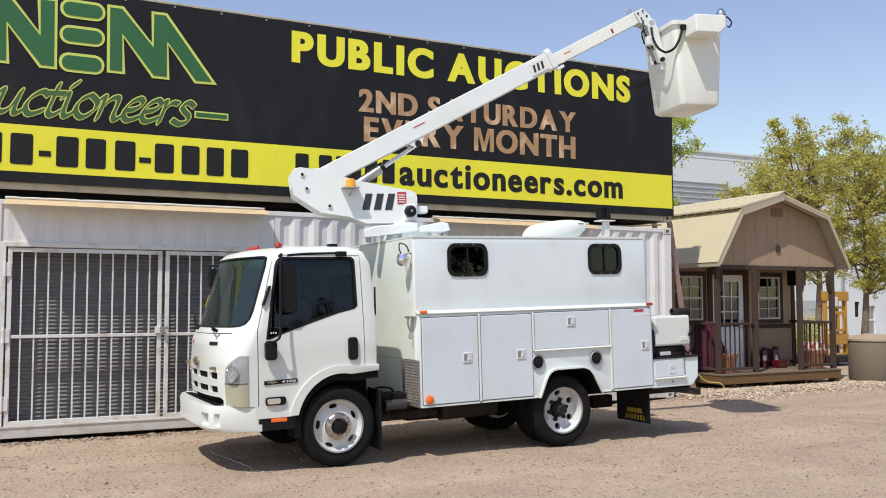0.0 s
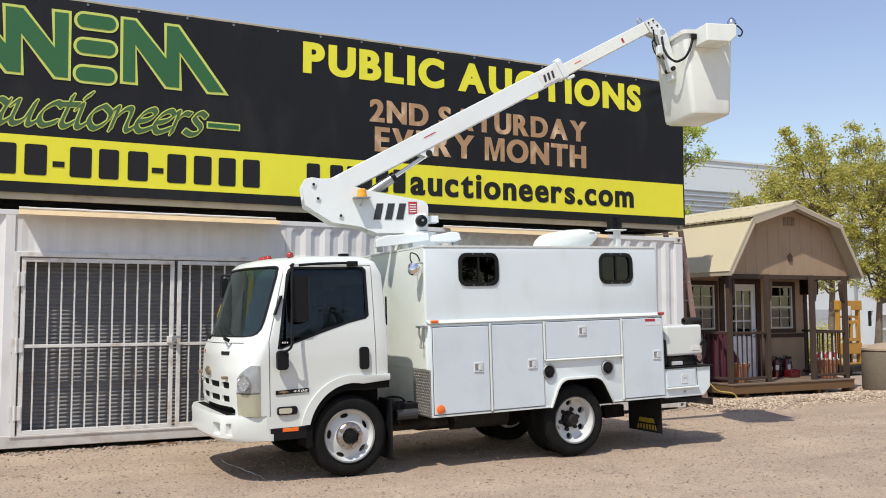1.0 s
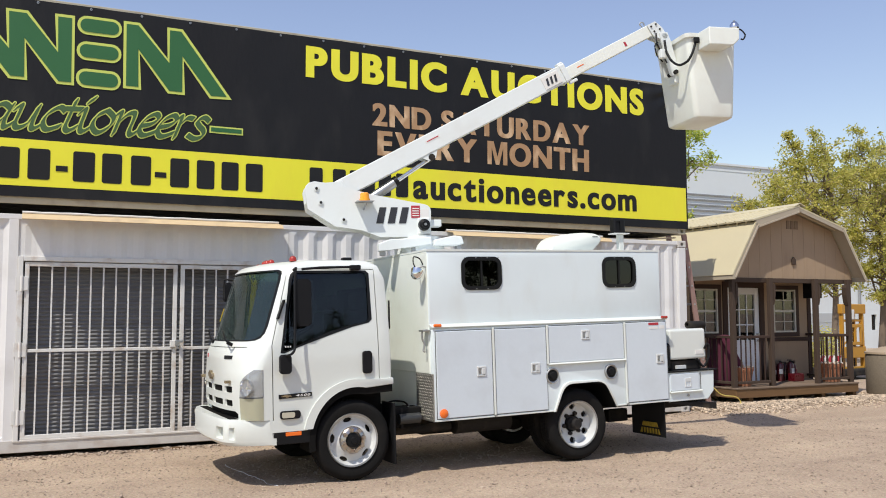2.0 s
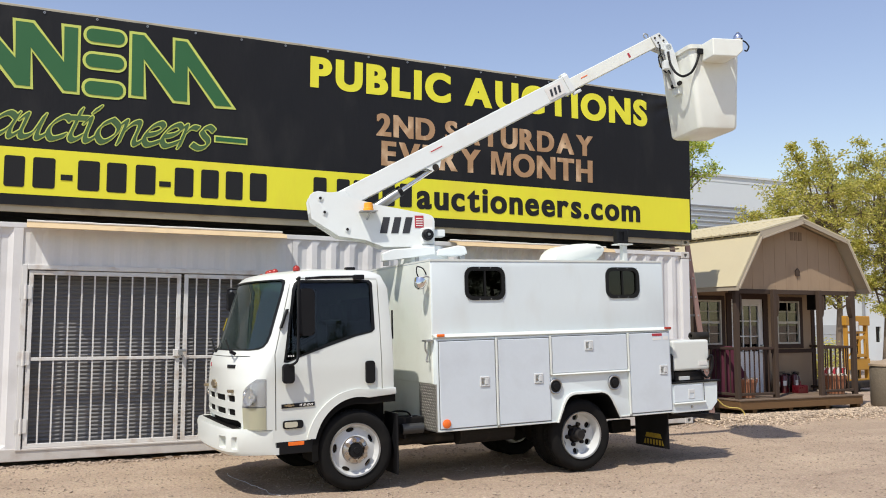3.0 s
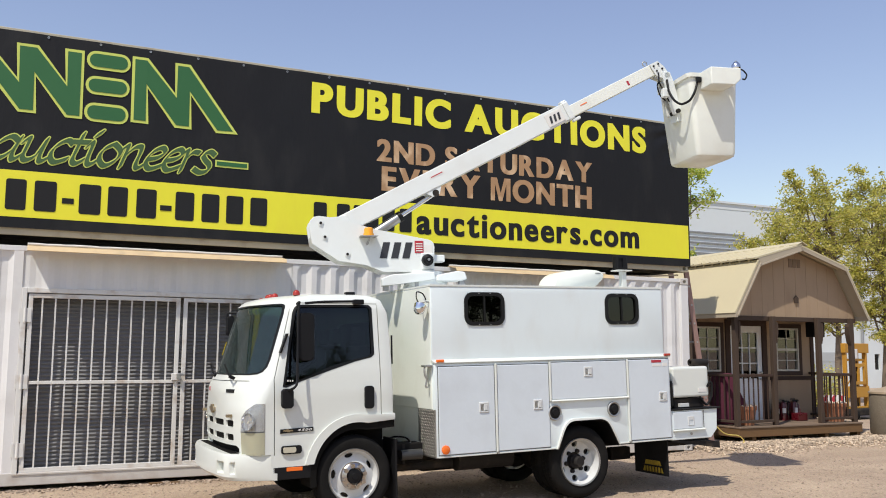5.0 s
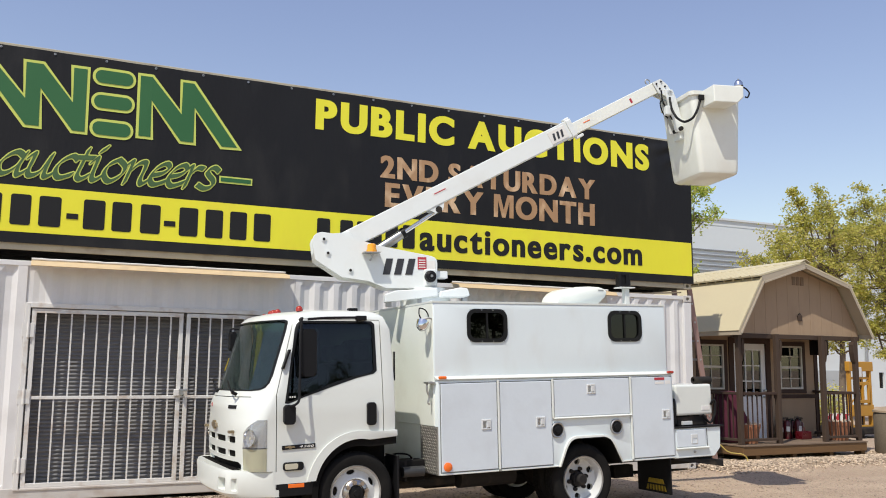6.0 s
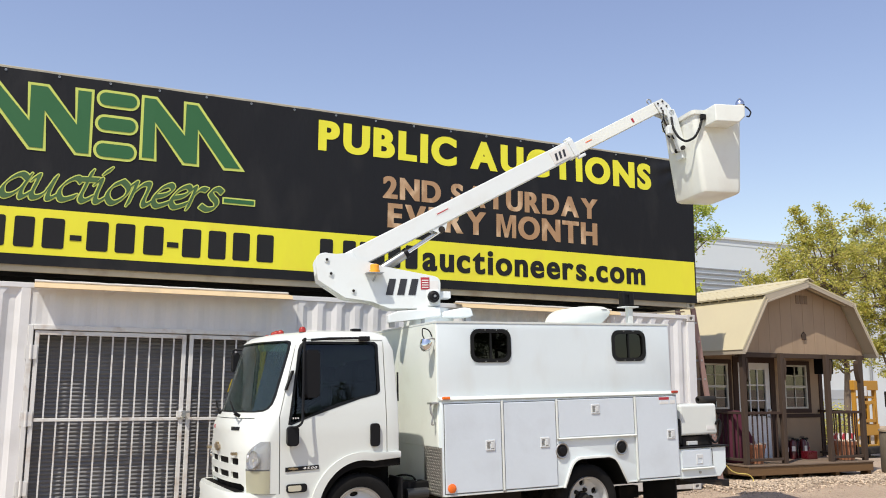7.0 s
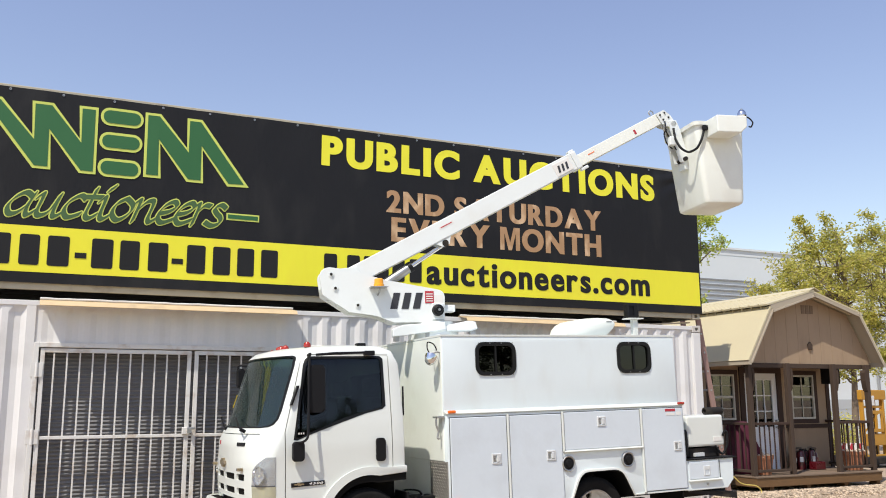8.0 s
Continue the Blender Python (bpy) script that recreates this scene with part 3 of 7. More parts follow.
line_of_text("PUBLIC AUCTIONS", 3.462, 9.335, 5.005, 5.462, 0.040, INKY, "bold yellow capital", gap=0.13, wide=0.018)
line_of_text("2ND SATURDAY", 4.46, 8.23, 4.405, 4.745, 0.026, INKT, "faded bronze capital", gap=0.13, wide=0.026)
line_of_text("EVERY MONTH", 4.54, 8.215, 3.975, 4.345, 0.026, INKT, "faded bronze capital", gap=0.13, wide=0.026)
line_of_text("auctioneers.com", 5.10, 9.155, 3.375, 3.745, 0.026, INKB, "bold black letter", 0.006, gap=0.11, wide=0.014)


def outlined(name, outlines, fill, edge, grow=0.035):
    """Flat shapes with a contour in a second colour behind them."""
    for pts in outlines:
        k = len(pts)
        area = sum(pts[i][0] * pts[(i + 1) % k][1] - pts[(i + 1) % k][0] * pts[i][1] for i in range(k))
        ps = [Vector(p) for p in (pts if area > 0 else pts[::-1])]
        inner, outer = [], []
        for i in range(k):
            p, q, r = ps[i - 1], ps[i], ps[(i + 1) % k]
            d0, d1 = (q - p).normalized(), (r - q).normalized()
            n0, n1 = Vector((-d0.y, d0.x)), Vector((-d1.y, d1.x))
            m = n0 + n1
            inner.append(q + m * grow * 0.85 / max(0.35, m.dot(n0)))
            outer.append(q - m * grow * 0.15 / max(0.35, m.dot(n0)))
        for shape, mat, lift, nm in ((outer, edge, 0.005, name + "_contour"), (inner, fill, 0.009, name)):
            bm = B()
            prism(bm, [tuple(v) for v in shape], "y", -0.002, 0.0)
            part(nm, on_banner(bm, lift), mat, banner)


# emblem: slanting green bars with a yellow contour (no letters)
outlined("emblem_zigzag", [[(-0.93, 5.43), (-0.66, 5.43), (-0.285, 4.985), (-0.31, 5.43), (-0.07, 5.43), (0.265, 5.0), (0.24, 5.44), (0.46, 5.44), (0.47, 4.56), (0.28, 4.56), (-0.085, 5.045), (-0.06, 4.57), (-0.26, 4.57)],
                           [(1.05, 5.46), (1.24, 5.46), (1.60, 5.03), (1.59, 5.45), (1.78, 5.45), (2.43, 4.58), (2.15, 4.57), (1.80, 5.045), (1.82, 4.58), (1.61, 4.58), (1.245, 5.07), (1.27, 4.59), (1.06, 4.59)]], INKG, INKO)
outlined("emblem_bar", [rounded(0.50, 1.02, 5.23, 5.46, 0.11), rounded(0.50, 1.02, 4.90, 5.13, 0.11), rounded(0.50, 1.02, 4.545, 4.78, 0.11)], INKG, INKO)
# the slanted word under the emblem
SCRIPT = {      # centre lines of the broad-nib letters, x-height 1, and the advance
    "a": (0.78, "62,82 42,98 18,75 5,35 15,4 35,10 55,45 66,97", "66,97 56,30 62,2 80,22"),
    "u": (0.76, "-2,78 12,96 10,50 8,15 20,2 42,25 58,97", "58,97 52,20 60,2 78,22"),
    "c": (0.54, "55,84 38,99 12,70 4,30 20,1 52,20"),
    "t": (0.44, "22,132 15,50 13,15 25,1 44,20", "-4,93 45,97"),
    "i": (0.38, "-2,78 12,96 10,20 20,1 38,22", "14,128 28,148"),
    "o": (0.64, "35,99 10,72 4,30 25,1 52,30 58,70 35,99"),
    "n": (0.72, "-2,78 12,96 10,50 6,0", "9,45 30,88 49,96 52,70 48,20 56,1 74,22"),
    "e": (0.54, "8,42 35,54 52,80 40,99 15,75 4,30 20,1 54,22"),
    "r": (0.48, "-2,78 12,96 10,50 6,0", "9,50 28,90 48,90"),
    "s": (0.50, "50,84 32,99 14,80 25,58 40,40 42,15 20,0 -4,14"),
}


def hull(pts):
    """Convex outline of a few points in a plane."""
    pts = sorted(set(pts))

    def half(seq):
        out = []
        for p in seq:
            while len(out) > 1 and (out[-1][0] - out[-2][0]) * (p[1] - out[-2][1]) - (out[-1][1] - out[-2][1]) * (p[0] - out[-2][0]) <= 1e-12:
                out.pop()
            out.append(p)
        return out[:-1]
    return half(pts) + half(pts[::-1])


def pen_word(text, x0, x1, z0, height, slant, nib, swell, lift, mat, label):
    """Letters drawn with a slanted broad nib along smooth centre lines; swell widens every stroke alike."""
    k = (x1 - x0) / (sum(SCRIPT[c][0] for c in text) - 0.05)
    brush = [(s * nib * 0.62 + swell * math.cos(a * math.tau / 8), s * nib * 0.78 + swell * math.sin(a * math.tau / 8)) for s in (-0.5, 0.5) for a in range(8)]
    x = x0
    for ch in text:
        bm, n = B(), 0
        for stroke in SCRIPT[ch][1:]:
            p = [Vector([float(v) / 100 for v in q.split(",")]) for q in stroke.split()]
            line = []
            for i in range(len(p) - 1):
                a, b, c, d = p[max(i - 1, 0)], p[i], p[i + 1], p[min(i + 2, len(p) - 1)]
                line += [b + (c - a) * 0.5 * t + (2 * a - 5 * b + 4 * c - d) * 0.5 * t * t + (3 * b - a - 3 * c + d) * 0.5 * t ** 3 for t in (0, 0.2, 0.4, 0.6, 0.8)]
            line.append(p[-1])
            at = [(x + q.x * k + q.y * height * slant, z0 + 0.02 * (x - x0) + q.y * height) for q in line]
            for q, r in zip(at, at[1:]):
                n += 1
                d = 0.00003 * (n % 40)
                prism(bm, hull([(e[0] + u, e[1] + v) for e in (q, r) for u, v in brush]), "y", -0.001 - d, 0.0)
        part("letter", on_banner(bm, lift), mat, banner, label)
        x += SCRIPT[ch][0] * k


for swell, lift, mat, label in ((0.019, 0.004, INKO, "pale green contour of a pen-drawn letter"), (0.004, 0.008, INKS, "olive-green pen-drawn letter")):
    pen_word("auctioneers", -0.55, 2.06, 3.955, 0.30, 0.26, 0.070, swell, lift, mat, label)
outlined("word_bar", [[(2.155, 4.105), (2.595, 4.105), (2.595, 4.195), (2.155, 4.195)]], INKG, INKO, 0.02)
# the number and the initials of the address are plain bars
for a, b in ((-0.70, -0.40), (-0.372, -0.075), (-0.055, 0.265), (0.455, 0.779), (0.793, 1.10), (1.138, 1.454), (1.623, 1.932), (1.96, 2.26), (2.283, 2.58), (2.606, 2.907)):
    bm = B()
    prism(bm, rounded(a + 0.035, b - 0.035, 3.345, 3.725, 0.03), "y", -0.001, 0.0)
    part("number_bar", on_banner(bm, 0.006), INKB, banner)
for a, b in ((0.295, 0.43), (1.467, 1.61)):
    part("number_bar", on_banner(box(B(), a, b, -0.003, 0, 3.46, 3.53), 0.006), INKB, banner)
for a, b in ((3.53, 4.06), (4.12, 4.50), (4.56, 5.02)):
    for c in (a, b - 0.19):
        part("address_bar", on_banner(prism(B(), rounded(c, c + 0.19, 3.39, 3.735, 0.03), "y", -0.003, 0), 0.006), INKB, banner)
# lacing grommets along the top hem
eye = B()
lathe(eye, [(0.007, 0), (0.015, 0), (0.015, -0.005), (0.007, -0.005)], (0, 0, 0), "y", 10, close=True)
eye = mesh_of("grommet", eye, STEEL)
x = BX0 + 0.25
while x < BX1:
    part("grommet", eye, None, banner, m=pose(x, banner_y(x, 5.55) - 0.003, 5.555))
    x += 0.613

# ---- the bucket truck; its own axes: x to the rear, y across (0 the near side), z up
TRUCK = pose(3.079, 8.586, 0.0, -0.507, -1.447, 0.42)
truck = thing("bucket_truck", TRUCK, "white cab-over bucket truck with service body, parked on gravel", "truck")
WID = 2.06     # overall width
MID = WID / 2


def cab_ring(z, inset=0.0):
    """Plan outline of the cab at height z: rounded, with a bowed front."""
    def lerp(t, table):
        for (a, u), (b, v) in zip(table, table[1:]):
            if t <= b:
                return u + (v - u) * max(0, (t - a) / (b - a))
        return table[-1][1]
    front = lerp(z, [(0.55, -1.17), (0.80, -1.205), (1.10, -1.215), (1.30, -1.222), (1.38, -1.198), (1.45, -1.152), (2.10, -0.950), (2.165, -0.915), (2.205, -0.85), (2.232, -0.72), (2.252, -0.48)]) + inset
    corner = lerp(z, [(0.55, -1.04), (0.90, -1.06), (1.10, -1.05), (1.30, -0.97), (1.45, -0.885), (2.10, -0.665), (2.185, -0.615), (2.232, -0.50), (2.252, -0.36)]) + inset
    side = lerp(z, [(0.55, 0.0), (1.25, -0.005), (1.45, 0.01), (2.10, 0.085), (2.175, 0.115), (2.228, 0.20), (2.252, 0.36)]) + inset
    rear = lerp(z, [(0.55, 0.44), (1.6, 0.44), (2.05, 0.42), (2.185, 0.36), (2.232, 0.25), (2.252, 0.12)]) - inset
    pts = [(rear, side + 0.05)]
    pts += [(rear - 0.02, side + 0.01), (rear - 0.06, side)]
    for k in range(1, 17):
        pts.append((rear - 0.06 + (corner + 0.10 - rear + 0.06) * k / 16, side))
    for k in range(1, 6):                     # near front corner
        a = radians(90 * k / 6)
        pts.append((corner + 0.10 - 0.10 * math.sin(a) * 1.0 - 0.04 * (1 - math.cos(a)), side + 0.13 * (1 - math.cos(a))))
    y0, y1 = side + 0.13, WID - side - 0.13
    xa = corner - 0.04
    front_pts = []
    for k in range(0, 25):
        u = k / 24
        front_pts.append((front + (xa - front) * abs(2 * u - 1) ** 2.4, y0 + (y1 - y0) * u))
    half = pts[:]
    pts += front_pts
    pts += [(x, WID - y) for x, y in reversed(half)]
    return pts


def cab_solid(zs, inset):
    bm = B()
    rings = [[bm.verts.new((x, y, z + 0.018 * min(1.0, max(0.0, (z - 2.14) / 0.07)))) for x, y in cab_ring(min(2.252, z), inset)] for z in zs]
    for a, b in zip(rings, rings[1:]):
        for i in range(len(a)):
            j = (i + 1) % len(a)
            bm.faces.new((a[i], a[j], b[j], b[i]))
    bm.faces.new(rings[0][::-1])
    bm.faces.new(rings[-1])
    return bm


ZS = [0.55 + 0.05 * k for k in range(32)] + [2.135, 2.165, 2.185, 2.205, 2.22, 2.232, 2.24, 2.247, 2.252]
WIN = [(-0.735, 1.335), (-0.615, 2.04), (-0.595, 2.10), (-0.555, 2.13), (0.185, 2.13), (0.215, 2.10), (0.215, 1.63), (0.18, 1.600), (0.0, 1.565), (-0.25, 1.492), (-0.55, 1.388), (-0.70, 1.330)]
NEAR_SCREEN = [(0.30, 1.450), (0.20, 1.458), (0.14, 1.482), (0.11, 1.525), (0.107, 1.60), (0.166, 2.05), (0.183, 2.108), (0.214, 2.140), (0.27, 2.156)]
SCREEN = NEAR_SCREEN + [(WID - y, z) for y, z in reversed(NEAR_SCREEN)]


def grown(pts, d):
    cx, cz = sum(p[0] for p in pts) / len(pts), sum(p[1] for p in pts) / len(pts)
    out = []
    for x, z in pts:
        v = Vector((x - cx, z - cz))
        out.append((x + d * v.x / v.length * 1.2, z + d * v.y / v.length * 1.2))
    return out


def shell(cuts):
    return carve(cab_solid(ZS, 0.0), cuts)


inner = cab_solid([0.70 + 0.05 * k for k in range(29)] + [2.14, 2.18], 0.05)
screen_cut = lambda d: prism(B(), grown(SCREEN, d), "x", -1.6, -0.56)
win_cut = lambda d, a, b: prism(B(), grown(WIN, d), "y", a, b)
arch = B()
prism(arch, [(0.02 + 0.52 * math.cos(radians(a)), 0.42 + 0.565 * math.sin(radians(a))) for a in range(70, 211, 10)] + [(-0.45, 0.2), (0.7, 0.2), (0.7, 0.965), (0.2, 0.965)][0:4], "y", -0.2, WID + 0.2)
slots = []
SLOTS = [(0.35, 0.55), (0.62, 0.995), (WID - 0.995, WID - 0.62), (WID - 0.55, WID - 0.35)]
for z in (0.935, 0.80):
    for y0, y1 in SLOTS:
        slots.append(prism(B(), rounded(y0, y1, z, z + 0.064, 0.015), "x", -1.5, -1.10))
LAMP = [(-0.10, 0.68), (0.185, 0.68), (0.178, 1.04), (0.03, 1.17), (-0.10, 1.17)]      # corner headlamp, seen from the front


def lamp_tool(side, z0=0.0, z1=9.0, back=-0.925):
    pts = [(y, min(max(z, z0), z1)) for y, z in LAMP]
    if z0 > 0.7:
        pts = [(-0.10, z0), (0.182, z0)] + LAMP[2:]
    return prism(B(), pts if side < 0 else [(WID - y, z) for y, z in pts], "x", -1.4, back)


rear_cut = lambda d: prism(B(), rounded(0.40 - d, 1.66 + d, 1.52 - d, 1.98 + d, 0.08), "x", 0.20, 0.60)
seams = []
for x0, x1, z0, z1 in ((0.285, 0.293, 0.955, 2.14), (-0.835, -0.827, 0.56, 1.40)):
    seams.append(cbox(x0 - 0.001, x1 + 0.001, -0.1, 0.045 + (0.06 if z1 > 2 else 0), z0, z1))
slope = prism(B(), [(-0.835, 1.40), (-0.827, 1.40), (-0.622, 2.165), (-0.630, 2.165)], "y", -0.1, 0.125)
top = prism(B(), [(-0.626, 2.165), (0.289, 2.155), (0.289, 2.147), (-0.626, 2.157)], "y", -0.1, 0.13)
intake = prism(B(), [(0.24, 0.60), (WID - 0.24, 0.60), (WID - 0.24, 0.735), (WID - 0.30, 0.757), (0.30, 0.757), (0.24, 0.735)], "x", -1.6, -1.09)
hood_line = cbox(-1.3, -1.02, 0.12, WID - 0.12, 1.383, 1.391)
cabm = shell([inner, [screen_cut(0.0), arch, *slots, rear_cut(0.0), lamp_tool(-1), lamp_tool(1), cbox(-1.6, -0.865, -0.2, WID + 0.2, 0.3, 0.675)], [win_cut(0.0, -0.3, WID + 0.3), *seams], [hood_line], slope, top, intake])
cab = part("cab", cabm, WHITE, truck, "white cab-over truck cab", smooth=32)


def skin(cut, inset, mat, name, parent, label=""):
    """A thin piece of the cab's own surface, inside the given outline."""
    return part(name, carve(keep(cab_solid(ZS, inset), cut), [cab_solid(ZS, inset + 0.006)]), mat, parent, label, smooth=40)


def keep(bm, tool):
    def temp(x):
        bmesh.ops.recalc_face_normals(x, faces=x.faces)
        me = bpy.data.meshes.new("temp")
        x.to_mesh(me)
        x.free()
        return new("temp", me)
    ob, tl = temp(bm), temp(tool)
    md = ob.modifiers.new("cut", "BOOLEAN")
    md.operation, md.solver, md.object = "INTERSECT", "EXACT", tl
    dg = bpy.context.evaluated_depsgraph_get()
    dg.update()
    out = B()
    out.from_mesh(ob.evaluated_get(dg).to_mesh())
    for x in (ob, tl):
        data = x.data
        bpy.data.objects.remove(x)
        bpy.data.meshes.remove(data)
    return out


def frame_tool(pts, d0, d1, axis, a, b):
    return ring_prism(B(), grown(pts, d0), grown(pts, d1), axis, a, b)


skin(screen_cut(0.0), 0.012, GLASSF, "windscreen", cab, "greenish curved windscreen")
skin(frame_tool(SCREEN, 0.010, -0.014, "x", -1.6, -0.56), -0.003, GASKET, "windscreen_seal", cab, "black rubber seal")
skin(win_cut(0.0, -0.3, 0.3), 0.012, GLASSD, "door_window", cab, "dark tinted door window")
skin(frame_tool(WIN, 0.014, -0.014, "y", -0.3, 0.3), -0.003, GASKET, "window_seal", cab, "black window seal")
skin(rear_cut(0.0), 0.012, GLASSF, "rear_window", cab, "greenish rear window")
skin(win_cut(0.0, WID - 0.3, WID + 0.3), 0.012, GLASSD, "door_window", cab, "dark tinted door window")
# cab interior
seat = B()
for y in (0.22, 1.02, 1.42):
    box(seat, -0.30, 0.20, y, y + 0.48 if y < 1 else y + 0.38, 1.02, 1.16, 0.04)
    box(seat, 0.14, 0.28, y, y + 0.48 if y < 1 else y + 0.38, 1.12, 1.72, 0.05)
    box(seat, 0.16, 0.26, y + 0.10, y + 0.36 if y < 1 else y + 0.30, 1.74, 1.92, 0.04)
part("seat", seat, SEATM, cab, "dark grey cloth seats")
dash = B()
prism(dash, [(-0.93, 1.05), (-0.93, 1.37), (-0.86, 1.44), (-0.62, 1.42), (-0.55, 1.30), (-0.58, 1.05)], "y", 0.20, WID - 0.20)
part("dashboard", dash, CABIN, cab)
wheel = B()
c = Vector((-0.46, 0.48, 1.50))
ax = Vector((-0.45, 0, 0.9)).normalized()
u = Vector((0, 1, 0))
v_ = ax.cross(u)
tube(wheel, [c + 0.20 * (math.cos(a * math.tau / 24) * u + math.sin(a * math.tau / 24) * v_) for a in range(25)], 0.016, 8)
for a in (0, 8, 16):
    rod(wheel, c, c + 0.19 * (math.cos(a * math.tau / 24) * u + math.sin(a * math.tau / 24) * v_), 0.013, seg=8)
rod(wheel, c, c - ax * 0.3, 0.03, seg=10)
part("steering_wheel", wheel, BLACKP, cab)
# pale sheet added for the bright patch low in the windscreen
part("dash_paper", prism(B(), [(0.28, 1.436), (0.56, 1.520), (0.56, 1.524), (0.28, 1.440)], "x", -0.955, -0.76), PAPER, cab, "pale tilted sheet on the dashboard")

# front: bumper, grille, lamps
bump = B()
NB = 26


def bumper_x(u):
    return -1.305 + 0.375 * abs(2 * u - 1) ** 11 + 0.08 * abs(2 * u - 1) ** 2


prof = [(0.19, 0.66), (0.0, 0.67), (-0.015, 0.64), (-0.015, 0.47), (0.02, 0.435), (0.10, 0.43)]
rows = []
for i in range(NB + 1):
    u = 0.5 - 0.5 * math.cos(math.pi * i / NB)
    rows.append([bump.verts.new((bumper_x(u) + (dx if 0 < i < NB else dx * 0.15), WID * u, z - 0.02 * (1 - abs(2 * u - 1)) * 0 + (0.02 if z > 0.6 else 0) * (abs(2 * u - 1) < 0.9))) for dx, z in prof])
for a, b in zip(rows, rows[1:]):
    for j in range(len(prof)):
        bump.faces.new((a[j], a[(j + 1) % len(prof)], b[(j + 1) % len(prof)], b[j]))
bump.faces.new(rows[0])
bump.faces.new(rows[-1][::-1])
holes = [prism(B(), rounded(y0, y1, 0.495, 0.615, 0.02), "x", -1.5, -1.18 if y0 < 0.2 or y0 > 1.8 else -1.235) for y0, y1 in ((0.055, 0.19), (0.27, 0.45), (WID - 0.45, WID - 0.27), (WID - 0.19, WID - 0.055))]
bumper = part("front_bumper", carve(bump, holes), WHITE, truck, "white steel front bumper with air slots", smooth=35)
part("bumper_backing", cbox(-1.215, -1.12, 0.30, WID - 0.30, 0.47, 0.63), CHASSIS, bumper)
part("tow_plate", cbox(-1.304, -1.298, 1.18, 1.36, 0.56, 0.585, 0.002), WHITE, bumper)
# grille: two slotted bars below the nose panel
skin(prism(B(), [(0.34, 0.77), (WID - 0.34, 0.77), (WID - 0.34, 1.03), (0.34, 1.03)], "x", -1.5, -1.0), 0.018, UNDER, "grille_backing", cab, "black backing sheet that darkens the grille slots")
# black backings and fillers put the shade of the slots and gap into colour
skin(prism(B(), [(0.22, 0.66), (WID - 0.22, 0.66), (WID - 0.22, 0.77), (0.22, 0.77)], "x", -1.5, -0.95), 0.045, UNDER, "intake_mesh", cab, "black backing sheet that darkens the lower intake")
part("nose_underside", cbox(-1.08, -0.88, 0.14, WID - 0.14, 0.50, 0.69), BLACKP, cab, "black filler box in the gap below the nose")
part("lower_intake", cbox(-1.205, -1.12, 0.24, WID - 0.24, 0.672, 0.69, 0.006), UNDER, cab, "black strip across the lower intake")
emb = B()
prism(emb, [(MID - 0.10, 1.110), (MID - 0.035, 1.110), (MID - 0.035, 1.135), (MID + 0.04, 1.135), (MID + 0.04, 1.110), (MID + 0.10, 1.110), (MID + 0.09, 1.070), (MID + 0.035, 1.070), (MID + 0.03, 1.045), (MID - 0.045, 1.045), (MID - 0.04, 1.070), (MID - 0.11, 1.070)], "x", -1.24, -1.20, 0.004)
part("emblem", emb, BADGE, cab, "plain tarnished gold emblem")
for y in (0.40, WID - 0.40):
    part("nose_stud", cbox(-1.215, -1.16, y - 0.03, y + 0.03, 1.03, 1.06, 0.006), BADGE, cab)
skin(prism(B(), [(0.40, 1.27), (0.56, 1.27), (0.56, 1.305), (0.40, 1.305)], "x", -1.5, -1.0), -0.005, BLACKP, "nose_badge", cab, "small black badge")


def headlamp(side):
    """Tall corner lamp let into the cab: silver housing with a bowl, clear upper and clouded lower lens."""
    skin(lamp_tool(side), 0.042, REFLECT, "lamp_housing", cab, "silver lamp housing")
    yc = 0.085 if side < 0 else WID - 0.085
    bowl = lathe(B(), [(0.084, -0.075), (0.075, -0.035), (0.05, -0.005), (0.02, 0.008), (0.0, 0.01)], (0, 0, 0), "z", 28)
    m = Matrix.Translation((-1.02, yc, 0.99)) @ Matrix.Rotation(radians(-25 if side > 0 else 25), 4, "Z") @ Matrix.Rotation(radians(90 + 8), 4, "Y")
    for v in bowl.verts:
        v.co = m @ v.co
    part("lamp_reflector", bowl, CHROME, cab, "round bright reflector", smooth=50)
    part("bulb", rod(B(), (-1.02, yc, 0.99), (-1.075, yc + 0.02 * side, 0.995), 0.016, 0.011, 12), LENS, cab)
    skin(lamp_tool(side, 0.905), -0.004, GLASSL, "headlamp", cab, "clear headlamp lens")
    skin(lamp_tool(side, 0.0, 0.893), -0.004, GLASSC, "indicator_lens", cab, "clouded yellowish indicator lens")
    seam = [(-0.10, 0.893), (0.184, 0.893), (0.184, 0.905), (-0.10, 0.905)]
    skin(prism(B(), seam if side < 0 else [(WID - y, z) for y, z in seam], "x", -1.4, -0.93), -0.003, SEAM, "lamp_divider", cab)


for side in (-1, 1):
    headlamp(side)
skin(prism(B(), [(1.19, 1.272), (1.25, 1.272), (1.25, 1.312), (1.19, 1.312)], "x", -1.5, -0.95), -0.004, DECALR, "nose_sticker", cab, "small faded red sticker")
for k in range(3):
    part("window_mark", cbox(-0.700 + k * 0.024, -0.689 + k * 0.024, -0.001, 0.004, 1.375, 1.392), PAPER, cab, "small pale mark on the glass")
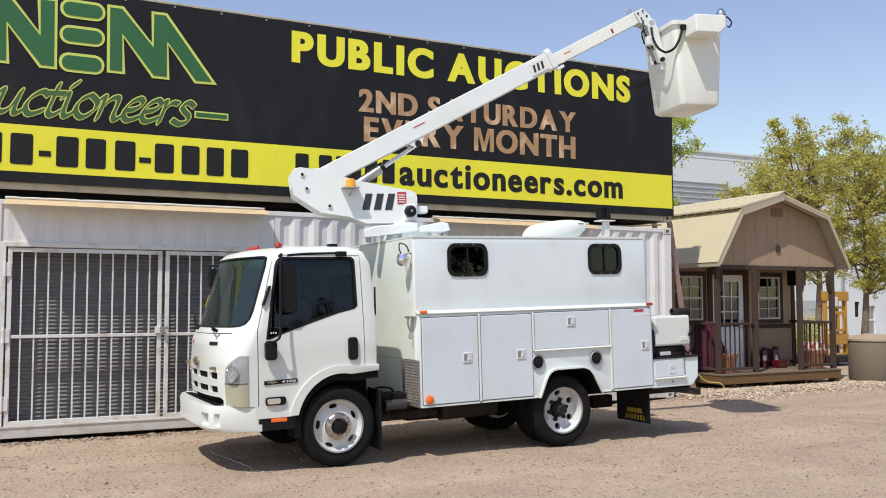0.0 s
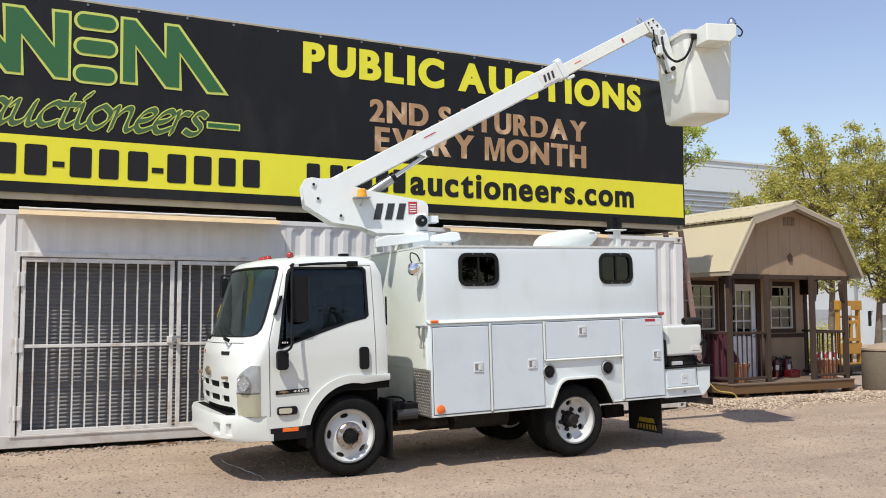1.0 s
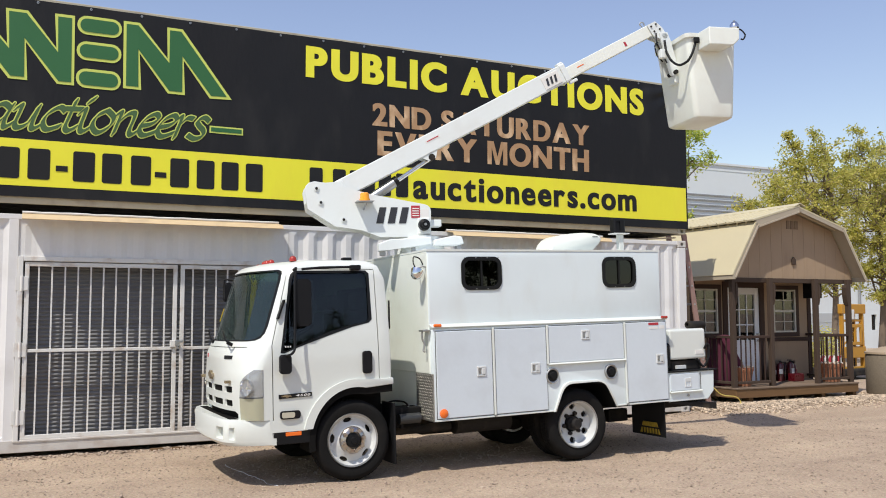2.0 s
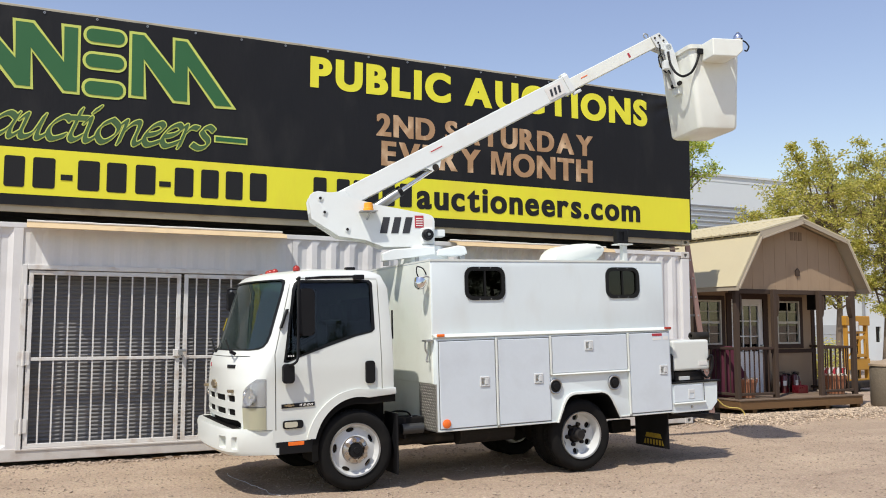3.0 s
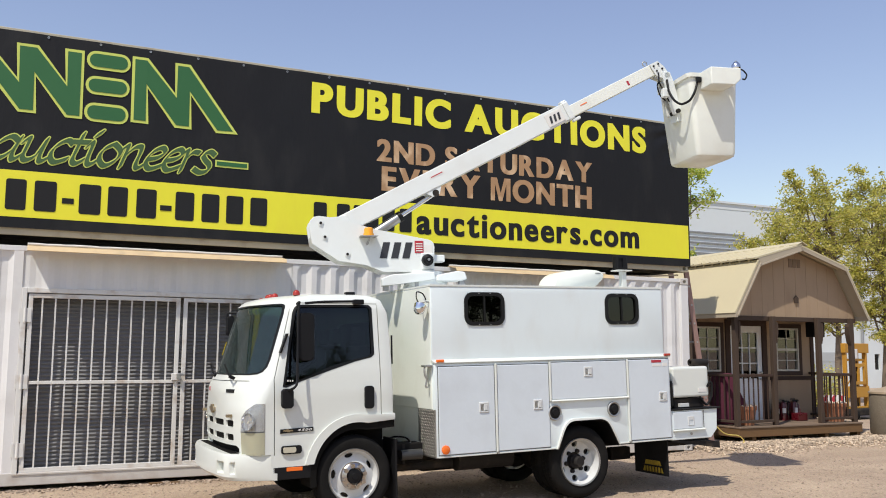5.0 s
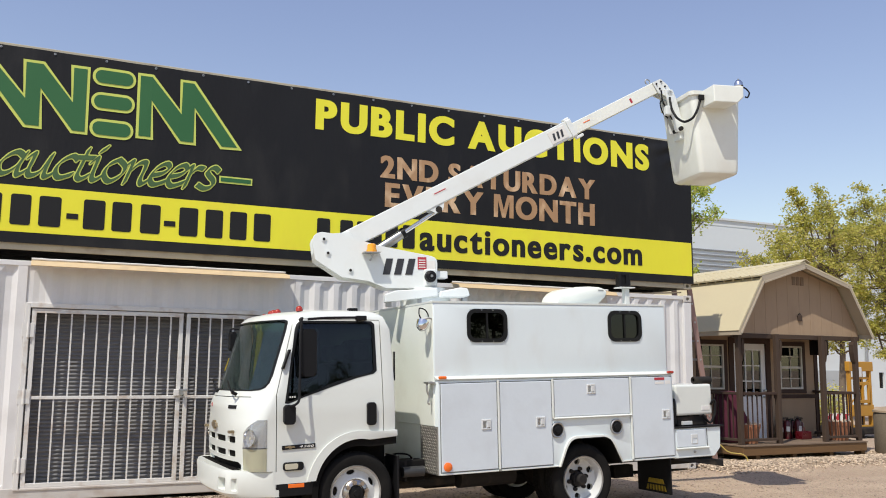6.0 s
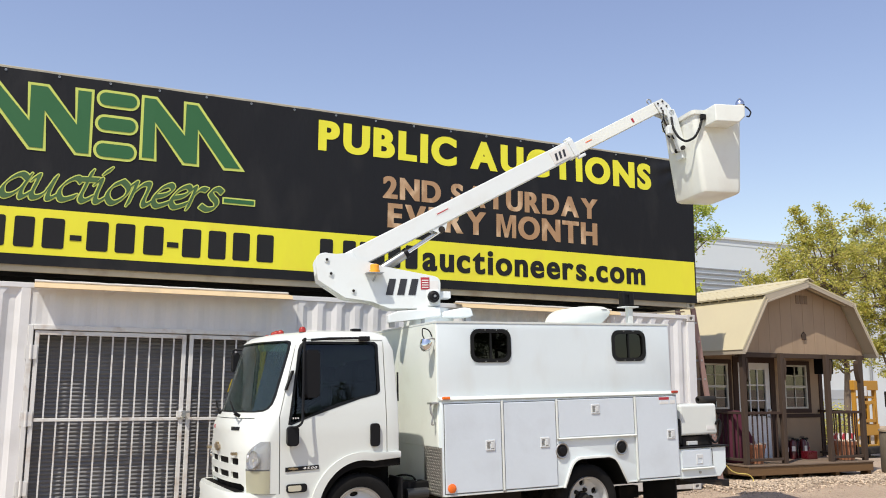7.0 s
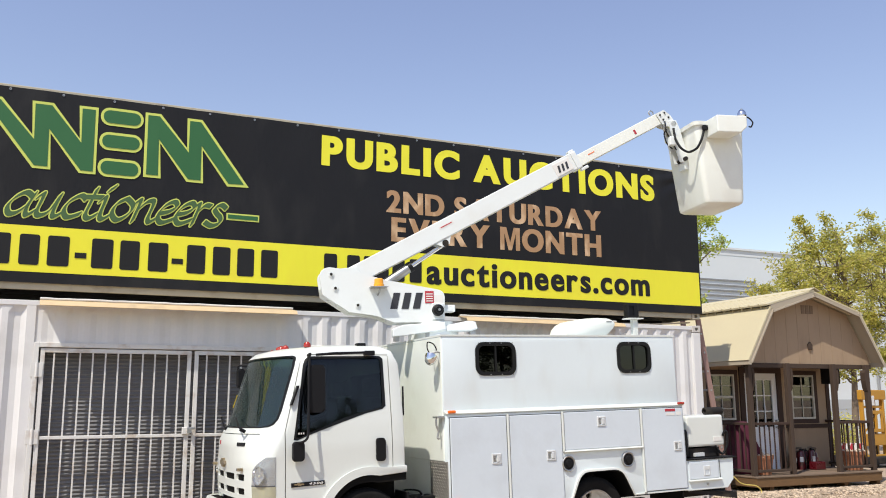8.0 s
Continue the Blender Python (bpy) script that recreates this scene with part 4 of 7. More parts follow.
# side details on the near door
part("door_handle", prism(B(), rounded(0.105, 0.205, 1.075, 1.305, 0.03), "y", -0.03, 0.01, 0.006), BLACKP, cab, "black recessed door handle")
part("model_badge", prism(B(), [(-0.775, 0.875), (-0.44, 0.885), (-0.44, 0.925), (-0.775, 0.915)], "y", -0.012, 0.01), BLACKP, cab, "dark badge strip")
for bm in letters("4500", -0.60, -0.455, 0.890, 0.913, 0.02, shear=0.25, gap=0.08):
    for v in bm.verts:
        v.co.y -= 0.0125
    part("badge_digit", bm, PAPER, cab, "pale raised digit")
part("badge_mark", prism(B(), [(-0.745, 0.893), (-0.71, 0.893), (-0.705, 0.886), (-0.68, 0.886), (-0.675, 0.893), (-0.645, 0.893), (-0.655, 0.907), (-0.685, 0.907), (-0.69, 0.914), (-0.715, 0.914), (-0.72, 0.907), (-0.75, 0.907)], "y", -0.016, -0.011), BADGE, cab, "plain gold mark")
part("side_lamp", prism(B(), rounded(-0.765, -0.56, 0.675, 0.755, 0.025), "y", -0.022, 0.02, 0.006), BLACKP, cab, "black-framed side lamp")
part("lens", prism(B(), rounded(-0.75, -0.62, 0.688, 0.742, 0.015), "y", -0.03, -0.01, 0.004), LENS, cab, "clear side lamp lens")
# arch lip and black liner
lip = B()
n_ = 22
def arc(rx, rz):
    return [(0.02 + rx * math.cos(radians(a)), 0.42 + rz * math.sin(radians(a))) for a in [190 - 114 * i / n_ for i in range(n_ + 1)]]


outer_arc, inner_arc = arc(0.56, 0.605) + [(0.437, 1.018)], arc(0.475, 0.525) + [(0.437, 0.952)]
prism(lip, outer_arc + inner_arc[::-1], "y", -0.028, 0.03, 0.008)
part("wheel_arch_lip", carve(lip, [cbox(-1, 1, -1, 1, -0.5, 0.56)]), WHITE, cab, "white wheel arch lip", smooth=35)
liner = B()
a_, b_ = arc(0.49, 0.54) + [(0.43, 0.955)], arc(0.43, 0.455) + [(0.43, 0.875)]
prism(liner, a_ + b_[::-1], "y", -0.006, 0.34)
part("arch_liner", liner, UNDER, cab, "black plastic arch liner")
part("well_panel", cbox(-0.52, 0.435, 0.345, 0.365, 0.40, 0.985), UNDER, cab, "black inner wheel-well panel")
part("floor_pan", cbox(0.0, 0.436, 0.012, WID - 0.012, 0.946, 0.962), UNDER, cab, "black cab floor pan")
flap_ = cbox(0.44, 0.462, 0.0, 0.34, 0.12, 0.75, 0.005)
part("mud_flap", flap_, BLACKP, cab)
part("step_guard", prism(B(), [(-0.84, 0.555), (-0.45, 0.565), (-0.47, 0.50), (-0.70, 0.49), (-0.84, 0.50)], "y", 0.0, 0.25), BLACKP, cab)
part("sill_panel", cbox(-0.80, -0.42, -0.003, 0.04, 0.43, 0.552, 0.006), BLACKP, cab, "black plastic sill panel")
part("side_reflector", cbox(-0.71, -0.55, -0.008, 0.01, 0.508, 0.545, 0.004), ORANGE, cab, "amber side reflector")

# mirrors: upper tall mirror on a long arm, lower square one
mir = B()
tube(mir, [(-0.58, 0.08, 2.15), (-0.585, -0.03, 2.16), (-0.60, -0.055, 2.10), (-0.615, -0.075, 1.75), (-0.635, -0.12, 1.42), (-0.648, -0.135, 1.345), (-0.675, -0.13, 1.315), (-0.705, -0.10, 1.30), (-0.72, -0.065, 1.295)], 0.013, 8)
arm = part("mirror_arm", mir, BLACKP, cab, "black bent-tube mirror arm")
part("mirror", prism(B(), rounded(-0.600, -0.440, 1.58, 2.05, 0.035), "y", -0.060, 0.018, 0.02), BLACKP, cab, "tall black door mirror")
part("mirror", prism(B(), rounded(-0.775, -0.66, 1.12, 1.31, 0.03), "y", -0.085, -0.035, 0.015), BLACKP, cab, "small square black mirror")
mir = B()
tube(mir, [(-0.60, WID - 0.06, 2.12), (-0.80, WID + 0.12, 2.15), (-0.83, WID + 0.12, 2.10), (-0.80, WID + 0.12, 1.85), (-0.70, WID - 0.02, 1.80)], 0.013, 8)
part("mirror_arm", mir, BLACKP, cab)
part("mirror", prism(B(), rounded(-0.84, -0.76, 1.88, 2.11, 0.03), "y", WID + 0.06, WID + 0.18, 0.02), BLACKP, cab, "tall black door mirror")
part("roof_arm", tube(B(), [(-0.50, 0.055, 2.155), (-0.30, 0.05, 2.17), (0.02, 0.05, 2.175)], 0.014, 8), BLACKP, cab)
part("roof_clip", cbox(0.02, 0.13, 0.035, 0.10, 2.145, 2.195, 0.008), BLACKP, cab)
part("pillar_vent", prism(B(), [(-0.775, 1.66), (-0.755, 1.66), (-0.685, 1.85), (-0.705, 1.85)], "y", 0.005, 0.06), BLACKP, cab)
# wipers
for y0 in (0.42, 1.18):
    w_ = tube(B(), [(-1.168, y0, 1.425), (-1.182, y0 + 0.06, 1.46), (-1.14, y0 + 0.40, 1.55)], 0.009, 6)
    rod(w_, (-1.13, y0, 1.41), (-1.182, y0, 1.44), 0.018, seg=8)
    part("wiper", w_, BLACKP, cab, "black wiper arm")
skin(prism(B(), [(1.40, 1.65), (1.52, 1.65), (1.52, 1.79), (1.40, 1.79)], "x", -1.6, -0.56), 0.004, YELLOWM, "windscreen_sticker", cab, "yellow sticker")
for x, y in ((-0.52, 0.30), (-0.60, 0.86), (-0.61, 1.0), (-0.60, 1.14), (-0.52, WID - 0.30)):
    z0 = 2.270
    lm = lathe(B(), [(0.038, 0.0), (0.038, 0.018), (0.032, 0.04), (0.017, 0.053), (0.0, 0.057)], (x, y, z0 - 0.02), "z", 14)
    part("marker_lamp", lm, RED, cab, "red roof marker lamp", smooth=50)
part("antenna_base", cbox(0.02, 0.12, 0.28, 0.36, 2.252, 2.290, 0.01), BLACKP, cab)


# wheels
def wheel_at(x, y0, z, dual, front):
    """Tyre with tread, painted disc rim with hand holes and a hub; outer face at y0."""
    wh = part("wheel", lathe(B(), [(0.27, 0.02), (0.345, -0.004), (0.385, 0.012), (0.405, 0.045), (0.405, 0.19), (0.385, 0.222), (0.345, 0.235), (0.27, 0.215)], (0, 0, 0), "y", 56, close=True), RUBBER, truck,
              "black road tyre on a white steel rim", smooth=40, m=pose(x, y0, z))
    tread = B()
    for k in range(56):
        a = k * math.tau / 56
        for yy, s in ((0.05, 0), (0.10, 0.5), (0.15, 0)):
            m = Matrix.Rotation(a + s * math.tau / 56, 4, "Y") @ Matrix.Translation((0, yy + 0.018, 0.4045))
            bmesh.ops.create_cube(tread, size=1, matrix=m @ Matrix.Diagonal((0.032, 0.036, 0.012, 1)))
    part("tread", tread, RUBBER, wh)
    if front:
        prof = [(0.27, 0.03), (0.262, 0.01), (0.250, 0.012), (0.238, 0.05), (0.225, 0.075), (0.17, 0.055), (0.13, 0.035), (0.085, 0.028), (0.085, 0.06), (0.25, 0.10), (0.262, 0.06)]
    else:
        prof = [(0.27, 0.03), (0.262, 0.01), (0.250, 0.012), (0.240, 0.06), (0.232, 0.125), (0.20, 0.142), (0.15, 0.150), (0.10, 0.150), (0.10, 0.18), (0.25, 0.18), (0.262, 0.06)]
    rim = lathe(B(), prof, (0, 0, 0), "y", 48, close=True)
    cuts = []
    for k in range(5 if front else 6):
        a = k * math.tau / (5 if front else 6) + 0.5
        if front:
            er, et = Vector((math.cos(a), math.sin(a))), Vector((-math.sin(a), math.cos(a)))
            ring_ = [er * (0.205 + 0.022 * math.cos(q * math.tau / 14)) + et * 0.046 * math.sin(q * math.tau / 14) for q in range(14)]
            cuts.append(prism(B(), [tuple(p) for p in ring_], "y", -0.2, 0.3))
        else:
            cuts.append(rod(B(), (0.195 * math.cos(a), -0.2, 0.195 * math.sin(a)), (0.195 * math.cos(a), 0.3, 0.195 * math.sin(a)), 0.038, seg=14))
    part("rim", carve(rim, cuts), RIMW, wh, smooth=35)
    part("rim_lip", lathe(B(), [(0.274, 0.018), (0.268, 0.002), (0.256, 0.004), (0.252, 0.016)], (0, 0, 0), "y", 48, close=True), STEEL, wh, "worn silver rim lip", smooth=40)
    part("brake_drum", rod(B(), (0, 0.10 if front else 0.19, 0), (0, 0.22, 0), 0.215, seg=32), CHASSIS, wh)
    if front:
        hub = lathe(B(), [(0.142, 0.055), (0.139, 0.026), (0.126, 0.010), (0.10, 0.0), (0.086, -0.006), (0.082, 0.02), (0.0, 0.02)], (0, 0, 0), "y", 32)
        part("hub", hub, HUBC, wh, "mottled chrome hub ring", smooth=35)
        core = lathe(B(), [(0.078, 0.02), (0.074, -0.004), (0.05, -0.010), (0.034, -0.010), (0.030, -0.018), (0.0, -0.018)], (0, 0, 0), "y", 24)
        part("hub_cap", core, BLACKP, wh, "black hub cap", smooth=40)
    else:
        core = lathe(B(), [(0.086, 0.152), (0.082, 0.10), (0.066, 0.085), (0.060, 0.03), (0.052, 0.02), (0.0, 0.02)], (0, 0, 0), "y", 24)
        part("hub", core, CHASSIS, wh, "dark greasy axle hub", smooth=40)
    for k in range(8 if front else 6):
        a = k * math.tau / (8 if front else 6) + 0.2
        r = 0.108 if front else 0.118
        yb = 0.03 if front else 0.15
        part("wheel_nut", rod(B(), (r * math.cos(a), yb - (0.052 if front else 0.035), r * math.sin(a)), (r * math.cos(a), yb, r * math.sin(a)), 0.023, 0.026, seg=6), HUBC if front else CHASSIS, wh)
    return wh


wheel_at(0.0, 0.02, 0.405, False, True)
wheel_at(2.77, 0.045, 0.338, True, False)
far = wheel_at(2.77, 0.31, 0.338, True, False)
for x, z, y in ((0.0, 0.405, WID - 0.02), (2.77, 0.338, WID - 0.045), (2.77, 0.338, WID - 0.31)):
    wh = wheel_at(x, y, z, True, x == 0.0)
    wh.matrix_basis = pose(x, y, z, 0, 0, 180)

# ---- service body
LX0, LX1, LZ0, LZ1 = 0.915, 4.074, 0.515, 1.50
UY = 0.07
cuts = [prism(B(), [(2.420, 0.3), (2.420, 0.51), (2.504, 0.712), (2.556, 0.795), (2.64, 0.825), (3.02, 0.823), (3.11, 0.795), (3.166, 0.714), (3.268, 0.51), (3.268, 0.3)], "y", a, b) for a, b in ((-0.3, 0.66), (WID - 0.66, WID + 0.3))]
lowb = prism(B(), [(0.0, LZ0), (0.0, LZ1), (0.012, 1.515), (UY, 1.535), (WID - UY, 1.535), (WID - 0.012, 1.515), (WID, LZ1), (WID, LZ0)], "x", LX0, LX1, 0.008)
body = part("service_body", carve(lowb, cuts), BODYW, truck, "white steel utility service body with side compartments", smooth=30)
win_cuts = [prism(B(), rounded(a, b, 1.935, 2.262, 0.085), "y", -0.1, WID + 0.1) for a, b in ((1.335, 1.80), (3.225, 3.675))]
hollow = cbox(0.96, 4.02, 0.12, WID - 0.12, 1.60, 2.30)
upb = cbox(0.905, 4.068, UY, WID - UY, 1.53, 2.352, 0.018, 3)
upper_body = part("upper_body", carve(upb, [hollow, *win_cuts]), BODYW, truck, "white tall cargo enclosure of the service body", smooth=30)
part("drip_ledge", prism(B(), [(-0.018, 1.512), (-0.018, 1.522), (UY + 0.002, 1.552), (UY + 0.002, 1.512)], "x", LX0 - 0.01, LX1 + 0.005, 0.003), WHITE, body, "sloped white drip ledge")
part("drip_ledge", prism(B(), [(WID + 0.018, 1.512), (WID + 0.018, 1.522), (WID - UY - 0.002, 1.552), (WID - UY - 0.002, 1.512)], "x", LX0 - 0.01, LX1 + 0.005, 0.003), WHITE, body)
part("roof_lip", ring_prism(B(), [(0.90, UY - 0.006), (4.073, UY - 0.006), (4.073, WID - UY + 0.006), (0.90, WID - UY + 0.006)], [(0.93, UY + 0.03), (4.04, UY + 0.03), (4.04, WID - UY - 0.03), (0.93, WID - UY - 0.03)], "z", 2.345, 2.366), WHITE, upper_body)
for a, b in ((1.335, 1.80), (3.225, 3.675)):
    wf = part("window_frame", ring_prism(B(), rounded(a - 0.022, b + 0.022, 1.913, 2.284, 0.10), rounded(a + 0.020, b - 0.020, 1.955, 2.242, 0.068), "y", UY - 0.012, UY + 0.012), GASKET, upper_body, "black rubber-framed window", smooth=40)
    part("pane", prism(B(), rounded(a + 0.01, b - 0.01, 1.945, 2.252, 0.075), "y", UY + 0.012, UY + 0.016), GLASSB, wf, "dark tinted pane")
    part("window_bar", cbox((a + b) / 2 - 0.008, (a + b) / 2 + 0.012, UY - 0.004, UY + 0.022, 1.95, 2.247), GASKET, wf)
    for k in range(8):
        sx = a - 0.004 + (b - a + 0.008) * (k % 4) / 3
        part("screw", rod(B(), (sx * 0.9 + 0.1 * (a + b) / 2, UY - 0.0145, 1.925 if k < 4 else 2.272), (sx * 0.9 + 0.1 * (a + b) / 2, UY - 0.011, 1.925 if k < 4 else 2.272), 0.007, seg=6), STEEL, wf)


def latch(x, z, parent):
    """Paddle latch in a square plate: dark finger well on one side, pale paddle on the other."""
    pl = carve(cbox(x - 0.058, x + 0.058, -0.026, -0.004, z - 0.056, z + 0.056, 0.006), [cbox(x - 0.044, x + 0.040, -0.1, -0.015, z - 0.040, z + 0.038)])
    lt = part("latch", pl, RIMW, parent, "square white-painted paddle latch")
    part("latch_well", cbox(x - 0.040, x - 0.004, -0.0165, -0.0150, z - 0.036, z + 0.034), STEEL, lt)
    part("paddle", cbox(x + 0.001, x + 0.039, -0.030, -0.014, z - 0.034, z + 0.034, 0.005), RIMW, lt)
    part("latch_key", rod(B(), (x - 0.022, -0.024, z), (x - 0.022, -0.016, z), 0.012, seg=10), STEEL, lt)


def side_door(x0, x1, z0, z1, lx, lz, cut=None):
    for sgn in (1, -1):
        y0, y1 = (-0.016, 0.002) if sgn > 0 else (WID - 0.002, WID + 0.016)
        bm = cbox(x0, x1, y0, y1, z0, z1, 0.006)
        gap = ring_prism(B(), [(x0 - 0.008, z0 - 0.008), (x1 + 0.008, z0 - 0.008), (x1 + 0.008, z1 + 0.008), (x0 - 0.008, z1 + 0.008)], [(x0, z0), (x1, z0), (x1, z1), (x0, z1)], "y", -0.002 if sgn > 0 else WID, 0.0 if sgn > 0 else WID + 0.002)
        part("door_gap", gap, SEAM, body)
        dr = part("compartment_door", bm, DOORP, body, "flat white compartment door")
        if sgn > 0:
            latch(lx, lz, body)


side_door(0.945, 1.622, 0.545, 1.472, 1.484, 1.023)
side_door(1.662, 2.325, 0.545, 1.472, 2.173, 1.023)
side_door(2.365, 3.412, 1.066, 1.482, 2.867, 1.368)
side_door(3.452, 4.050, 0.545, 1.485, 3.944, 1.039)
for x in (1.642, 2.345, 3.432):
    st = cbox(x - 0.010, x + 0.010, -0.026, -0.002, 0.53 if x != 2.345 else 1.05, 1.495, 0.004)
    part("door_post", st, WHITE, body)
    if x != 2.345:
        part("post_bolt", rod(B(), (x, -0.035, 0.53), (x, -0.01, 0.53), 0.014, seg=8), STEEL, body)
part("door_drip_edge", prism(B(), [(-0.034, 1.045), (-0.034, 1.053), (-0.004, 1.068), (-0.004, 1.045)], "x", 2.35, 3.43, 0.002), WHITE, body)
part("sill_edge", cbox(0.93, 2.40, -0.012, 0.004, 0.515, 0.53, 0.003), WHITE, body)
part("sill_edge", cbox(3.288, 4.07, -0.012, 0.004, 0.515, 0.53, 0.003), WHITE, body)
# flared arch around the rear wheel
outer = [(2.400, 0.512), (2.488, 0.718), (2.515, 0.772), (2.548, 0.808), (2.59, 0.832), (2.64, 0.844), (3.02, 0.842), (3.075, 0.832), (3.122, 0.808), (3.152, 0.770), (3.182, 0.722), (3.288, 0.512)]
innr = [(2.424, 0.512), (2.508, 0.710), (2.532, 0.758), (2.562, 0.790), (2.60, 0.811), (2.645, 0.821), (3.015, 0.819), (3.065, 0.811), (3.106, 0.790), (3.134, 0.756), (3.162, 0.712), (3.264, 0.512)]
part("arch_flare", prism(B(), outer + innr[::-1], "y", -0.030, 0.004, 0.005), WHITE, body, "white rolled wheel arch lip", smooth=30)
part("arch_rubber", prism(B(), innr + [(x * 0.985 + 0.0426, z - 0.012) for x, z in innr[::-1]], "y", -0.022, 0.60), GASKET, body, "black arch liner")
part("wheel_well", cbox(2.45, 3.35, 0.62, 0.66, 0.45, 0.85), CHASSIS, body)
for x in (2.396, 3.211):
    z = 0.921
    fc = part("filler_cap", lathe(B(), [(0.088, -0.002), (0.088, -0.020), (0.080, -0.026), (0.070, -0.022), (0.066, -0.008), (0.0, -0.008)], (x, 0, z), "y", 28), STEEL, body, "round filler cap with a metal rim", smooth=40)
    part("cap_knob", lathe(B(), [(0.067, -0.006), (0.064, -0.016), (0.04, -0.018), (0.036, -0.03), (0.0, -0.032)], (x, 0, z), "y", 24), BLACKP, fc, smooth=40)
for x, mt, lb in ((0.965, ORANGE, "amber marker lamp"), (4.035, RED, "red marker lamp")):
    part("marker_lamp", cbox(x - 0.045, x + 0.045, -0.035, 0.0, 1.522, 1.553, 0.01), mt, body, lb)
part("reflector", lathe(B(), [(0.048, 0.0), (0.048, -0.014), (0.035, -0.022), (0.0, -0.024)], (1.011, -0.014, 0.60), "y", 24), ORANGE, body, "round amber reflector", smooth=50)
part("warning_label", cbox(3.79, 3.94, -0.0185, -0.016, 1.447, 1.478), DECALR, body, "small red and white warning label")
part("label_foot", cbox(3.80, 3.93, -0.0185, -0.016, 1.40, 1.428), PAPER, body)
part("label_note", cbox(3.955, 4.03, -0.0185, -0.016, 1.40, 1.44), PAPER, body)
# front face: tread plate, seam, lamp, hook
tp = B()
box(tp, LX0 - 0.012, LX0 + 0.002, 0.005, 0.445, 0.515, 1.02, 0.002)
for i in range(14):
    for j in range(16):
        y, z = 0.022 + i * 0.0312, 0.535 + j * 0.0312
        a = 0.7 if (i + j) % 2 else -0.7
        m = Matrix.Translation((LX0 - 0.013, y, z)) @ Matrix.Rotation(a, 4, "X") @ Matrix.Diagonal((0.006, 0.026, 0.007, 1))
        bmesh.ops.create_cube(tp, size=1, matrix=m)
part("tread_plate", tp, TREAD, body, "aluminium tread-plate guard")
part("front_bulkhead", cbox(LX0 - 0.006, LX0 + 0.01, 0.45, WID - 0.45, 0.62, 1.022), BULKW, body)
part("front_panel", cbox(LX0 - 0.014, LX0 + 0.01, UY + 0.012, WID - UY - 0.012, 1.022, 2.338, 0.004), BULKW, body, "white front panel, paint lightened for the sun on it")
sp = B()
cx = Vector((0.80, 0.12, 2.11))
dv = Vector((0.45, 0.30, 0.85)).normalized()
m = Matrix.Translation(cx) @ dv.to_track_quat("Z", "Y").to_matrix().to_4x4()
lathe(sp, [(0.0, -0.075), (0.03, -0.07), (0.055, -0.045), (0.068, 0.0), (0.072, 0.03), (0.066, 0.032), (0.05, 0.0), (0.0, -0.02)], (0, 0, 0), "z", 24)
for v in sp.verts:
    v.co = m @ v.co
lampo = part("work_lamp", sp, CHROME, upper_body, "chrome swivel work lamp", smooth=50)
part("lamp_bracket", tube(B(), [(0.91, 0.10, 2.17), (0.86, 0.10, 2.18), (0.815, 0.11, 2.165)], 0.010, 8), STEEL, lampo)
part("lamp_cable", tube(B(), [(0.80, 0.14, 2.16), (0.78, 0.16, 2.22), (0.80, 0.19, 2.29), (0.87, 0.19, 2.27), (0.90, 0.17, 2.20)], 0.007, 6), BLACKP, lampo)
hk = tube(B(), [(0.91, 0.10, 1.49), (0.84, 0.10, 1.48), (0.835, 0.10, 1.40), (0.86, 0.10, 1.34), (0.845, 0.10, 1.27), (0.865, 0.10, 1.26)], 0.011, 8)
box(hk, 0.82, 0.91, 0.04, 0.16, 1.475, 1.495, 0.004)
part("hold_down", hk, STEEL, body, "steel hold-down clasp")
part("body_hatch", cbox(4.062, 4.072, 0.3, WID - 0.3, 0.75, 2.25), BODYW, body)
# roof items
dome = prism(B(), [(2.70, 2.36), (2.712, 2.415), (2.745, 2.482), (2.80, 2.535), (2.88, 2.572), (3.00, 2.594), (3.20, 2.606), (3.36, 2.602), (3.42, 2.585), (3.462, 2.556), (3.470, 2.525), (3.43, 2.47), (3.36, 2.42), (3.29, 2.36)], "y", 0.54, 0.92, 0.02, 2)
part("vent_curb", cbox(2.86, 3.36, 0.56, 0.90, 2.352, 2.40, 0.006), BODYW, upper_body)
part("roof_vent", dome, FIBRE, upper_body, "rounded white plastic roof vent hood", smooth=50, m=pose(0.09, 0, 0.01))
part("vent_mark", cbox(3.42, 3.50, 0.535, 0.542, 2.566, 2.578), STEEL, upper_body)
post = B()
box(post, 4.02, 4.09, 0.78, 0.85, 2.36, 2.63, 0.004)
box(post, 3.92, 4.16, 0.74, 0.89, 2.63, 2.645, 0.003)
lp = part("lamp_post", post, WHITE, upper_body, "white steel lamp post on the roof")
part("flood_lamp", carve(cbox(3.93, 4.11, 0.76, 0.87, 2.645, 2.84, 0.02), [cbox(3.96, 4.03, 0.7, 0.775, 2.68, 2.80)]), BLACKP, lp, "black flood lamp")

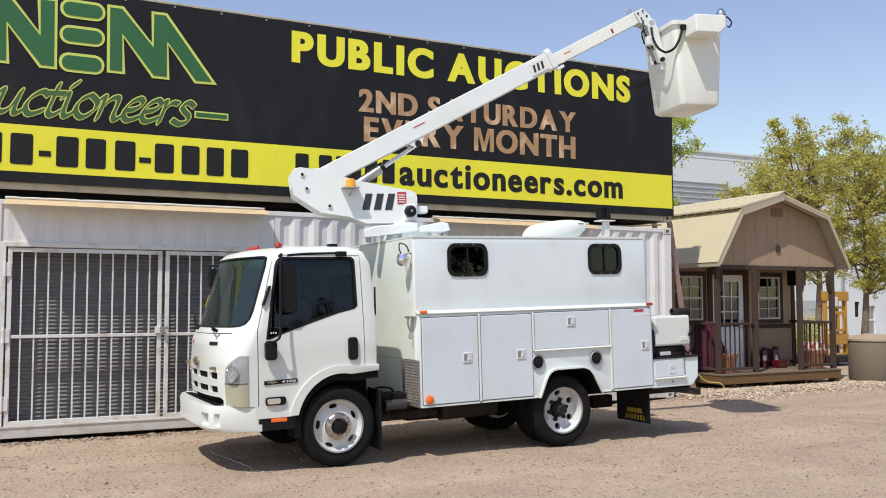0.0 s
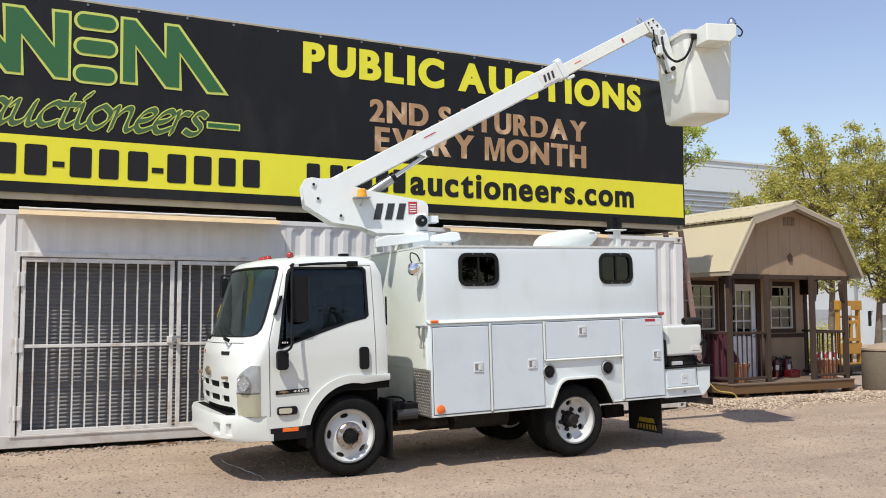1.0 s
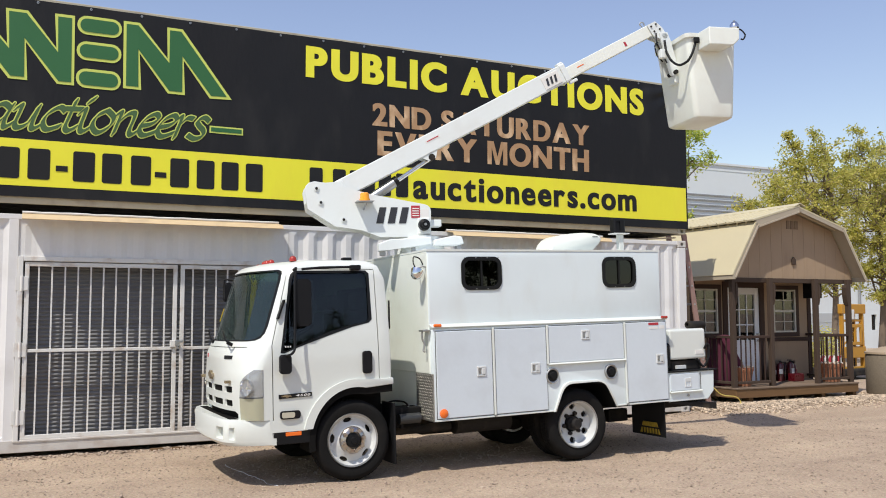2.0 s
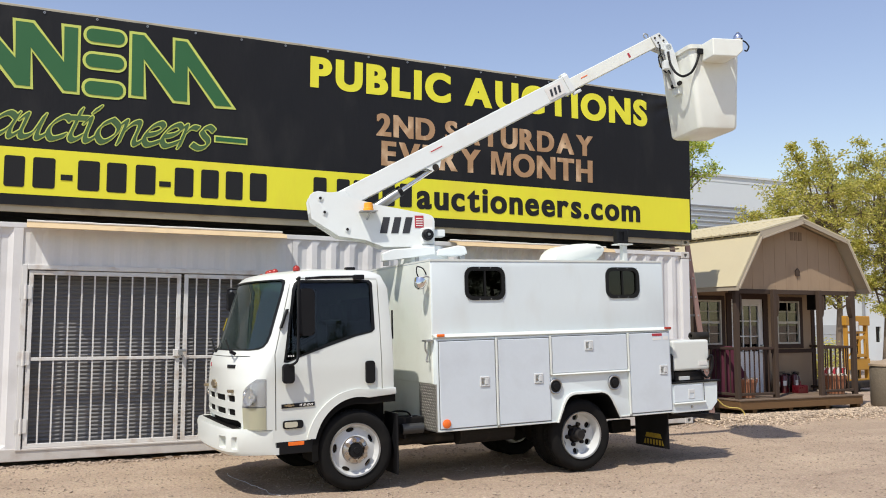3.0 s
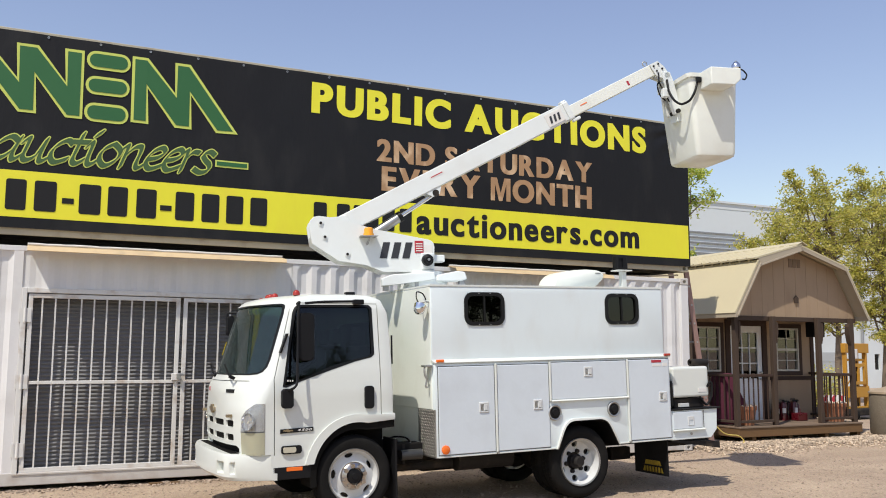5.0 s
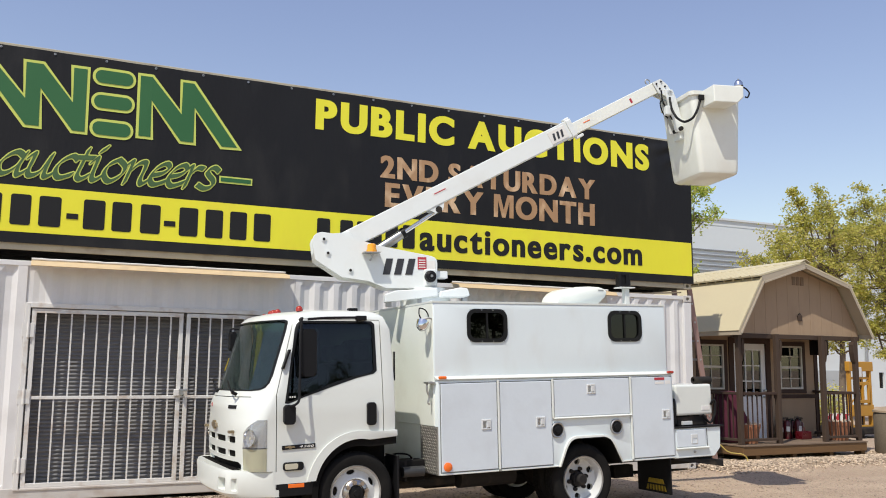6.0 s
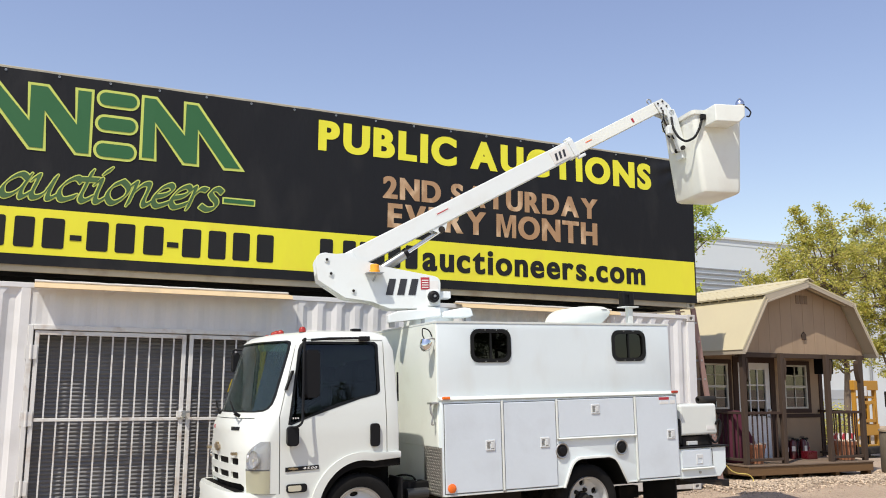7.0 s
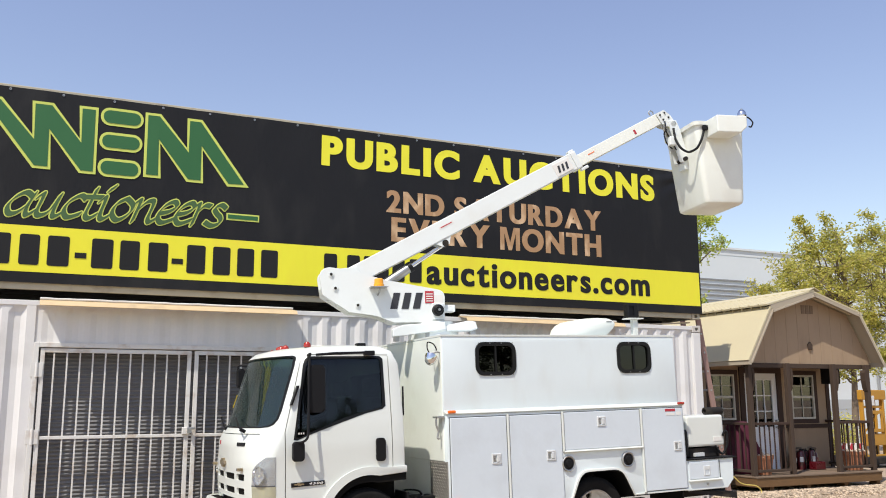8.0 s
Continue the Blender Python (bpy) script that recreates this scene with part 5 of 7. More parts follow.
# ---- rear deck
deck = B()
prism(deck, [(4.078, 0.50), (4.70, 0.50), (4.80, 0.60), (4.815, 0.855), (4.078, 0.855)], "y", 0.02, 0.42, 0.008)
rb = part("rear_bin", deck, BODYW, truck, "white rear step bin with slanted corner")
deck = B()
prism(deck, [(4.078, 0.50), (4.70, 0.50), (4.80, 0.60), (4.815, 0.855), (4.078, 0.855)], "y", WID - 0.42, WID - 0.02, 0.008)
part("rear_bin", deck, BODYW, truck, "white rear step bin with slanted corner")
part("bin_door", cbox(4.11, 4.56, 0.006, 0.022, 0.63, 0.835, 0.005), DOORP, rb)
part("bin_rail", prism(B(), [(-0.012, 0.607), (-0.012, 0.618), (0.02, 0.63), (0.02, 0.607)], "x", 4.10, 4.60, 0.002), WHITE, rb)
part("bin_seam", cbox(4.585, 4.592, 0.014, 0.022, 0.63, 0.84), SEAM, rb)
pl = part("bin_latch", carve(cbox(4.33, 4.43, 0.0, 0.018, 0.665, 0.78, 0.005), [cbox(4.345, 4.415, -0.1, 0.008, 0.675, 0.735)]), RIMW, rb)
part("bin_keyhole", rod(B(), (4.385, 0.008, 0.565), (4.385, 0.022, 0.565), 0.016, seg=10), STEEL, rb)
part("bin_top_edge", cbox(4.07, 4.85, 0.0, 0.44, 0.855, 0.872, 0.003), BLACKP, rb, "black rubber edge")
part("rear_floor", cbox(4.078, 4.80, 0.42, WID - 0.42, 0.60, 0.66), CHASSIS, truck, "dark rear deck floor")
comp = part("generator", cbox(4.20, 4.78, 0.10, 0.62, 1.00, 1.378, 0.03, 3), WHITE, truck, "white boxed machine on the rear deck")
part("rating_plate", cbox(4.60, 4.73, 0.094, 0.10, 1.06, 1.11), PAPER, comp)
part("machine_base", cbox(4.24, 4.72, 0.14, 0.58, 0.872, 0.985, 0.01), CHASSIS, comp, "dark machine frame")
part("machine_foot", cbox(4.30, 4.45, 0.105, 0.14, 0.885, 0.93, 0.004), RIMW, comp)
part("side_shroud", cbox(4.10, 4.22, 0.10, 0.60, 0.872, 1.22, 0.04), BLACKP, comp)
part("hose", tube(B(), [(4.74, 0.09, 1.12), (4.76, 0.06, 1.18), (4.79, 0.06, 1.14), (4.78, 0.07, 1.0), (4.72, 0.09, 0.90), (4.66, 0.10, 0.95), (4.62, 0.10, 1.0)], 0.015, 8), BLACKP, comp, "black cable loop")
part("rolled_hose", lathe(B(), [(0.028, 0.0), (0.045, 0.0), (0.045, 0.27), (0.028, 0.27)], (4.62, 0.25, 1.424), "x", 20, close=True), CHASSIS, comp, "black rolled rubber mat")
bmp = B()
box(bmp, 4.10, 4.86, 0.25, WID - 0.25, 0.40, 0.48, 0.01)
prism(bmp, [(4.10, 0.48), (4.86, 0.36), (4.86, 0.44), (4.10, 0.50)], "y", 0.05, 0.25)
part("rear_bumper", bmp, CHASSIS, truck, "black rear bumper bar")
# mud flap with worn yellow panel
fl = part("mud_flap", cbox(4.025, 4.04, 0.05, 0.69, 0.07, 0.53, 0.004), BLACKP, truck, "black rubber mud flap with a worn yellow panel")
flp = prism(B(), [(0.14, 0.10), (0.52, 0.10), (0.46, 0.24), (0.20, 0.24)], "x", 4.017, 4.025)
part("flap_panel", flp, FLAPY, fl, "worn yellow panel")
for k in range(6):
    part("flap_bar", cbox(4.013, 4.017, 0.17 + k * 0.056, 0.185 + k * 0.056, 0.10, 0.165), BLACKP, fl)
part("flap_band", cbox(4.012, 4.017, 0.14, 0.53, 0.165, 0.185), BLACKP, fl)
part("mud_flap", cbox(4.025, 4.04, WID - 0.66, WID - 0.03, 0.06, 0.54, 0.004), BLACKP, truck, "black rubber mud flap")
# chassis
for y in (0.60, WID - 0.66):
    part("frame_rail", cbox(-0.75, 4.6, y, y + 0.06, 0.42, 0.60, 0.006), CHASSIS, truck, "dusty steel frame rail")
part("cross_pipe", rod(B(), (0.35, 0.45, 0.40), (1.30, 0.45, 0.40), 0.05, seg=16), CHASSIS, truck)
part("exhaust_muffler", rod(B(), (1.35, 0.45, 0.42), (2.05, 0.45, 0.42), 0.115, seg=20), CHASSIS, truck, "brown dusty exhaust muffler")
part("fuel_tank", prism(B(), rounded(1.25, 2.15, 0.20, 0.52, 0.10), "y", WID - 0.75, WID - 0.30, 0.02), CHASSIS, truck, "dark fuel tank")
part("transmission", cbox(-0.5, 0.9, 0.8, 1.3, 0.30, 0.62, 0.06), UNDER, truck)
part("front_axle", rod(B(), (0, 0.2, 0.36), (0, WID - 0.2, 0.36), 0.06, seg=12), CHASSIS, truck)
part("spring_hanger", cbox(3.45, 3.74, 0.40, 0.50, 0.27, 0.42, 0.01), UNDER, truck, "black spring hanger")
part("rear_axle", rod(B(), (2.77, 0.2, 0.338), (2.77, WID - 0.2, 0.338), 0.08, seg=12), CHASSIS, truck)
part("differential", lathe(B(), [(0.0, -0.19), (0.12, -0.16), (0.19, -0.06), (0.19, 0.06), (0.12, 0.16), (0.0, 0.19)], (2.77, MID, 0.338), "y", 20), CHASSIS, truck, smooth=50)
bat = part("battery_box", cbox(0.52, 0.84, 0.20, 0.56, 0.46, 0.66, 0.02), UNDER, truck, "black battery box behind the cab")
part("battery_strap", cbox(0.60, 0.63, 0.192, 0.57, 0.452, 0.668, 0.004), CHASSIS, bat, "dusty strap")
part("battery_cover", cbox(0.515, 0.845, 0.195, 0.40, 0.60, 0.672, 0.012), RUBBER, bat, "grey-black battery cover")
part("battery_terminal", rod(B(), (0.72, 0.26, 0.66), (0.72, 0.26, 0.685), 0.012, seg=10), STEEL, bat)
part("battery_cable", tube(B(), [(0.72, 0.26, 0.68), (0.66, 0.24, 0.73), (0.56, 0.30, 0.74), (0.48, 0.42, 0.70)], 0.010, 8), UNDER, bat)
part("air_tank", rod(B(), (0.56, 0.15, 0.56), (0.80, 0.15, 0.56), 0.055, seg=18), LENSD, truck, "dull grey air tank")
part("air_intake", prism(B(), rounded(0.455, 0.60, 0.80, 1.62, 0.05), "y", 1.35, 1.62, 0.02), BLACKP, truck, "black air intake duct behind the cab")
part("cab_strip", cbox(0.437, 0.452, 0.06, 0.08, 1.52, 1.82, 0.003), BLACKP, cab)
for y0, y1 in ((WID - 0.5, WID - 0.30),):
    part("step_bracket", cbox(0.46, 0.90, y0, y1, 0.60, 0.63, 0.006), UNDER, truck)

# ---- turret, telescopic boom and bucket, swung a little to the near side
SWING = pose(1.25, 1.03, 0, 0, 0, -12)
ANG = radians(27.6)
turret_pts = [(-1.367, 3.13), (-1.35, 3.18), (-1.31, 3.215), (-1.25, 3.228), (-1.062, 3.205), (-0.588, 3.078), (0.045, 2.962), (0.085, 2.945), (0.112, 2.915), (0.117, 2.88), (0.111, 2.572), (-0.505, 2.572), (-0.704, 2.660), (-1.023, 2.699), (-1.336, 2.906)]
tur = prism(B(), turret_pts, "y", -0.17, 0.17, 0.005, 1)
slot = prism(B(), [(-1.6, 3.5), (-1.6, 3.02), (-1.28, 2.98), (-0.9, 2.76), (-0.45, 2.72), (-0.25, 2.85), (-0.25, 3.5)], "y", -0.135, 0.135)
under = prism(B(), [(-1.29, 2.90), (-1.10, 2.60), (-0.60, 2.50), (-0.56, 2.66), (-0.72, 2.72), (-1.02, 2.76)], "y", -0.145, 0.145)
turret = part("turret", carve(tur, [slot, under]), BOOMW, truck, "white turret casing of the aerial lift", smooth=30, m=SWING)
for u_, z_ in ((-1.232, 3.144), (-1.184, 2.981), (-0.924, 2.781)):
    bl = rod(B(), (u_, -0.192, z_), (u_, -0.165, z_), 0.017, seg=6)
    pv = part("pivot_bolt", bl, CHASSIS, turret, "grey pivot bolt")
    part("washer", rod(B(), (u_, -0.180, z_), (u_, -0.168, z_), 0.033, seg=18), BOOMW, turret)
# plain dark bars and a red label stand on the casing
for k in range(3):
    a = -0.545 + k * 0.135
    bm = B()
    prism(bm, [(a, 2.735), (a + 0.085, 2.735), (a + 0.125, 2.925), (a + 0.045, 2.925)], "y", -0.176, -0.168)
    part("name_bar", bm, DECAL, turret, "dark slanted bar")
part("safety_label", cbox(-0.123, -0.018, -0.175, -0.168, 2.80, 2.945), DECALR, turret, "red safety label")
for k in range(4):
    part("label_bar", cbox(-0.11, -0.03, -0.178, -0.175, 2.82 + k * 0.028, 2.832 + k * 0.028), PAPER, turret)
part("data_label", cbox(-0.01, 0.09, -0.175, -0.168, 2.80, 2.90), PAPER, turret)
part("turret_knob", lathe(B(), [(0.0, -0.12), (0.038, -0.12), (0.043, -0.10), (0.063, -0.09), (0.071, -0.055), (0.068, 0.0)], (0.02, -0.17, 2.712), "y", 24), BLACKP, turret, "black round control knob", smooth=40)
part("knob_centre", rod(B(), (0.02, -0.300, 2.712), (0.02, -0.285, 2.712), 0.016, seg=10), STEEL, turret)
part("knob_mount", cbox(-0.05, 0.10, -0.20, -0.165, 2.60, 2.80, 0.015), BOOMW, turret)
part("junction_box", cbox(0.115, 0.255, -0.12, 0.02, 2.70, 2.785, 0.01), BOOMW, turret)
part("beacon_bracket", prism(B(), [(-0.79, 2.985), (-0.58, 2.985), (-0.60, 2.975), (-0.77, 2.975)], "y", -0.33, -0.165), STEEL, turret, "grey beacon bracket")
part("beacon_brace", tube(B(), [(-0.69, -0.17, 2.90), (-0.68, -0.25, 2.94), (-0.66, -0.27, 2.985)], 0.012, 6), STEEL, turret)
part("beacon", lathe(B(), [(0.062, 0.0), (0.062, 0.03), (0.055, 0.035), (0.052, 0.09), (0.04, 0.10), (0.0, 0.102)], (-0.685, -0.25, 2.985), "z", 20), AMBER, turret, "amber rotating beacon", smooth=40)
# base below the casing
ped = B()
rod(ped, (0, 0, 2.36), (0, 0, 2.50), 0.30, seg=32)
rod(ped, (0, 0, 2.50), (0, 0, 2.585), 0.24, seg=32)
pedestal = part("pedestal", ped, BOOMW, truck, "white rotation pedestal", smooth=35, m=SWING)
beam = prism(B(), [(-0.54, 2.395), (-0.545, 2.49), (-0.42, 2.535), (0.08, 2.565), (0.09, 2.47), (-0.40, 2.415)], "y", -0.32, -0.20, 0.012)
part("support_beam", beam, BOOMW, pedestal)
part("support_arm", prism(B(), [(0.10, 2.455), (0.12, 2.53), (0.37, 2.578), (0.455, 2.565), (0.48, 2.48), (0.40, 2.455)], "y", -0.30, -0.16, 0.014), BOOMW, pedestal)
for u_ in (-0.49, -0.12, 0.42):
    part("support_leg", cbox(u_ - 0.03, u_ + 0.03, -0.28, -0.20, 2.35, 2.50, 0.004), STEEL, pedestal)
for u_ in (0.02, 0.07, 0.12):
    part("hose_fitting", rod(B(), (u_, -0.24, 2.40), (u_, -0.24, 2.48), 0.018, seg=8), STEEL, pedestal)
# boom, drawn along its own axis from the elbow pin
PIN = Vector((-1.215, 0.0, 3.160))
BOOM = SWING @ Matrix.Translation(PIN) @ Matrix.Rotation(-ANG, 4, "Y")
outerb = carve(prism(B(), rounded(-0.085, 0.085, -0.249, -0.025, 0.008, 2), "x", 0.10, 3.44), [cbox(0.2, 4, -0.07, 0.07, -0.23, -0.045)])
boom = part("outer_boom", outerb, BOOMW, truck, "white square-section outer boom", m=BOOM)
lug = prism(B(), [(-0.09, 0.03), (0.0, 0.06), (0.16, -0.02), (0.30, -0.05), (0.30, -0.22), (0.05, -0.23), (-0.06, -0.10)], "y", -0.11, 0.11, 0.01)
part("elbow_lug", lug, BOOMW, boom)
EXT = 4.94
innerb = prism(B(), rounded(-0.065, 0.065, -0.238, -0.085, 0.007, 2), "x", 2.2, EXT)
part("inner_boom", innerb, FIBRE, boom, "white fibreglass inner boom")
coll = B()
ring_prism(coll, rounded(-0.098, 0.098, -0.262, -0.018, 0.02, 3), rounded(-0.066, 0.066, -0.229, -0.074, 0.014, 3), "x", 3.43, 3.50)
collar = part("boom_collar", coll, BOOMW, boom, "white boom collar")
part("collar_clamp", cbox(3.44, 3.52, -0.05, 0.05, -0.022, 0.010, 0.012), BOOMW, collar)
part("collar_clamp", cbox(3.47, 3.58, -0.09, -0.03, -0.30, -0.262, 0.008), BOOMW, collar)
part("name_plate", cbox(3.13, 3.38, -0.092, -0.084, -0.225, -0.06, 0.002), PAPER, boom, "grey plate with three dark bars")
for k in range(3):
    part("plate_bar", prism(B(), [(3.17 + 0.06 * k, -0.19), (3.20 + 0.06 * k, -0.19), (3.22 + 0.06 * k, -0.10), (3.19 + 0.06 * k, -0.10)], "y", -0.096, -0.092), DECAL, boom)
for s0, s1, h0 in ((1.44, 1.60, -0.11), (3.66, 3.76, -0.15)):
    part("caution_label", cbox(s0, s1, -0.0885 if s0 < 3 else -0.068, -0.0855 if s0 < 3 else -0.0655, h0 - 0.006, h0 + 0.006), DECALR if s0 < 3 else ORANGE, boom, "small red caution label")
part("label_ground", cbox(1.42, 1.62, -0.0870, -0.0845, -0.128, -0.092), PAPER, boom, "pale label on the boom")
part("caution_label", cbox(4.40, 4.43, -0.068, -0.0655, -0.20, -0.14), DECALR, boom)
bk = B()
for y in (-0.075, 0.065):
    prism(bk, [(1.28, -0.24), (1.52, -0.24), (1.45, -0.33), (1.36, -0.33)], "y", y, y + 0.012)
part("cylinder_lug", bk, BOOMW, boom)
tipb = B()
for y in (-0.085, 0.07):
    prism(tipb, [(EXT - 0.13, -0.085), (EXT + 0.0, -0.088), (EXT + 0.05, -0.20), (EXT + 0.06, -0.34), (EXT + 0.01, -0.37), (EXT - 0.04, -0.33), (EXT - 0.12, -0.245)], "y", y, y + 0.015)
rod(tipb, (EXT + 0.02, -0.10, -0.315), (EXT + 0.02, 0.10, -0.315), 0.038, seg=20)
tip = part("boom_tip", tipb, BOOMW, boom, "white boom tip plates")
for s_, h_ in ((EXT - 0.09, -0.125), (EXT - 0.015, -0.125), (EXT - 0.08, -0.20), (EXT + 0.005, -0.205)):
    part("tip_bolt", rod(B(), (s_, -0.098, h_), (s_, -0.083, h_), 0.013, seg=6), CHASSIS, tip)
part("tip_shackle", tube(B(), [(EXT - 0.16, 0, -0.075), (EXT - 0.17, 0, -0.03), (EXT - 0.14, 0, -0.01), (EXT - 0.11, 0, -0.035), (EXT - 0.12, 0, -0.075)], 0.009, 6), STEEL, tip)
# lift cylinder between casing and boom
rod_end = Matrix.Translation(PIN) @ Matrix.Rotation(-ANG, 4, "Y") @ Vector((1.405, 0, -0.30))
base = Vector((-0.62, 0, 3.02))
dirc = (rod_end - base).normalized()
cyl = part("lift_cylinder", rod(B(), base - dirc * 0.15, base + dirc * 0.42, 0.058, seg=20), STEEL, truck, "grey hydraulic lift cylinder", smooth=40, m=SWING)
part("piston_rod", rod(B(), base + dirc * 0.40, rod_end, 0.026, seg=14), CHROME, cyl, smooth=40)
part("gland", rod(B(), base + dirc * 0.40, base + dirc * 0.45, 0.066, seg=20), BLACKP, cyl)
part("rod_eye", rod(B(), rod_end + Vector((0, -0.085, 0)), rod_end + Vector((0, 0.085, 0)), 0.04, seg=16), CHASSIS, cyl)
# bucket hangs level from the tip
TIP = Matrix.Translation(PIN) @ Matrix.Rotation(-ANG, 4, "Y") @ Vector((EXT + 0.02, 0, -0.315))
BK = SWING @ Matrix.Translation(TIP - Vector((3.32, 0, 5.31)))


def bucket_rings():
    """Outer and inner outlines, bottom to top, of the tapered tub."""
    out = []
    for z, u0, u1, v in ((4.175, 3.58, 4.06, 0.35), (4.195, 3.55, 4.09, 0.375), (4.23, 3.54, 4.10, 0.385), (4.75, 3.49, 4.13, 0.40), (5.19, 3.455, 4.155, 0.415), (5.20, 3.43, 4.18, 0.44), (5.25, 3.425, 4.185, 0.445)):
        out.append((z, rounded(u0, u1, -v, v, 0.07, 5)))
    return out


tub = B()
rg = [[tub.verts.new((x, y, z)) for x, y in r] for z, r in bucket_rings()]
for z, d in ((5.25, 0.05), (4.75, 0.035), (4.30, 0.035)):
    r = rounded(3.425 + d, 4.185 - d, -0.445 + d, 0.445 - d, 0.06, 5) if z > 5 else rounded(3.56 + 0.02, 4.10 - 0.02, -0.36, 0.36, 0.06, 5)
    rg.append([tub.verts.new((x, y, z)) for x, y in r])
for a, b in zip(rg, rg[1:]):
    for i in range(len(a)):
        j = (i + 1) % len(a)
        tub.faces.new((a[i], a[j], b[j], b[i]))
tub.faces.new(rg[0][::-1])
tub.faces.new(rg[-1])
bucket = part("bucket", tub, FIBRE, truck, "white fibreglass work bucket with tool apron", smooth=35, m=BK)
apron = prism(B(), [(3.60, 5.03), (3.93, 5.03), (4.02, 5.11), (4.025, 5.255), (3.60, 5.255)], "y", -0.70, -0.40, 0.012)
part("tool_apron", carve(apron, [cbox(3.63, 3.99, -0.675, -0.45, 5.07, 5.4)]), FIBRE, bucket, "white tool apron hung over the rim")
arm = B()
for v in (-0.10, 0.06):
    prism(arm, [(3.24, 5.36), (3.36, 5.36), (3.40, 5.25), (3.50, 4.86), (3.47, 4.79), (3.38, 4.79), (3.33, 4.95)], "y", v, v + 0.03, 0.006)
bracket = part("bucket_arm", arm, BOOMW, bucket, "white bucket bracket arms")
part("levelling_rod", rod(B(), (3.27, -0.02, 5.22), (3.46, -0.02, 4.80), 0.032, seg=12), STEEL, bracket)
part("bracket_plate", cbox(3.44, 3.51, -0.09, 0.09, 4.70, 4.87, 0.01), BOOMW, bracket)
part("bracket_pin", rod(B(), (3.44, -0.14, 4.83), (3.44, 0.12, 4.83), 0.028, seg=12), CHASSIS, bracket)
part("valve_box", cbox(3.22, 3.32, -0.16, -0.08, 5.00, 5.12, 0.01), BOOMW, bracket)
part("control_hose", tube(B(), [(3.30, -0.12, 5.24), (3.29, -0.17, 5.08), (3.31, -0.26, 4.93), (3.37, -0.34, 4.855), (3.45, -0.41, 4.89), (3.505, -0.44, 4.99), (3.545, -0.44, 5.10), (3.56, -0.44, 5.17)], 0.016, 8), BLACKP, bucket, "black control hose")
part("hose_clip", cbox(3.53, 3.60, -0.475, -0.43, 5.12, 5.19, 0.01), BLACKP, bucket)
for pts in ([(3.27, 0.02, 5.26), (3.20, -0.04, 5.18), (3.22, -0.06, 5.05), (3.30, -0.05, 4.98)], [(3.20, -0.09, 5.34), (3.19, -0.12, 5.2), (3.25, -0.12, 5.08), (3.33, -0.1, 4.95)]):
    part("hydraulic_line", tube(B(), pts, 0.010, 6), BLACKP, bracket)
lmp = lathe(B(), [(0.0, 0.06), (0.03, 0.055), (0.055, 0.02), (0.06, -0.02), (0.0, -0.01)], (4.07, -0.52, 5.335), "z", 20)
part("bucket_lamp", lmp, CHROME, bucket, "chrome work lamp on the bucket rim", smooth=50)
part("lamp_stem", rod(B(), (4.07, -0.52, 5.38), (4.07, -0.52, 5.41), 0.014, seg=8), STEEL, bucket)
part("lamp_cord", tube(B(), [(4.11, -0.52, 5.31), (4.16, -0.54, 5.28), (4.20, -0.55, 5.22), (4.17, -0.55, 5.16), (4.14, -0.54, 5.17)], 0.010, 6), BLACKP, bucket, "black lamp cord")

# ---- porch shed; its own axes: x along the porch front, y towards its back
SHED = pose(11.67, 12.236, 0.067, 0, 0, 0.742) @ Matrix.Scale(0.96, 4)
SIDING = material("tan_panel_siding", (0.345, 0.25, 0.165), rough=0.8, spec=0.2, vary=0.10, scale=2.5, fine=40, bump=0.004, stain=(0.22, 0.15, 0.10), stain_amount=0.35, stain_scale=2.0, stretch=(2, 2, 0.5))
TRIMB = material("dark_brown_trim", (0.055, 0.034, 0.026), rough=0.75, spec=0.2, vary=0.2, scale=5, bump=0.003)
LOUVRE = material("faded_brown_louvre", (0.20, 0.14, 0.095), rough=0.8, spec=0.2, vary=0.15)
POSTM = material("stained_timber_post", (0.064, 0.043, 0.031), rough=0.75, spec=0.25, vary=0.25, scale=7, fine=70, stretch=(4, 4, 0.6), bump=0.004)
DECKM = material("treated_deck_timber", (0.135, 0.072, 0.027), rough=0.75, vary=0.25, scale=5, fine=60, stretch=(0.5, 4, 4), bump=0.004, per_piece=0.15)
BOARD = material("worn_deck_boards", (0.16, 0.112, 0.075), rough=0.8, vary=0.25, scale=6, fine=60, stretch=(0.6, 4, 4), per_piece=0.18)
ROOFM = material("tan_metal_roofing", (0.53, 0.465, 0.30), rough=0.5, vary=0.06, scale=1.5, fine=20, stain=(0.5, 0.42, 0.28), stain_amount=0.3, stain_scale=1.2)
FASCIA = material("beige_fascia", (0.40, 0.34, 0.255), rough=0.6, vary=0.08)
# almond window vinyl, greyed to put the porch shade into the colour
SASH = material("greyed_almond_vinyl", (0.50, 0.48, 0.42), rough=0.5, vary=0.06)
DOORW = material("white_door_paint", (0.74, 0.75, 0.76), rough=0.45, vary=0.04)
TERRA = material("terracotta", (0.42, 0.17, 0.085), rough=0.8, vary=0.2, scale=9, stain=(0.5, 0.33, 0.24), stain_amount=0.4)
REDP = material("red_enamel", (0.08, 0.005, 0.009), rough=0.3, vary=0.08, coat=0.3)
MAROON = material("maroon_fabric", (0.085, 0.012, 0.03), rough=0.9, vary=0.25, scale=5)
AGG = material("pebbled_concrete", (0.17, 0.138, 0.098), rough=0.9, vary=0.45, scale=30, fine=90, bump=0.02)
LIDM = material("sandy_lid", (0.34, 0.26, 0.175), rough=0.8, vary=0.12)
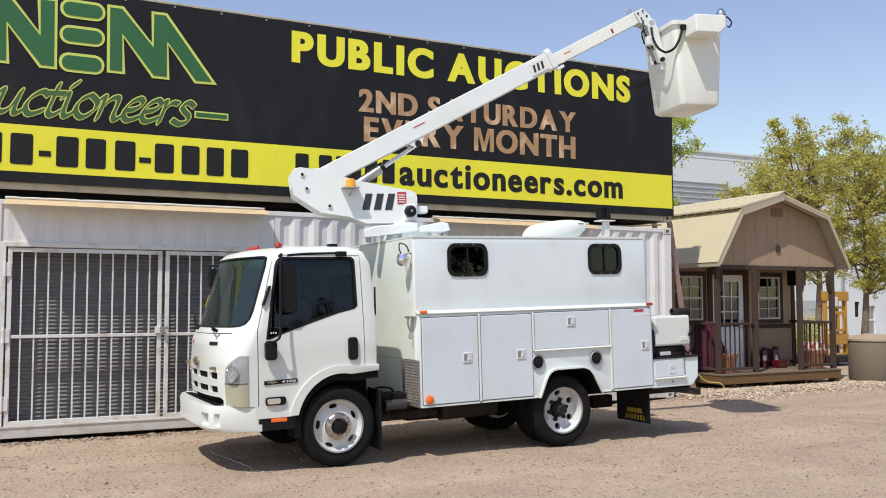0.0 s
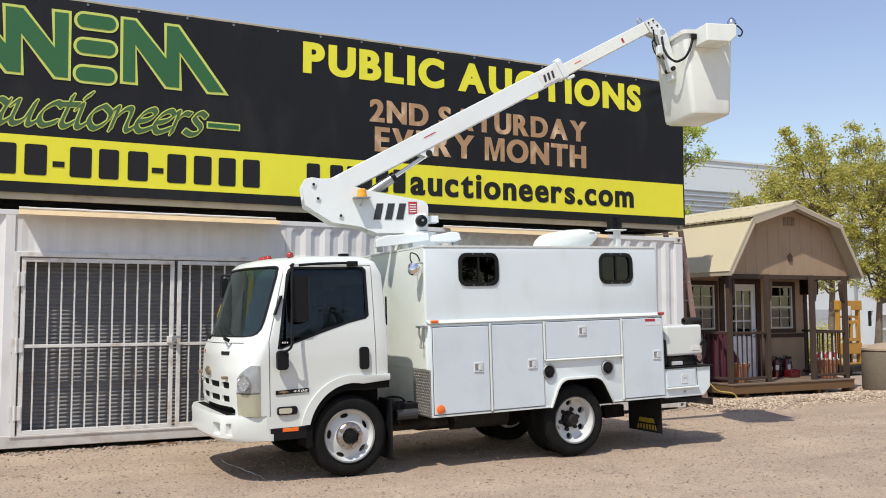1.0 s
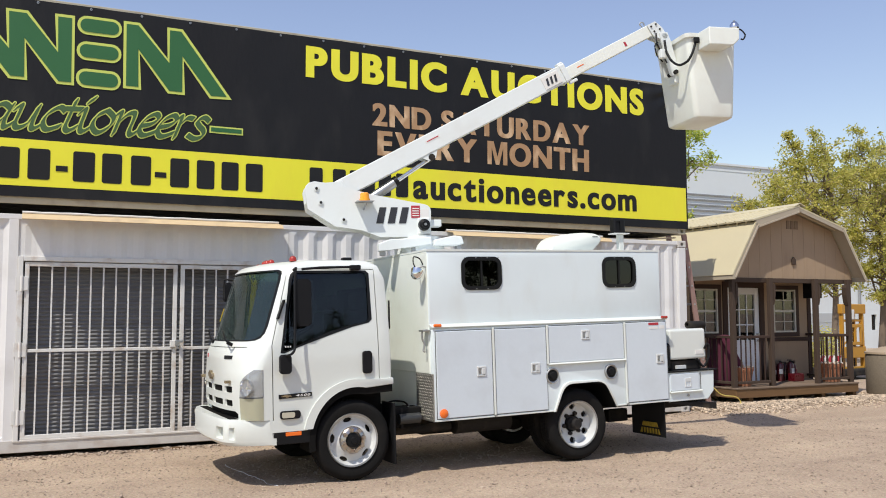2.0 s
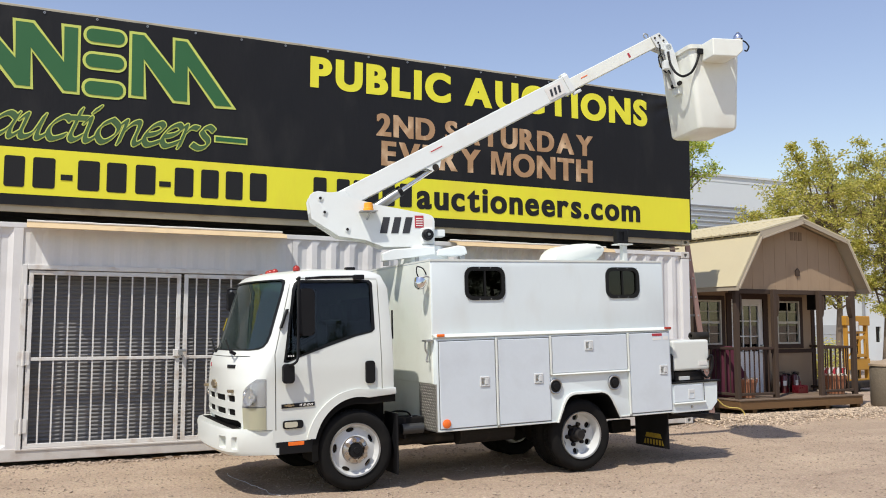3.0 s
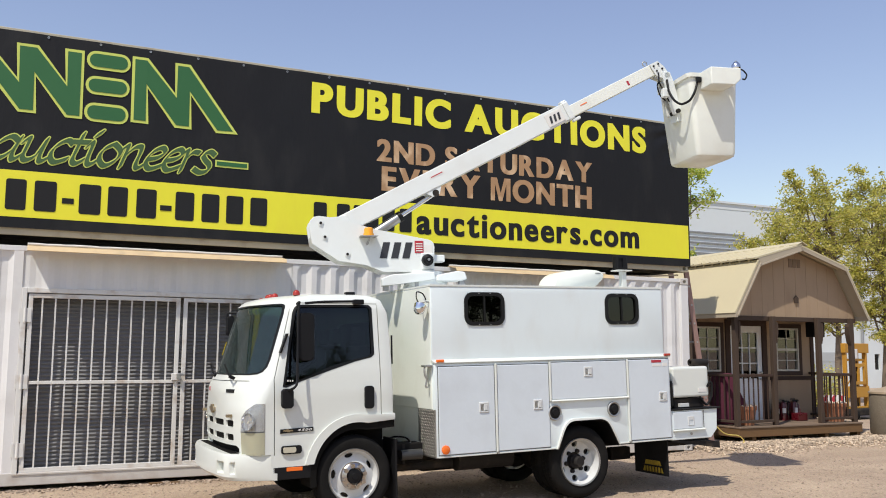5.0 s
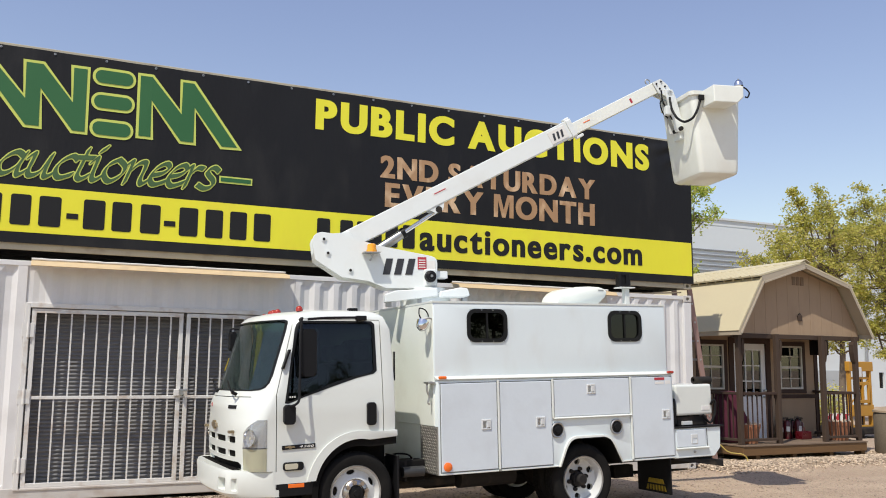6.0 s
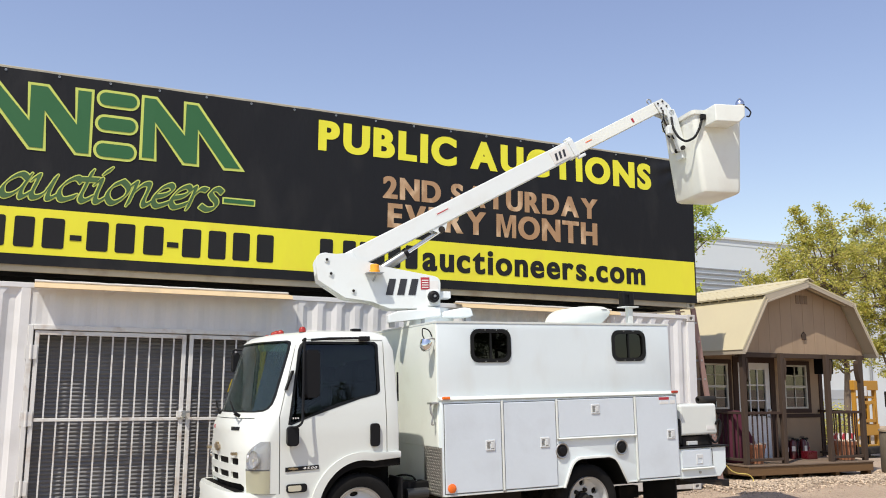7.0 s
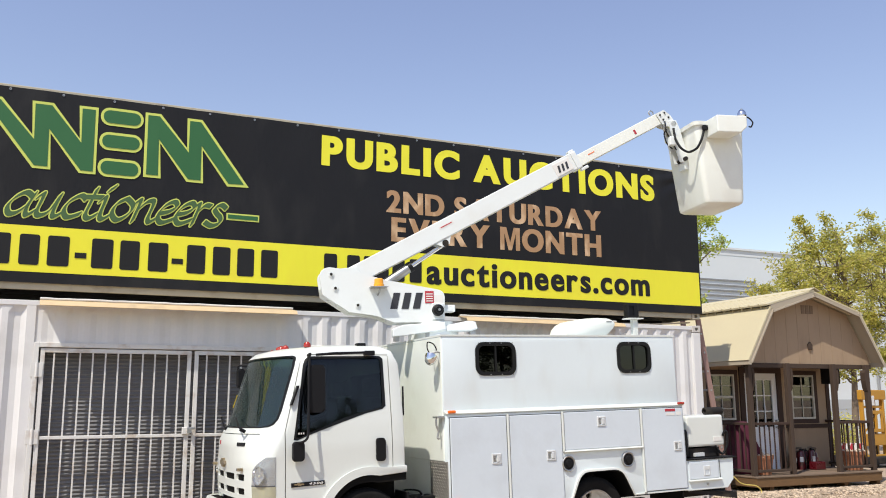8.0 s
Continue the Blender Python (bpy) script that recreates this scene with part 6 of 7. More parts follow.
ORNG = material("machine_yellow_paint", (0.47, 0.23, 0.02), rough=0.5, vary=0.10, scale=6, stain=(0.3, 0.14, 0.05), stain_amount=0.3, stain_scale=6)
LADDER = material("faded_red_fibreglass", (0.30, 0.185, 0.155), rough=0.65, vary=0.12)
HOSEM = material("yellow_cord", (0.62, 0.48, 0.12), rough=0.6, vary=0.1)
PEBBLE = material("pale_river_gravel", (0.46, 0.36, 0.26), rough=0.85, vary=0.15, scale=30, per_island=0.45)
STONES = material("yard_stones", (0.34, 0.265, 0.20), rough=0.9, vary=0.12, scale=30, per_island=0.36)
WALLW = material("white_tilt_wall", (0.65, 0.69, 0.70), rough=0.7, vary=0.05, scale=0.4, fine=5, stain=(0.55, 0.54, 0.52), stain_amount=0.4, stain_scale=0.3)
GREYD = material("pale_grey_panel_paint", (0.42, 0.44, 0.45), rough=0.6, vary=0.08, scale=0.6)
WALLG = material("grey_joint", (0.25, 0.26, 0.27), rough=0.8, vary=0.1)
BARK = material("grey_bark", (0.16, 0.12, 0.085), rough=0.9, vary=0.3, scale=8, fine=50, stretch=(3, 3, 0.6), bump=0.02)
CREAM = material("cream_flowers", (0.70, 0.58, 0.45), rough=0.8, vary=0.2, per_island=0.2)

shed = thing("porch_shed", SHED, "tan barn-roofed portable cabin with a timber porch", "shed")
RZ = [(-0.075, 2.40), (0.565, 3.435), (1.74, 3.80), (2.985, 3.435), (3.60, 2.40)]
WY = 1.25      # wall behind the porch
DEEP = 6.4


def roof_slab(p, q, name, ribs, out=0.0):
    """One slope of the roof, a ribbed metal sheet running front to back."""
    (xa, za), (xb, zb) = p, q
    d = Vector((xb - xa, 0, zb - za)).normalized()
    n = Vector((-d.z, 0, d.x))
    bm = B()
    a, b = Vector((xa, 0, za)) - d * out, Vector((xb, 0, zb))
    y = -0.06
    prof = []
    while y < DEEP:
        for dy, h in ((0.0, 0.0), (0.20, 0.0), (0.212, 0.018), (0.238, 0.018), (0.25, 0.0)) if ribs else ((0.0, 0.0), (0.25, 0.0)):
            if y + dy <= DEEP:
                prof.append((y + dy, h))
        y += 0.25
    lo = [bm.verts.new(a + n * (0.03 + h) + Vector((0, yy, 0))) for yy, h in prof]
    hi = [bm.verts.new(b + n * (0.03 + h) + Vector((0, yy, 0))) for yy, h in prof]
    lo2 = [bm.verts.new(a + Vector((0, yy, 0))) for yy, h in prof]
    hi2 = [bm.verts.new(b + Vector((0, yy, 0))) for yy, h in prof]
    for i in range(len(prof) - 1):
        bm.faces.new((lo[i], lo[i + 1], hi[i + 1], hi[i]))
        bm.faces.new((lo2[i], hi2[i], hi2[i + 1], lo2[i + 1]))
        bm.faces.new((lo[i], lo2[i], lo2[i + 1], lo[i + 1]))
        bm.faces.new((hi[i], hi[i + 1], hi2[i + 1], hi2[i]))
    bm.faces.new((lo[0], hi[0], hi2[0], lo2[0]))
    bm.faces.new((lo[-1], lo2[-1], hi2[-1], hi[-1]))
    return part(name, bm, ROOFM, shed, "tan ribbed metal roof slope")


roof_slab(RZ[0], RZ[1], "roof_slope", False)
roof_slab((RZ[1][0], RZ[1][1] + 0.055), (RZ[2][0], RZ[2][1] + 0.005), "roof_slope", True, 0.10)
k = 0
while 0.16 + k * 0.25 < DEEP:
    part("closure_block", cbox(RZ[1][0] - 0.05, RZ[1][0] + 0.10, 0.145 + k * 0.25, 0.185 + k * 0.25, RZ[1][1] - 0.03, RZ[1][1] + 0.055), ROOFM, shed)
    k += 1
roof_slab(RZ[3], RZ[2], "roof_slope", True, 0.06)
roof_slab(RZ[4], RZ[3], "roof_slope", False)
part("ridge_cap", prism(B(), [(1.60, 3.80), (1.74, 3.862), (1.88, 3.80), (1.88, 3.815), (1.74, 3.878), (1.60, 3.815)], "y", -0.07, DEEP), ROOFM, shed)
for p, q in zip(RZ, RZ[1:]):
    (xa, za), (xb, zb) = p, q
    d = Vector((xb - xa, zb - za)).normalized()
    n = Vector((d.y, -d.x))
    lift = 0.06 if 0.3 < xa < 1 else 0.0
    w_ = 0.07 if abs(zb - za) > 0.6 else 0.095
    pts = [(xa - n.x * lift, za - n.y * lift), (xb, zb), (xb + n.x * w_, zb + n.y * w_), (xa + n.x * w_, za + n.y * w_)]
    part("rake_board", prism(B(), pts, "y", -0.055, -0.02), FASCIA, shed, "beige rake board")
    pts2 = [(xa + n.x * (w_ - 0.02), za + n.y * (w_ - 0.02)), (xb + n.x * (w_ - 0.02), zb + n.y * (w_ - 0.02)), (xb + n.x * (w_ + 0.01), zb + n.y * (w_ + 0.01)), (xa + n.x * (w_ + 0.01), za + n.y * (w_ + 0.01))]
    part("rake_trim", prism(B(), pts2, "y", -0.07, -0.05), FASCIA, shed)
    part("rake_soffit", prism(B(), [(xa, za - 0.01), (xb, zb - 0.01), (xb + n.x * 0.03, zb + n.y * 0.03 - 0.01), (xa + n.x * 0.03, za + n.y * 0.03 - 0.01)], "y", -0.02, 0.234), FASCIA, shed)
# gable face in grooved panels
gy0, gy1 = 0.235, 0.28
gable_pts = [(0.05, 2.38), (0.09, 2.52), (0.62, 3.39), (1.74, 3.74), (2.93, 3.39), (3.47, 2.52), (3.50, 2.38)]
grooves = [cbox(x - 0.004, x + 0.004, gy0 - 0.05, gy0 + 0.004, 2.3, 3.9) for x in (0.30, 0.61, 0.91, 1.22, 1.52, 1.83, 2.13, 2.44, 2.74, 3.05, 3.30)]
part("gable_panel", carve(prism(B(), gable_pts, "y", gy0, gy1), grooves), SIDING, shed, "tan grooved gable siding")
part("porch_header", cbox(0.03, 3.50, 0.215, 0.29, 2.29, 2.378, 0.006), POSTM, shed)
part("porch_ceiling", cbox(0.05, 3.48, 0.29, WY, 2.375, 2.40), SIDING, shed)
for k in range(3):
    part("gable_vent", cbox(1.66 + k * 0.115, 1.75 + k * 0.115, gy0 - 0.012, gy0 + 0.004, 3.38, 3.55, 0.004), LOUVRE, shed, "small brown louvre")
lan = prism(B(), [(1.77, 2.66), (1.87, 2.66), (1.88, 2.76), (1.82, 2.82), (1.76, 2.76)], "y", gy0 - 0.03, gy0, 0.006)
part("house_lantern", lan, POSTM, shed, "small house-shaped lantern")
part("eave_board", cbox(-0.085, -0.02, -0.06, DEEP, 2.33, 2.42, 0.004), FASCIA, shed)
part("eave_board", cbox(3.545, 3.61, -0.06, DEEP, 2.33, 2.42, 0.004), FASCIA, shed)
# walls of the cabin
WINS = [(0.10, 0.74, 1.28, 2.19), (2.30, 2.955, 1.28, 2.19)]
DR = (0.98, 1.93, 0.25, 2.25)
holes = [cbox(a, b, WY - 0.1, WY + 0.2, c, d) for a, b, c, d in WINS + [DR]]
front = cbox(0.05, 3.40, WY, WY + 0.09, 0.22, 2.42)
part("front_wall", carve(front, holes), SIDING, shed, "tan siding wall behind the porch")
for x in (0.05, 3.31):
    part("side_wall", cbox(x, x + 0.09, WY + 0.09, DEEP - 0.1, 0.22, 2.42), SIDING, shed)
part("back_wall", cbox(0.05, 3.40, DEEP - 0.1, DEEP - 0.02, 0.22, 2.42), SIDING, shed)
part("cabin_floor", cbox(0.05, 3.40, WY, DEEP - 0.02, 0.12, 0.22), CABIN, shed)
part("cabin_ceiling", cbox(0.05, 3.40, WY, DEEP - 0.02, 2.40, 2.44), CABIN, shed)
for a, b, c, d in WINS:
    wn = part("window", ring_prism(B(), [(a, c), (b, c), (b, d), (a, d)], [(a + 0.035, c + 0.035), (b - 0.035, c + 0.035), (b - 0.035, d - 0.035), (a + 0.035, d - 0.035)], "y", WY - 0.02, WY + 0.06), SASH, shed, "gridded sash window, almond greyed for the porch shade")
    m_ = (c + d) / 2
    part("meeting_rail", cbox(a + 0.04, b - 0.04, WY - 0.012, WY + 0.04, m_ - 0.025, m_ + 0.025), SASH, wn)
    for k in (1,):
        x = a + 0.045 + (b - a - 0.09) * k / 2
        if k:
            part("muntin", cbox(x - 0.008, x + 0.008, WY + 0.002, WY + 0.018, c + 0.04, d - 0.04), SASH, wn)
    for z in ((c + m_) / 2, (m_ + d) / 2):
        part("muntin", cbox(a + 0.04, b - 0.04, WY + 0.002, WY + 0.018, z - 0.008, z + 0.008), SASH, wn)
    part("pane", cbox(a + 0.03, b - 0.03, WY + 0.022, WY + 0.026, c + 0.03, d - 0.03), GLASSW, wn)
    part("window_trim", ring_prism(B(), [(a - 0.09, c - 0.09), (b + 0.09, c - 0.09), (b + 0.09, d + 0.09), (a - 0.09, d + 0.09)], [(a - 0.002, c - 0.002), (b + 0.002, c - 0.002), (b + 0.002, d + 0.002), (a - 0.002, d + 0.002)], "y", WY - 0.022, WY - 0.001), TRIMB, wn, "dark brown window casing")
a, b, c, d = DR
lite = (a + 0.16, b - 0.16, 1.13, 2.08)
dl = cbox(a + 0.03, b - 0.03, WY + 0.01, WY + 0.05, c + 0.01, d - 0.03)
door = part("door", carve(dl, [cbox(lite[0], lite[1], WY - 0.1, WY + 0.2, lite[2], lite[3])]), DOORW, shed, "white half-glazed entrance door, closed")
part("pane", cbox(lite[0], lite[1], WY + 0.028, WY + 0.032, lite[2], lite[3]), GLASSW, door)
for k in (1, 2):
    x = lite[0] + (lite[1] - lite[0]) * k / 3
    part("muntin", cbox(x - 0.011, x + 0.011, WY + 0.006, WY + 0.027, lite[2], lite[3]), DOORW, door)
    z = lite[2] + (lite[3] - lite[2]) * k / 3
    part("muntin", cbox(lite[0], lite[1], WY + 0.007, WY + 0.027, z - 0.011, z + 0.011), DOORW, door)
part("lite_frame", ring_prism(B(), [(lite[0] - 0.03, lite[2] - 0.03), (lite[1] + 0.03, lite[2] - 0.03), (lite[1] + 0.03, lite[3] + 0.03), (lite[0] - 0.03, lite[3] + 0.03)], [(lite[0], lite[2]), (lite[1], lite[2]), (lite[1], lite[3]), (lite[0], lite[3])], "y", WY - 0.003, WY + 0.01), DOORW, door)
for z in (1.12, 1.25):
    part("door_knob", lathe(B(), [(0.0, -0.06), (0.028, -0.05), (0.03, -0.03), (0.012, -0.015), (0.02, 0.01)], (b - 0.10, WY, z), "y", 14), STEEL, door, smooth=50)
part("door_casing", ring_prism(B(), [(a - 0.10, c - 0.02), (b + 0.10, c - 0.02), (b + 0.10, d + 0.10), (a - 0.10, d + 0.10)], [(a + 0.03, c + 0.005), (b - 0.03, c + 0.005), (b - 0.03, d - 0.03), (a + 0.03, d - 0.03)], "y", WY - 0.024, WY + 0.008), TRIMB, door, "dark brown door casing")
for x in (0.05, 3.32):
    part("corner_board", cbox(x - 0.01, x + 0.09, WY - 0.02, WY + 0.0, 0.22, 2.40), TRIMB, shed)
part("belt_board", cbox(2.10, 3.33, WY - 0.02, WY, 1.09, 1.17), TRIMB, shed)
# porch posts, rails, deck
PX = (0.09, 1.075, 2.32, 3.27)
for x in PX:
    part("porch_post", cbox(x - 0.046, x + 0.046, 0.11, 0.20, 0.26, 2.378, 0.006), POSTM, shed, "brown stained porch post")
    br = prism(B(), [(0.0, 0.0), (0.0, 0.42), (0.06, 0.42), (0.11, 0.36), (0.10, 0.2), (0.04, 0.06)], "y", 0.10, 0.21)
    for v in br.verts:
        v.co.x = x - 0.06 - v.co.x * 0.45 if x > 3 else x + 0.05 + v.co.x * 0.45
        v.co.z += 1.85
    part("post_bracket", br, POSTM, shed)


def railing(x0, x1, y0, y1):
    n = max(2, round(math.hypot(x1 - x0, y1 - y0) / 0.125))
    if abs(x1 - x0) > abs(y1 - y0):
        part("hand_rail", cbox(x0, x1, y0 - 0.035, y0 + 0.035, 1.205, 1.255, 0.006), TRIMB, shed, "dark brown porch rail")
        part("foot_rail", cbox(x0, x1, y0 - 0.03, y0 + 0.03, 0.335, 0.385, 0.006), POSTM, shed)
    else:
        part("hand_rail", cbox(x0 - 0.035, x0 + 0.035, y0, y1, 1.205, 1.255, 0.006), TRIMB, shed, "dark brown porch rail")
        part("foot_rail", cbox(x0 - 0.03, x0 + 0.03, y0, y1, 0.335, 0.385, 0.006), POSTM, shed)
    bal = mesh_of("baluster", cbox(-0.010, 0.010, -0.010, 0.010, 0.385, 1.205), TRIMB)
    for k in range(1, n):
        part("baluster", bal, None, shed, m=pose(x0 + (x1 - x0) * k / n, y0 + (y1 - y0) * k / n, 0))


railing(PX[0] + 0.065, PX[1] - 0.065, 0.155, 0.155)
railing(PX[2] + 0.065, PX[3] - 0.065, 0.155, 0.155)
railing(PX[0], PX[0], 0.22, WY)
railing(PX[3], PX[3], 0.22, WY)
part("deck_rim", cbox(-0.02, 3.30, 0.0, 0.04, 0.085, 0.245, 0.006), DECKM, shed, "new pine deck rim board")
part("deck_rim", cbox(-0.02, 0.02, 0.04, WY, 0.085, 0.245, 0.006), DECKM, shed)
part("deck_rim", cbox(3.26, 3.30, 0.04, WY, 0.085, 0.245, 0.006), DECKM, shed)
k = 0
y = -0.015
plank = mesh_of("deck_board", cbox(-0.03, 3.31, 0.0, 0.133, 0.247, 0.275, 0.004, 1), BOARD)
while y < WY:
    part("deck_board", plank, None, shed, m=pose(0, y, 0))
    y += 0.1395
for x in (0.35, 1.3, 2.3, 3.2):
    for yy in (0.06, 0.9):
        part("deck_block", cbox(x, x + 0.10, yy, yy + 0.18, -0.03, 0.085), DECKM, shed)
for x in (0.3, 1.7, 3.0):
    part("skid", cbox(x, x + 0.12, WY, DEEP - 0.1, -0.03, 0.12), POSTM, shed)


# things on the porch
def on_shed(x, y, z=0.0, rz=0.0):
    return SHED @ pose(x, y, z, 0, 0, rz)


def flower_pot(x, y, r, h, label):
    f = thing("flower_pot", on_shed(x, y, 0.275), label, "flower pot", "porch flower pots")
    part("pot", lathe(B(), [(0.0, 0.0), (r * 0.74, 0.0), (r * 0.93, h * 0.8), (r, h * 0.8), (r * 1.03, h), (r * 0.93, h), (r * 0.88, h * 0.86), (0.0, h * 0.84)], (0, 0, 0), "z", 28), TERRA, f, smooth=35)
    rnd = random.Random(int(x * 100))
    fl = B()
    for k in range(46):
        a, rr = rnd.uniform(0, math.tau), r * math.sqrt(rnd.uniform(0.05, 1))
        bmesh.ops.create_icosphere(fl, subdivisions=1, radius=rnd.uniform(0.016, 0.03), matrix=pose(rr * math.cos(a), rr * math.sin(a), h + rnd.uniform(-0.03, 0.02)))
    tagged(part("pale_blooms", fl, CREAM, f), kind="stuff")


flower_pot(0.56, 0.42, 0.21, 0.36, "terracotta pot with dry pale flowers beside the rail")
flower_pot(3.02, 0.42, 0.225, 0.37, "large terracotta pot with pale flowers on the porch")


def extinguisher(x, y, h, tag, rz):
    e = thing("fire_extinguisher", on_shed(x, y, 0.275, rz), "red fire extinguisher standing on the porch", "extinguisher", "extinguishers on the porch")
    r = 0.068
    part("cylinder", lathe(B(), [(0.0, 0.0), (r, 0.0), (r, h * 0.74), (r * 0.8, h * 0.82), (r * 0.3, h * 0.87), (0.0, h * 0.88)], (0, 0, 0), "z", 20), REDP, e, smooth=35)
    v = B()
    box(v, -0.02, 0.02, -0.02, 0.02, h * 0.86, h * 0.93, 0.004)
    box(v, -0.09, 0.03, -0.012, 0.012, h * 0.93, h * 0.955, 0.004)
    box(v, -0.08, 0.03, -0.012, 0.012, h * 0.98, h * 1.0, 0.004)
    part("valve", v, BLACKP, e)
    part("hose", tube(B(), [(0.03, 0, h * 0.9), (0.09, 0, h * 0.85), (0.095, 0, h * 0.5), (0.085, 0, h * 0.25)], 0.011, 6), BLACKP, e)
    part("label_patch", prism(B(), rounded(-0.035, 0.035, h * 0.35, h * 0.58, 0.008), "y", -r - 0.003, -r + 0.01), tag, e)


for x, y, h, tg, a in ((1.98, 1.02, 0.40, PAPER, 10), (2.13, 0.95, 0.44, PAPER, -30), (2.27, 1.04, 0.40, YELLOWM, 40), (2.42, 0.94, 0.45, PAPER, 0), (2.56, 1.00, 0.40, DECALR, 70), (2.20, 1.15, 0.38, PAPER, -60), (2.48, 1.14, 0.40, YELLOWM, 20), (2.66, 1.12, 0.42, PAPER, 100)):
    extinguisher(x, y, h, tg, a)
crate = thing("storage_tote", on_shed(2.40, 0.78, 0.275), "red plastic tote among the extinguishers", "tote")
part("tub", carve(cbox(-0.14, 0.14, -0.09, 0.09, 0, 0.16, 0.015), [cbox(-0.12, 0.12, -0.075, 0.075, 0.02, 0.3)]), REDP, crate)
spk = thing("loudspeaker", on_shed(2.98, 0.80, 2.0), "black loudspeaker hung under the porch ceiling", "loudspeaker")
part("cabinet", cbox(-0.15, 0.15, -0.12, 0.12, 0.0, 0.34, 0.012), BLACKP, spk)
part("grille_cloth", cbox(-0.13, 0.13, -0.128, -0.12, 0.02, 0.32, 0.004), CHASSIS, spk)
part("hanger", cbox(-0.02, 0.02, -0.02, 0.02, 0.34, 0.38), STEEL, spk)
ch = thing("covered_chair", on_shed(0.42, 0.72, 0.275), "porch chair under a maroon cloth cover", "chair")
cv = B()
prism(cv, [(-0.28, 0.0), (0.28, 0.0), (0.26, 0.45), (0.24, 0.95), (-0.02, 1.0), (-0.10, 0.55), (-0.27, 0.50)], "y", -0.26, 0.26, 0.05, 3)
bmesh.ops.subdivide_edges(cv, edges=cv.edges[:], cuts=3, use_grid_fill=True)
for v in cv.verts:
    v.co += 0.02 * Vector((noise.noise(v.co * 6), noise.noise(v.co * 6 + Vector((5, 0, 0))), 0))
part("cover", cv, MAROON, ch, smooth=60)
ch.matrix_basis = on_shed(0.42, 0.74, 0.275, 160)

# ---- ladder leaning on the end of the container
lad = thing("ladder", None, "faded red fibreglass extension ladder leaning on the container end", "ladder")
A0, A1 = Vector((10.80, 11.98, 0.055)), Vector((10.315, 11.98, 3.06))
for dy in (0.0, 0.40):
    off = Vector((0, dy, 0))
    d = (A1 - A0).normalized()
    s = Vector((d.z, 0, -d.x))
    bm = B()
    vs = []
    for p in (A0, A1):
        for a, b in ((-0.048, 0), (0.048, 0), (0.048, 0.03), (-0.048, 0.03)):
            vs.append(bm.verts.new(p + off + s * a + Vector((0, b, 0))))
    for i in range(4):
        bm.faces.new((vs[i], vs[(i + 1) % 4], vs[4 + (i + 1) % 4], vs[4 + i]))
    bm.faces.new(vs[:4])
    bm.faces.new(vs[4:])
    part("side_rail", bm, LADDER, lad)
for k in range(9):
    p = A0 + (A1 - A0) * (k + 0.6) / 9.4
    part("rung", rod(B(), p + Vector((0, -0.006, 0)), p + Vector((0, 0.436, 0)), 0.018, seg=10), STEEL, lad)

# ---- strand for sunlight spots, litter bin, cord, machine
# thin pale strand laid where a broken line of sunlight falls on the gravel
string = thing("string", None, "off-white strand in place of sunlight spots on the gravel under the truck", "string")
line = [(2.11, 10.26), (2.10, 10.08), (2.15, 9.77), (2.18, 9.54), (2.21, 9.26), (2.25, 9.07), (2.25, 8.90), (2.29, 8.82), (2.34, 8.75)]
wavy = []
for (xa, ya), (xb, yb) in zip(line, line[1:]):
    for k in range(6):
        x, y = xa + (xb - xa) * k / 6, ya + (yb - ya) * k / 6
        x += 0.02 * noise.noise(Vector((x * 9, y * 9, 0)))
        wavy.append((x, y, ground_height(x, y) + 0.004 + 0.008 * noise.noise(Vector((x * 7, y * 7, 3)))))
part("strand", tube(B(), wavy, 0.0036, 6), RIMW, string)
bin_ = thing("litter_bin", pose(15.70, 12.24, 0.067) @ Matrix.Scale(0.96, 4), "round pebbled-concrete litter bin with a sandy lid", "bin")
part("bin_body", lathe(B(), [(0.0, 0.0), (0.44, 0.0), (0.46, 0.04), (0.46, 0.80), (0.44, 0.84), (0.40, 0.84), (0.40, 0.1), (0.0, 0.1)], (0, 0, 0), "z", 48), AGG, bin_, smooth=35)
part("lid", lathe(B(), [(0.0, 0.99), (0.14, 0.98), (0.34, 0.91), (0.47, 0.875), (0.475, 0.835), (0.40, 0.835)], (0, 0, 0), "z", 48), LIDM, bin_, "sandy moulded lid", smooth=35)
cord = thing("extension_cord", pose(0, 0, 0.067) @ Matrix.Scale(0.96, 4), "yellow extension cord lying beside the deck", "cord")
part("cable", tube(B(), [(11.30, 12.58, 0.42), (11.44, 12.56, 0.31), (11.54, 12.55, 0.225), (11.66, 12.55, 0.18), (11.78, 12.55, 0.165), (11.89, 12.55, 0.154), (11.97, 12.55, 0.125), (12.02, 12.55, 0.085), (12.04, 12.54, 0.045), (12.01, 12.52, 0.018), (11.92, 12.46, 0.012), (11.78, 12.42, 0.012)], 0.011, 8), HOSEM, cord, smooth=60)

lift = thing("mast_lift", pose(18.75, 15.6, 0.05, 0, 0, 8), "ochre-yellow mast lift machine parked behind the porch", "lift")
for x in (-0.46, 0.40):
    part("mast", cbox(x, x + 0.07, 0, 0.10, 0.12, 1.86, 0.01), ORNG, lift)
    part("inner_mast", cbox(x * 0.62, x * 0.62 + 0.045, 0.12, 0.19, 0.30, 1.70, 0.008), ORNG, lift)
part("head_beam", cbox(-0.50, 0.53, -0.02, 0.10, 1.62, 1.86, 0.015), ORNG, lift)
part("middle_beam", cbox(-0.46, 0.47, -0.03, 0.10, 0.52, 0.80, 0.015), ORNG, lift)
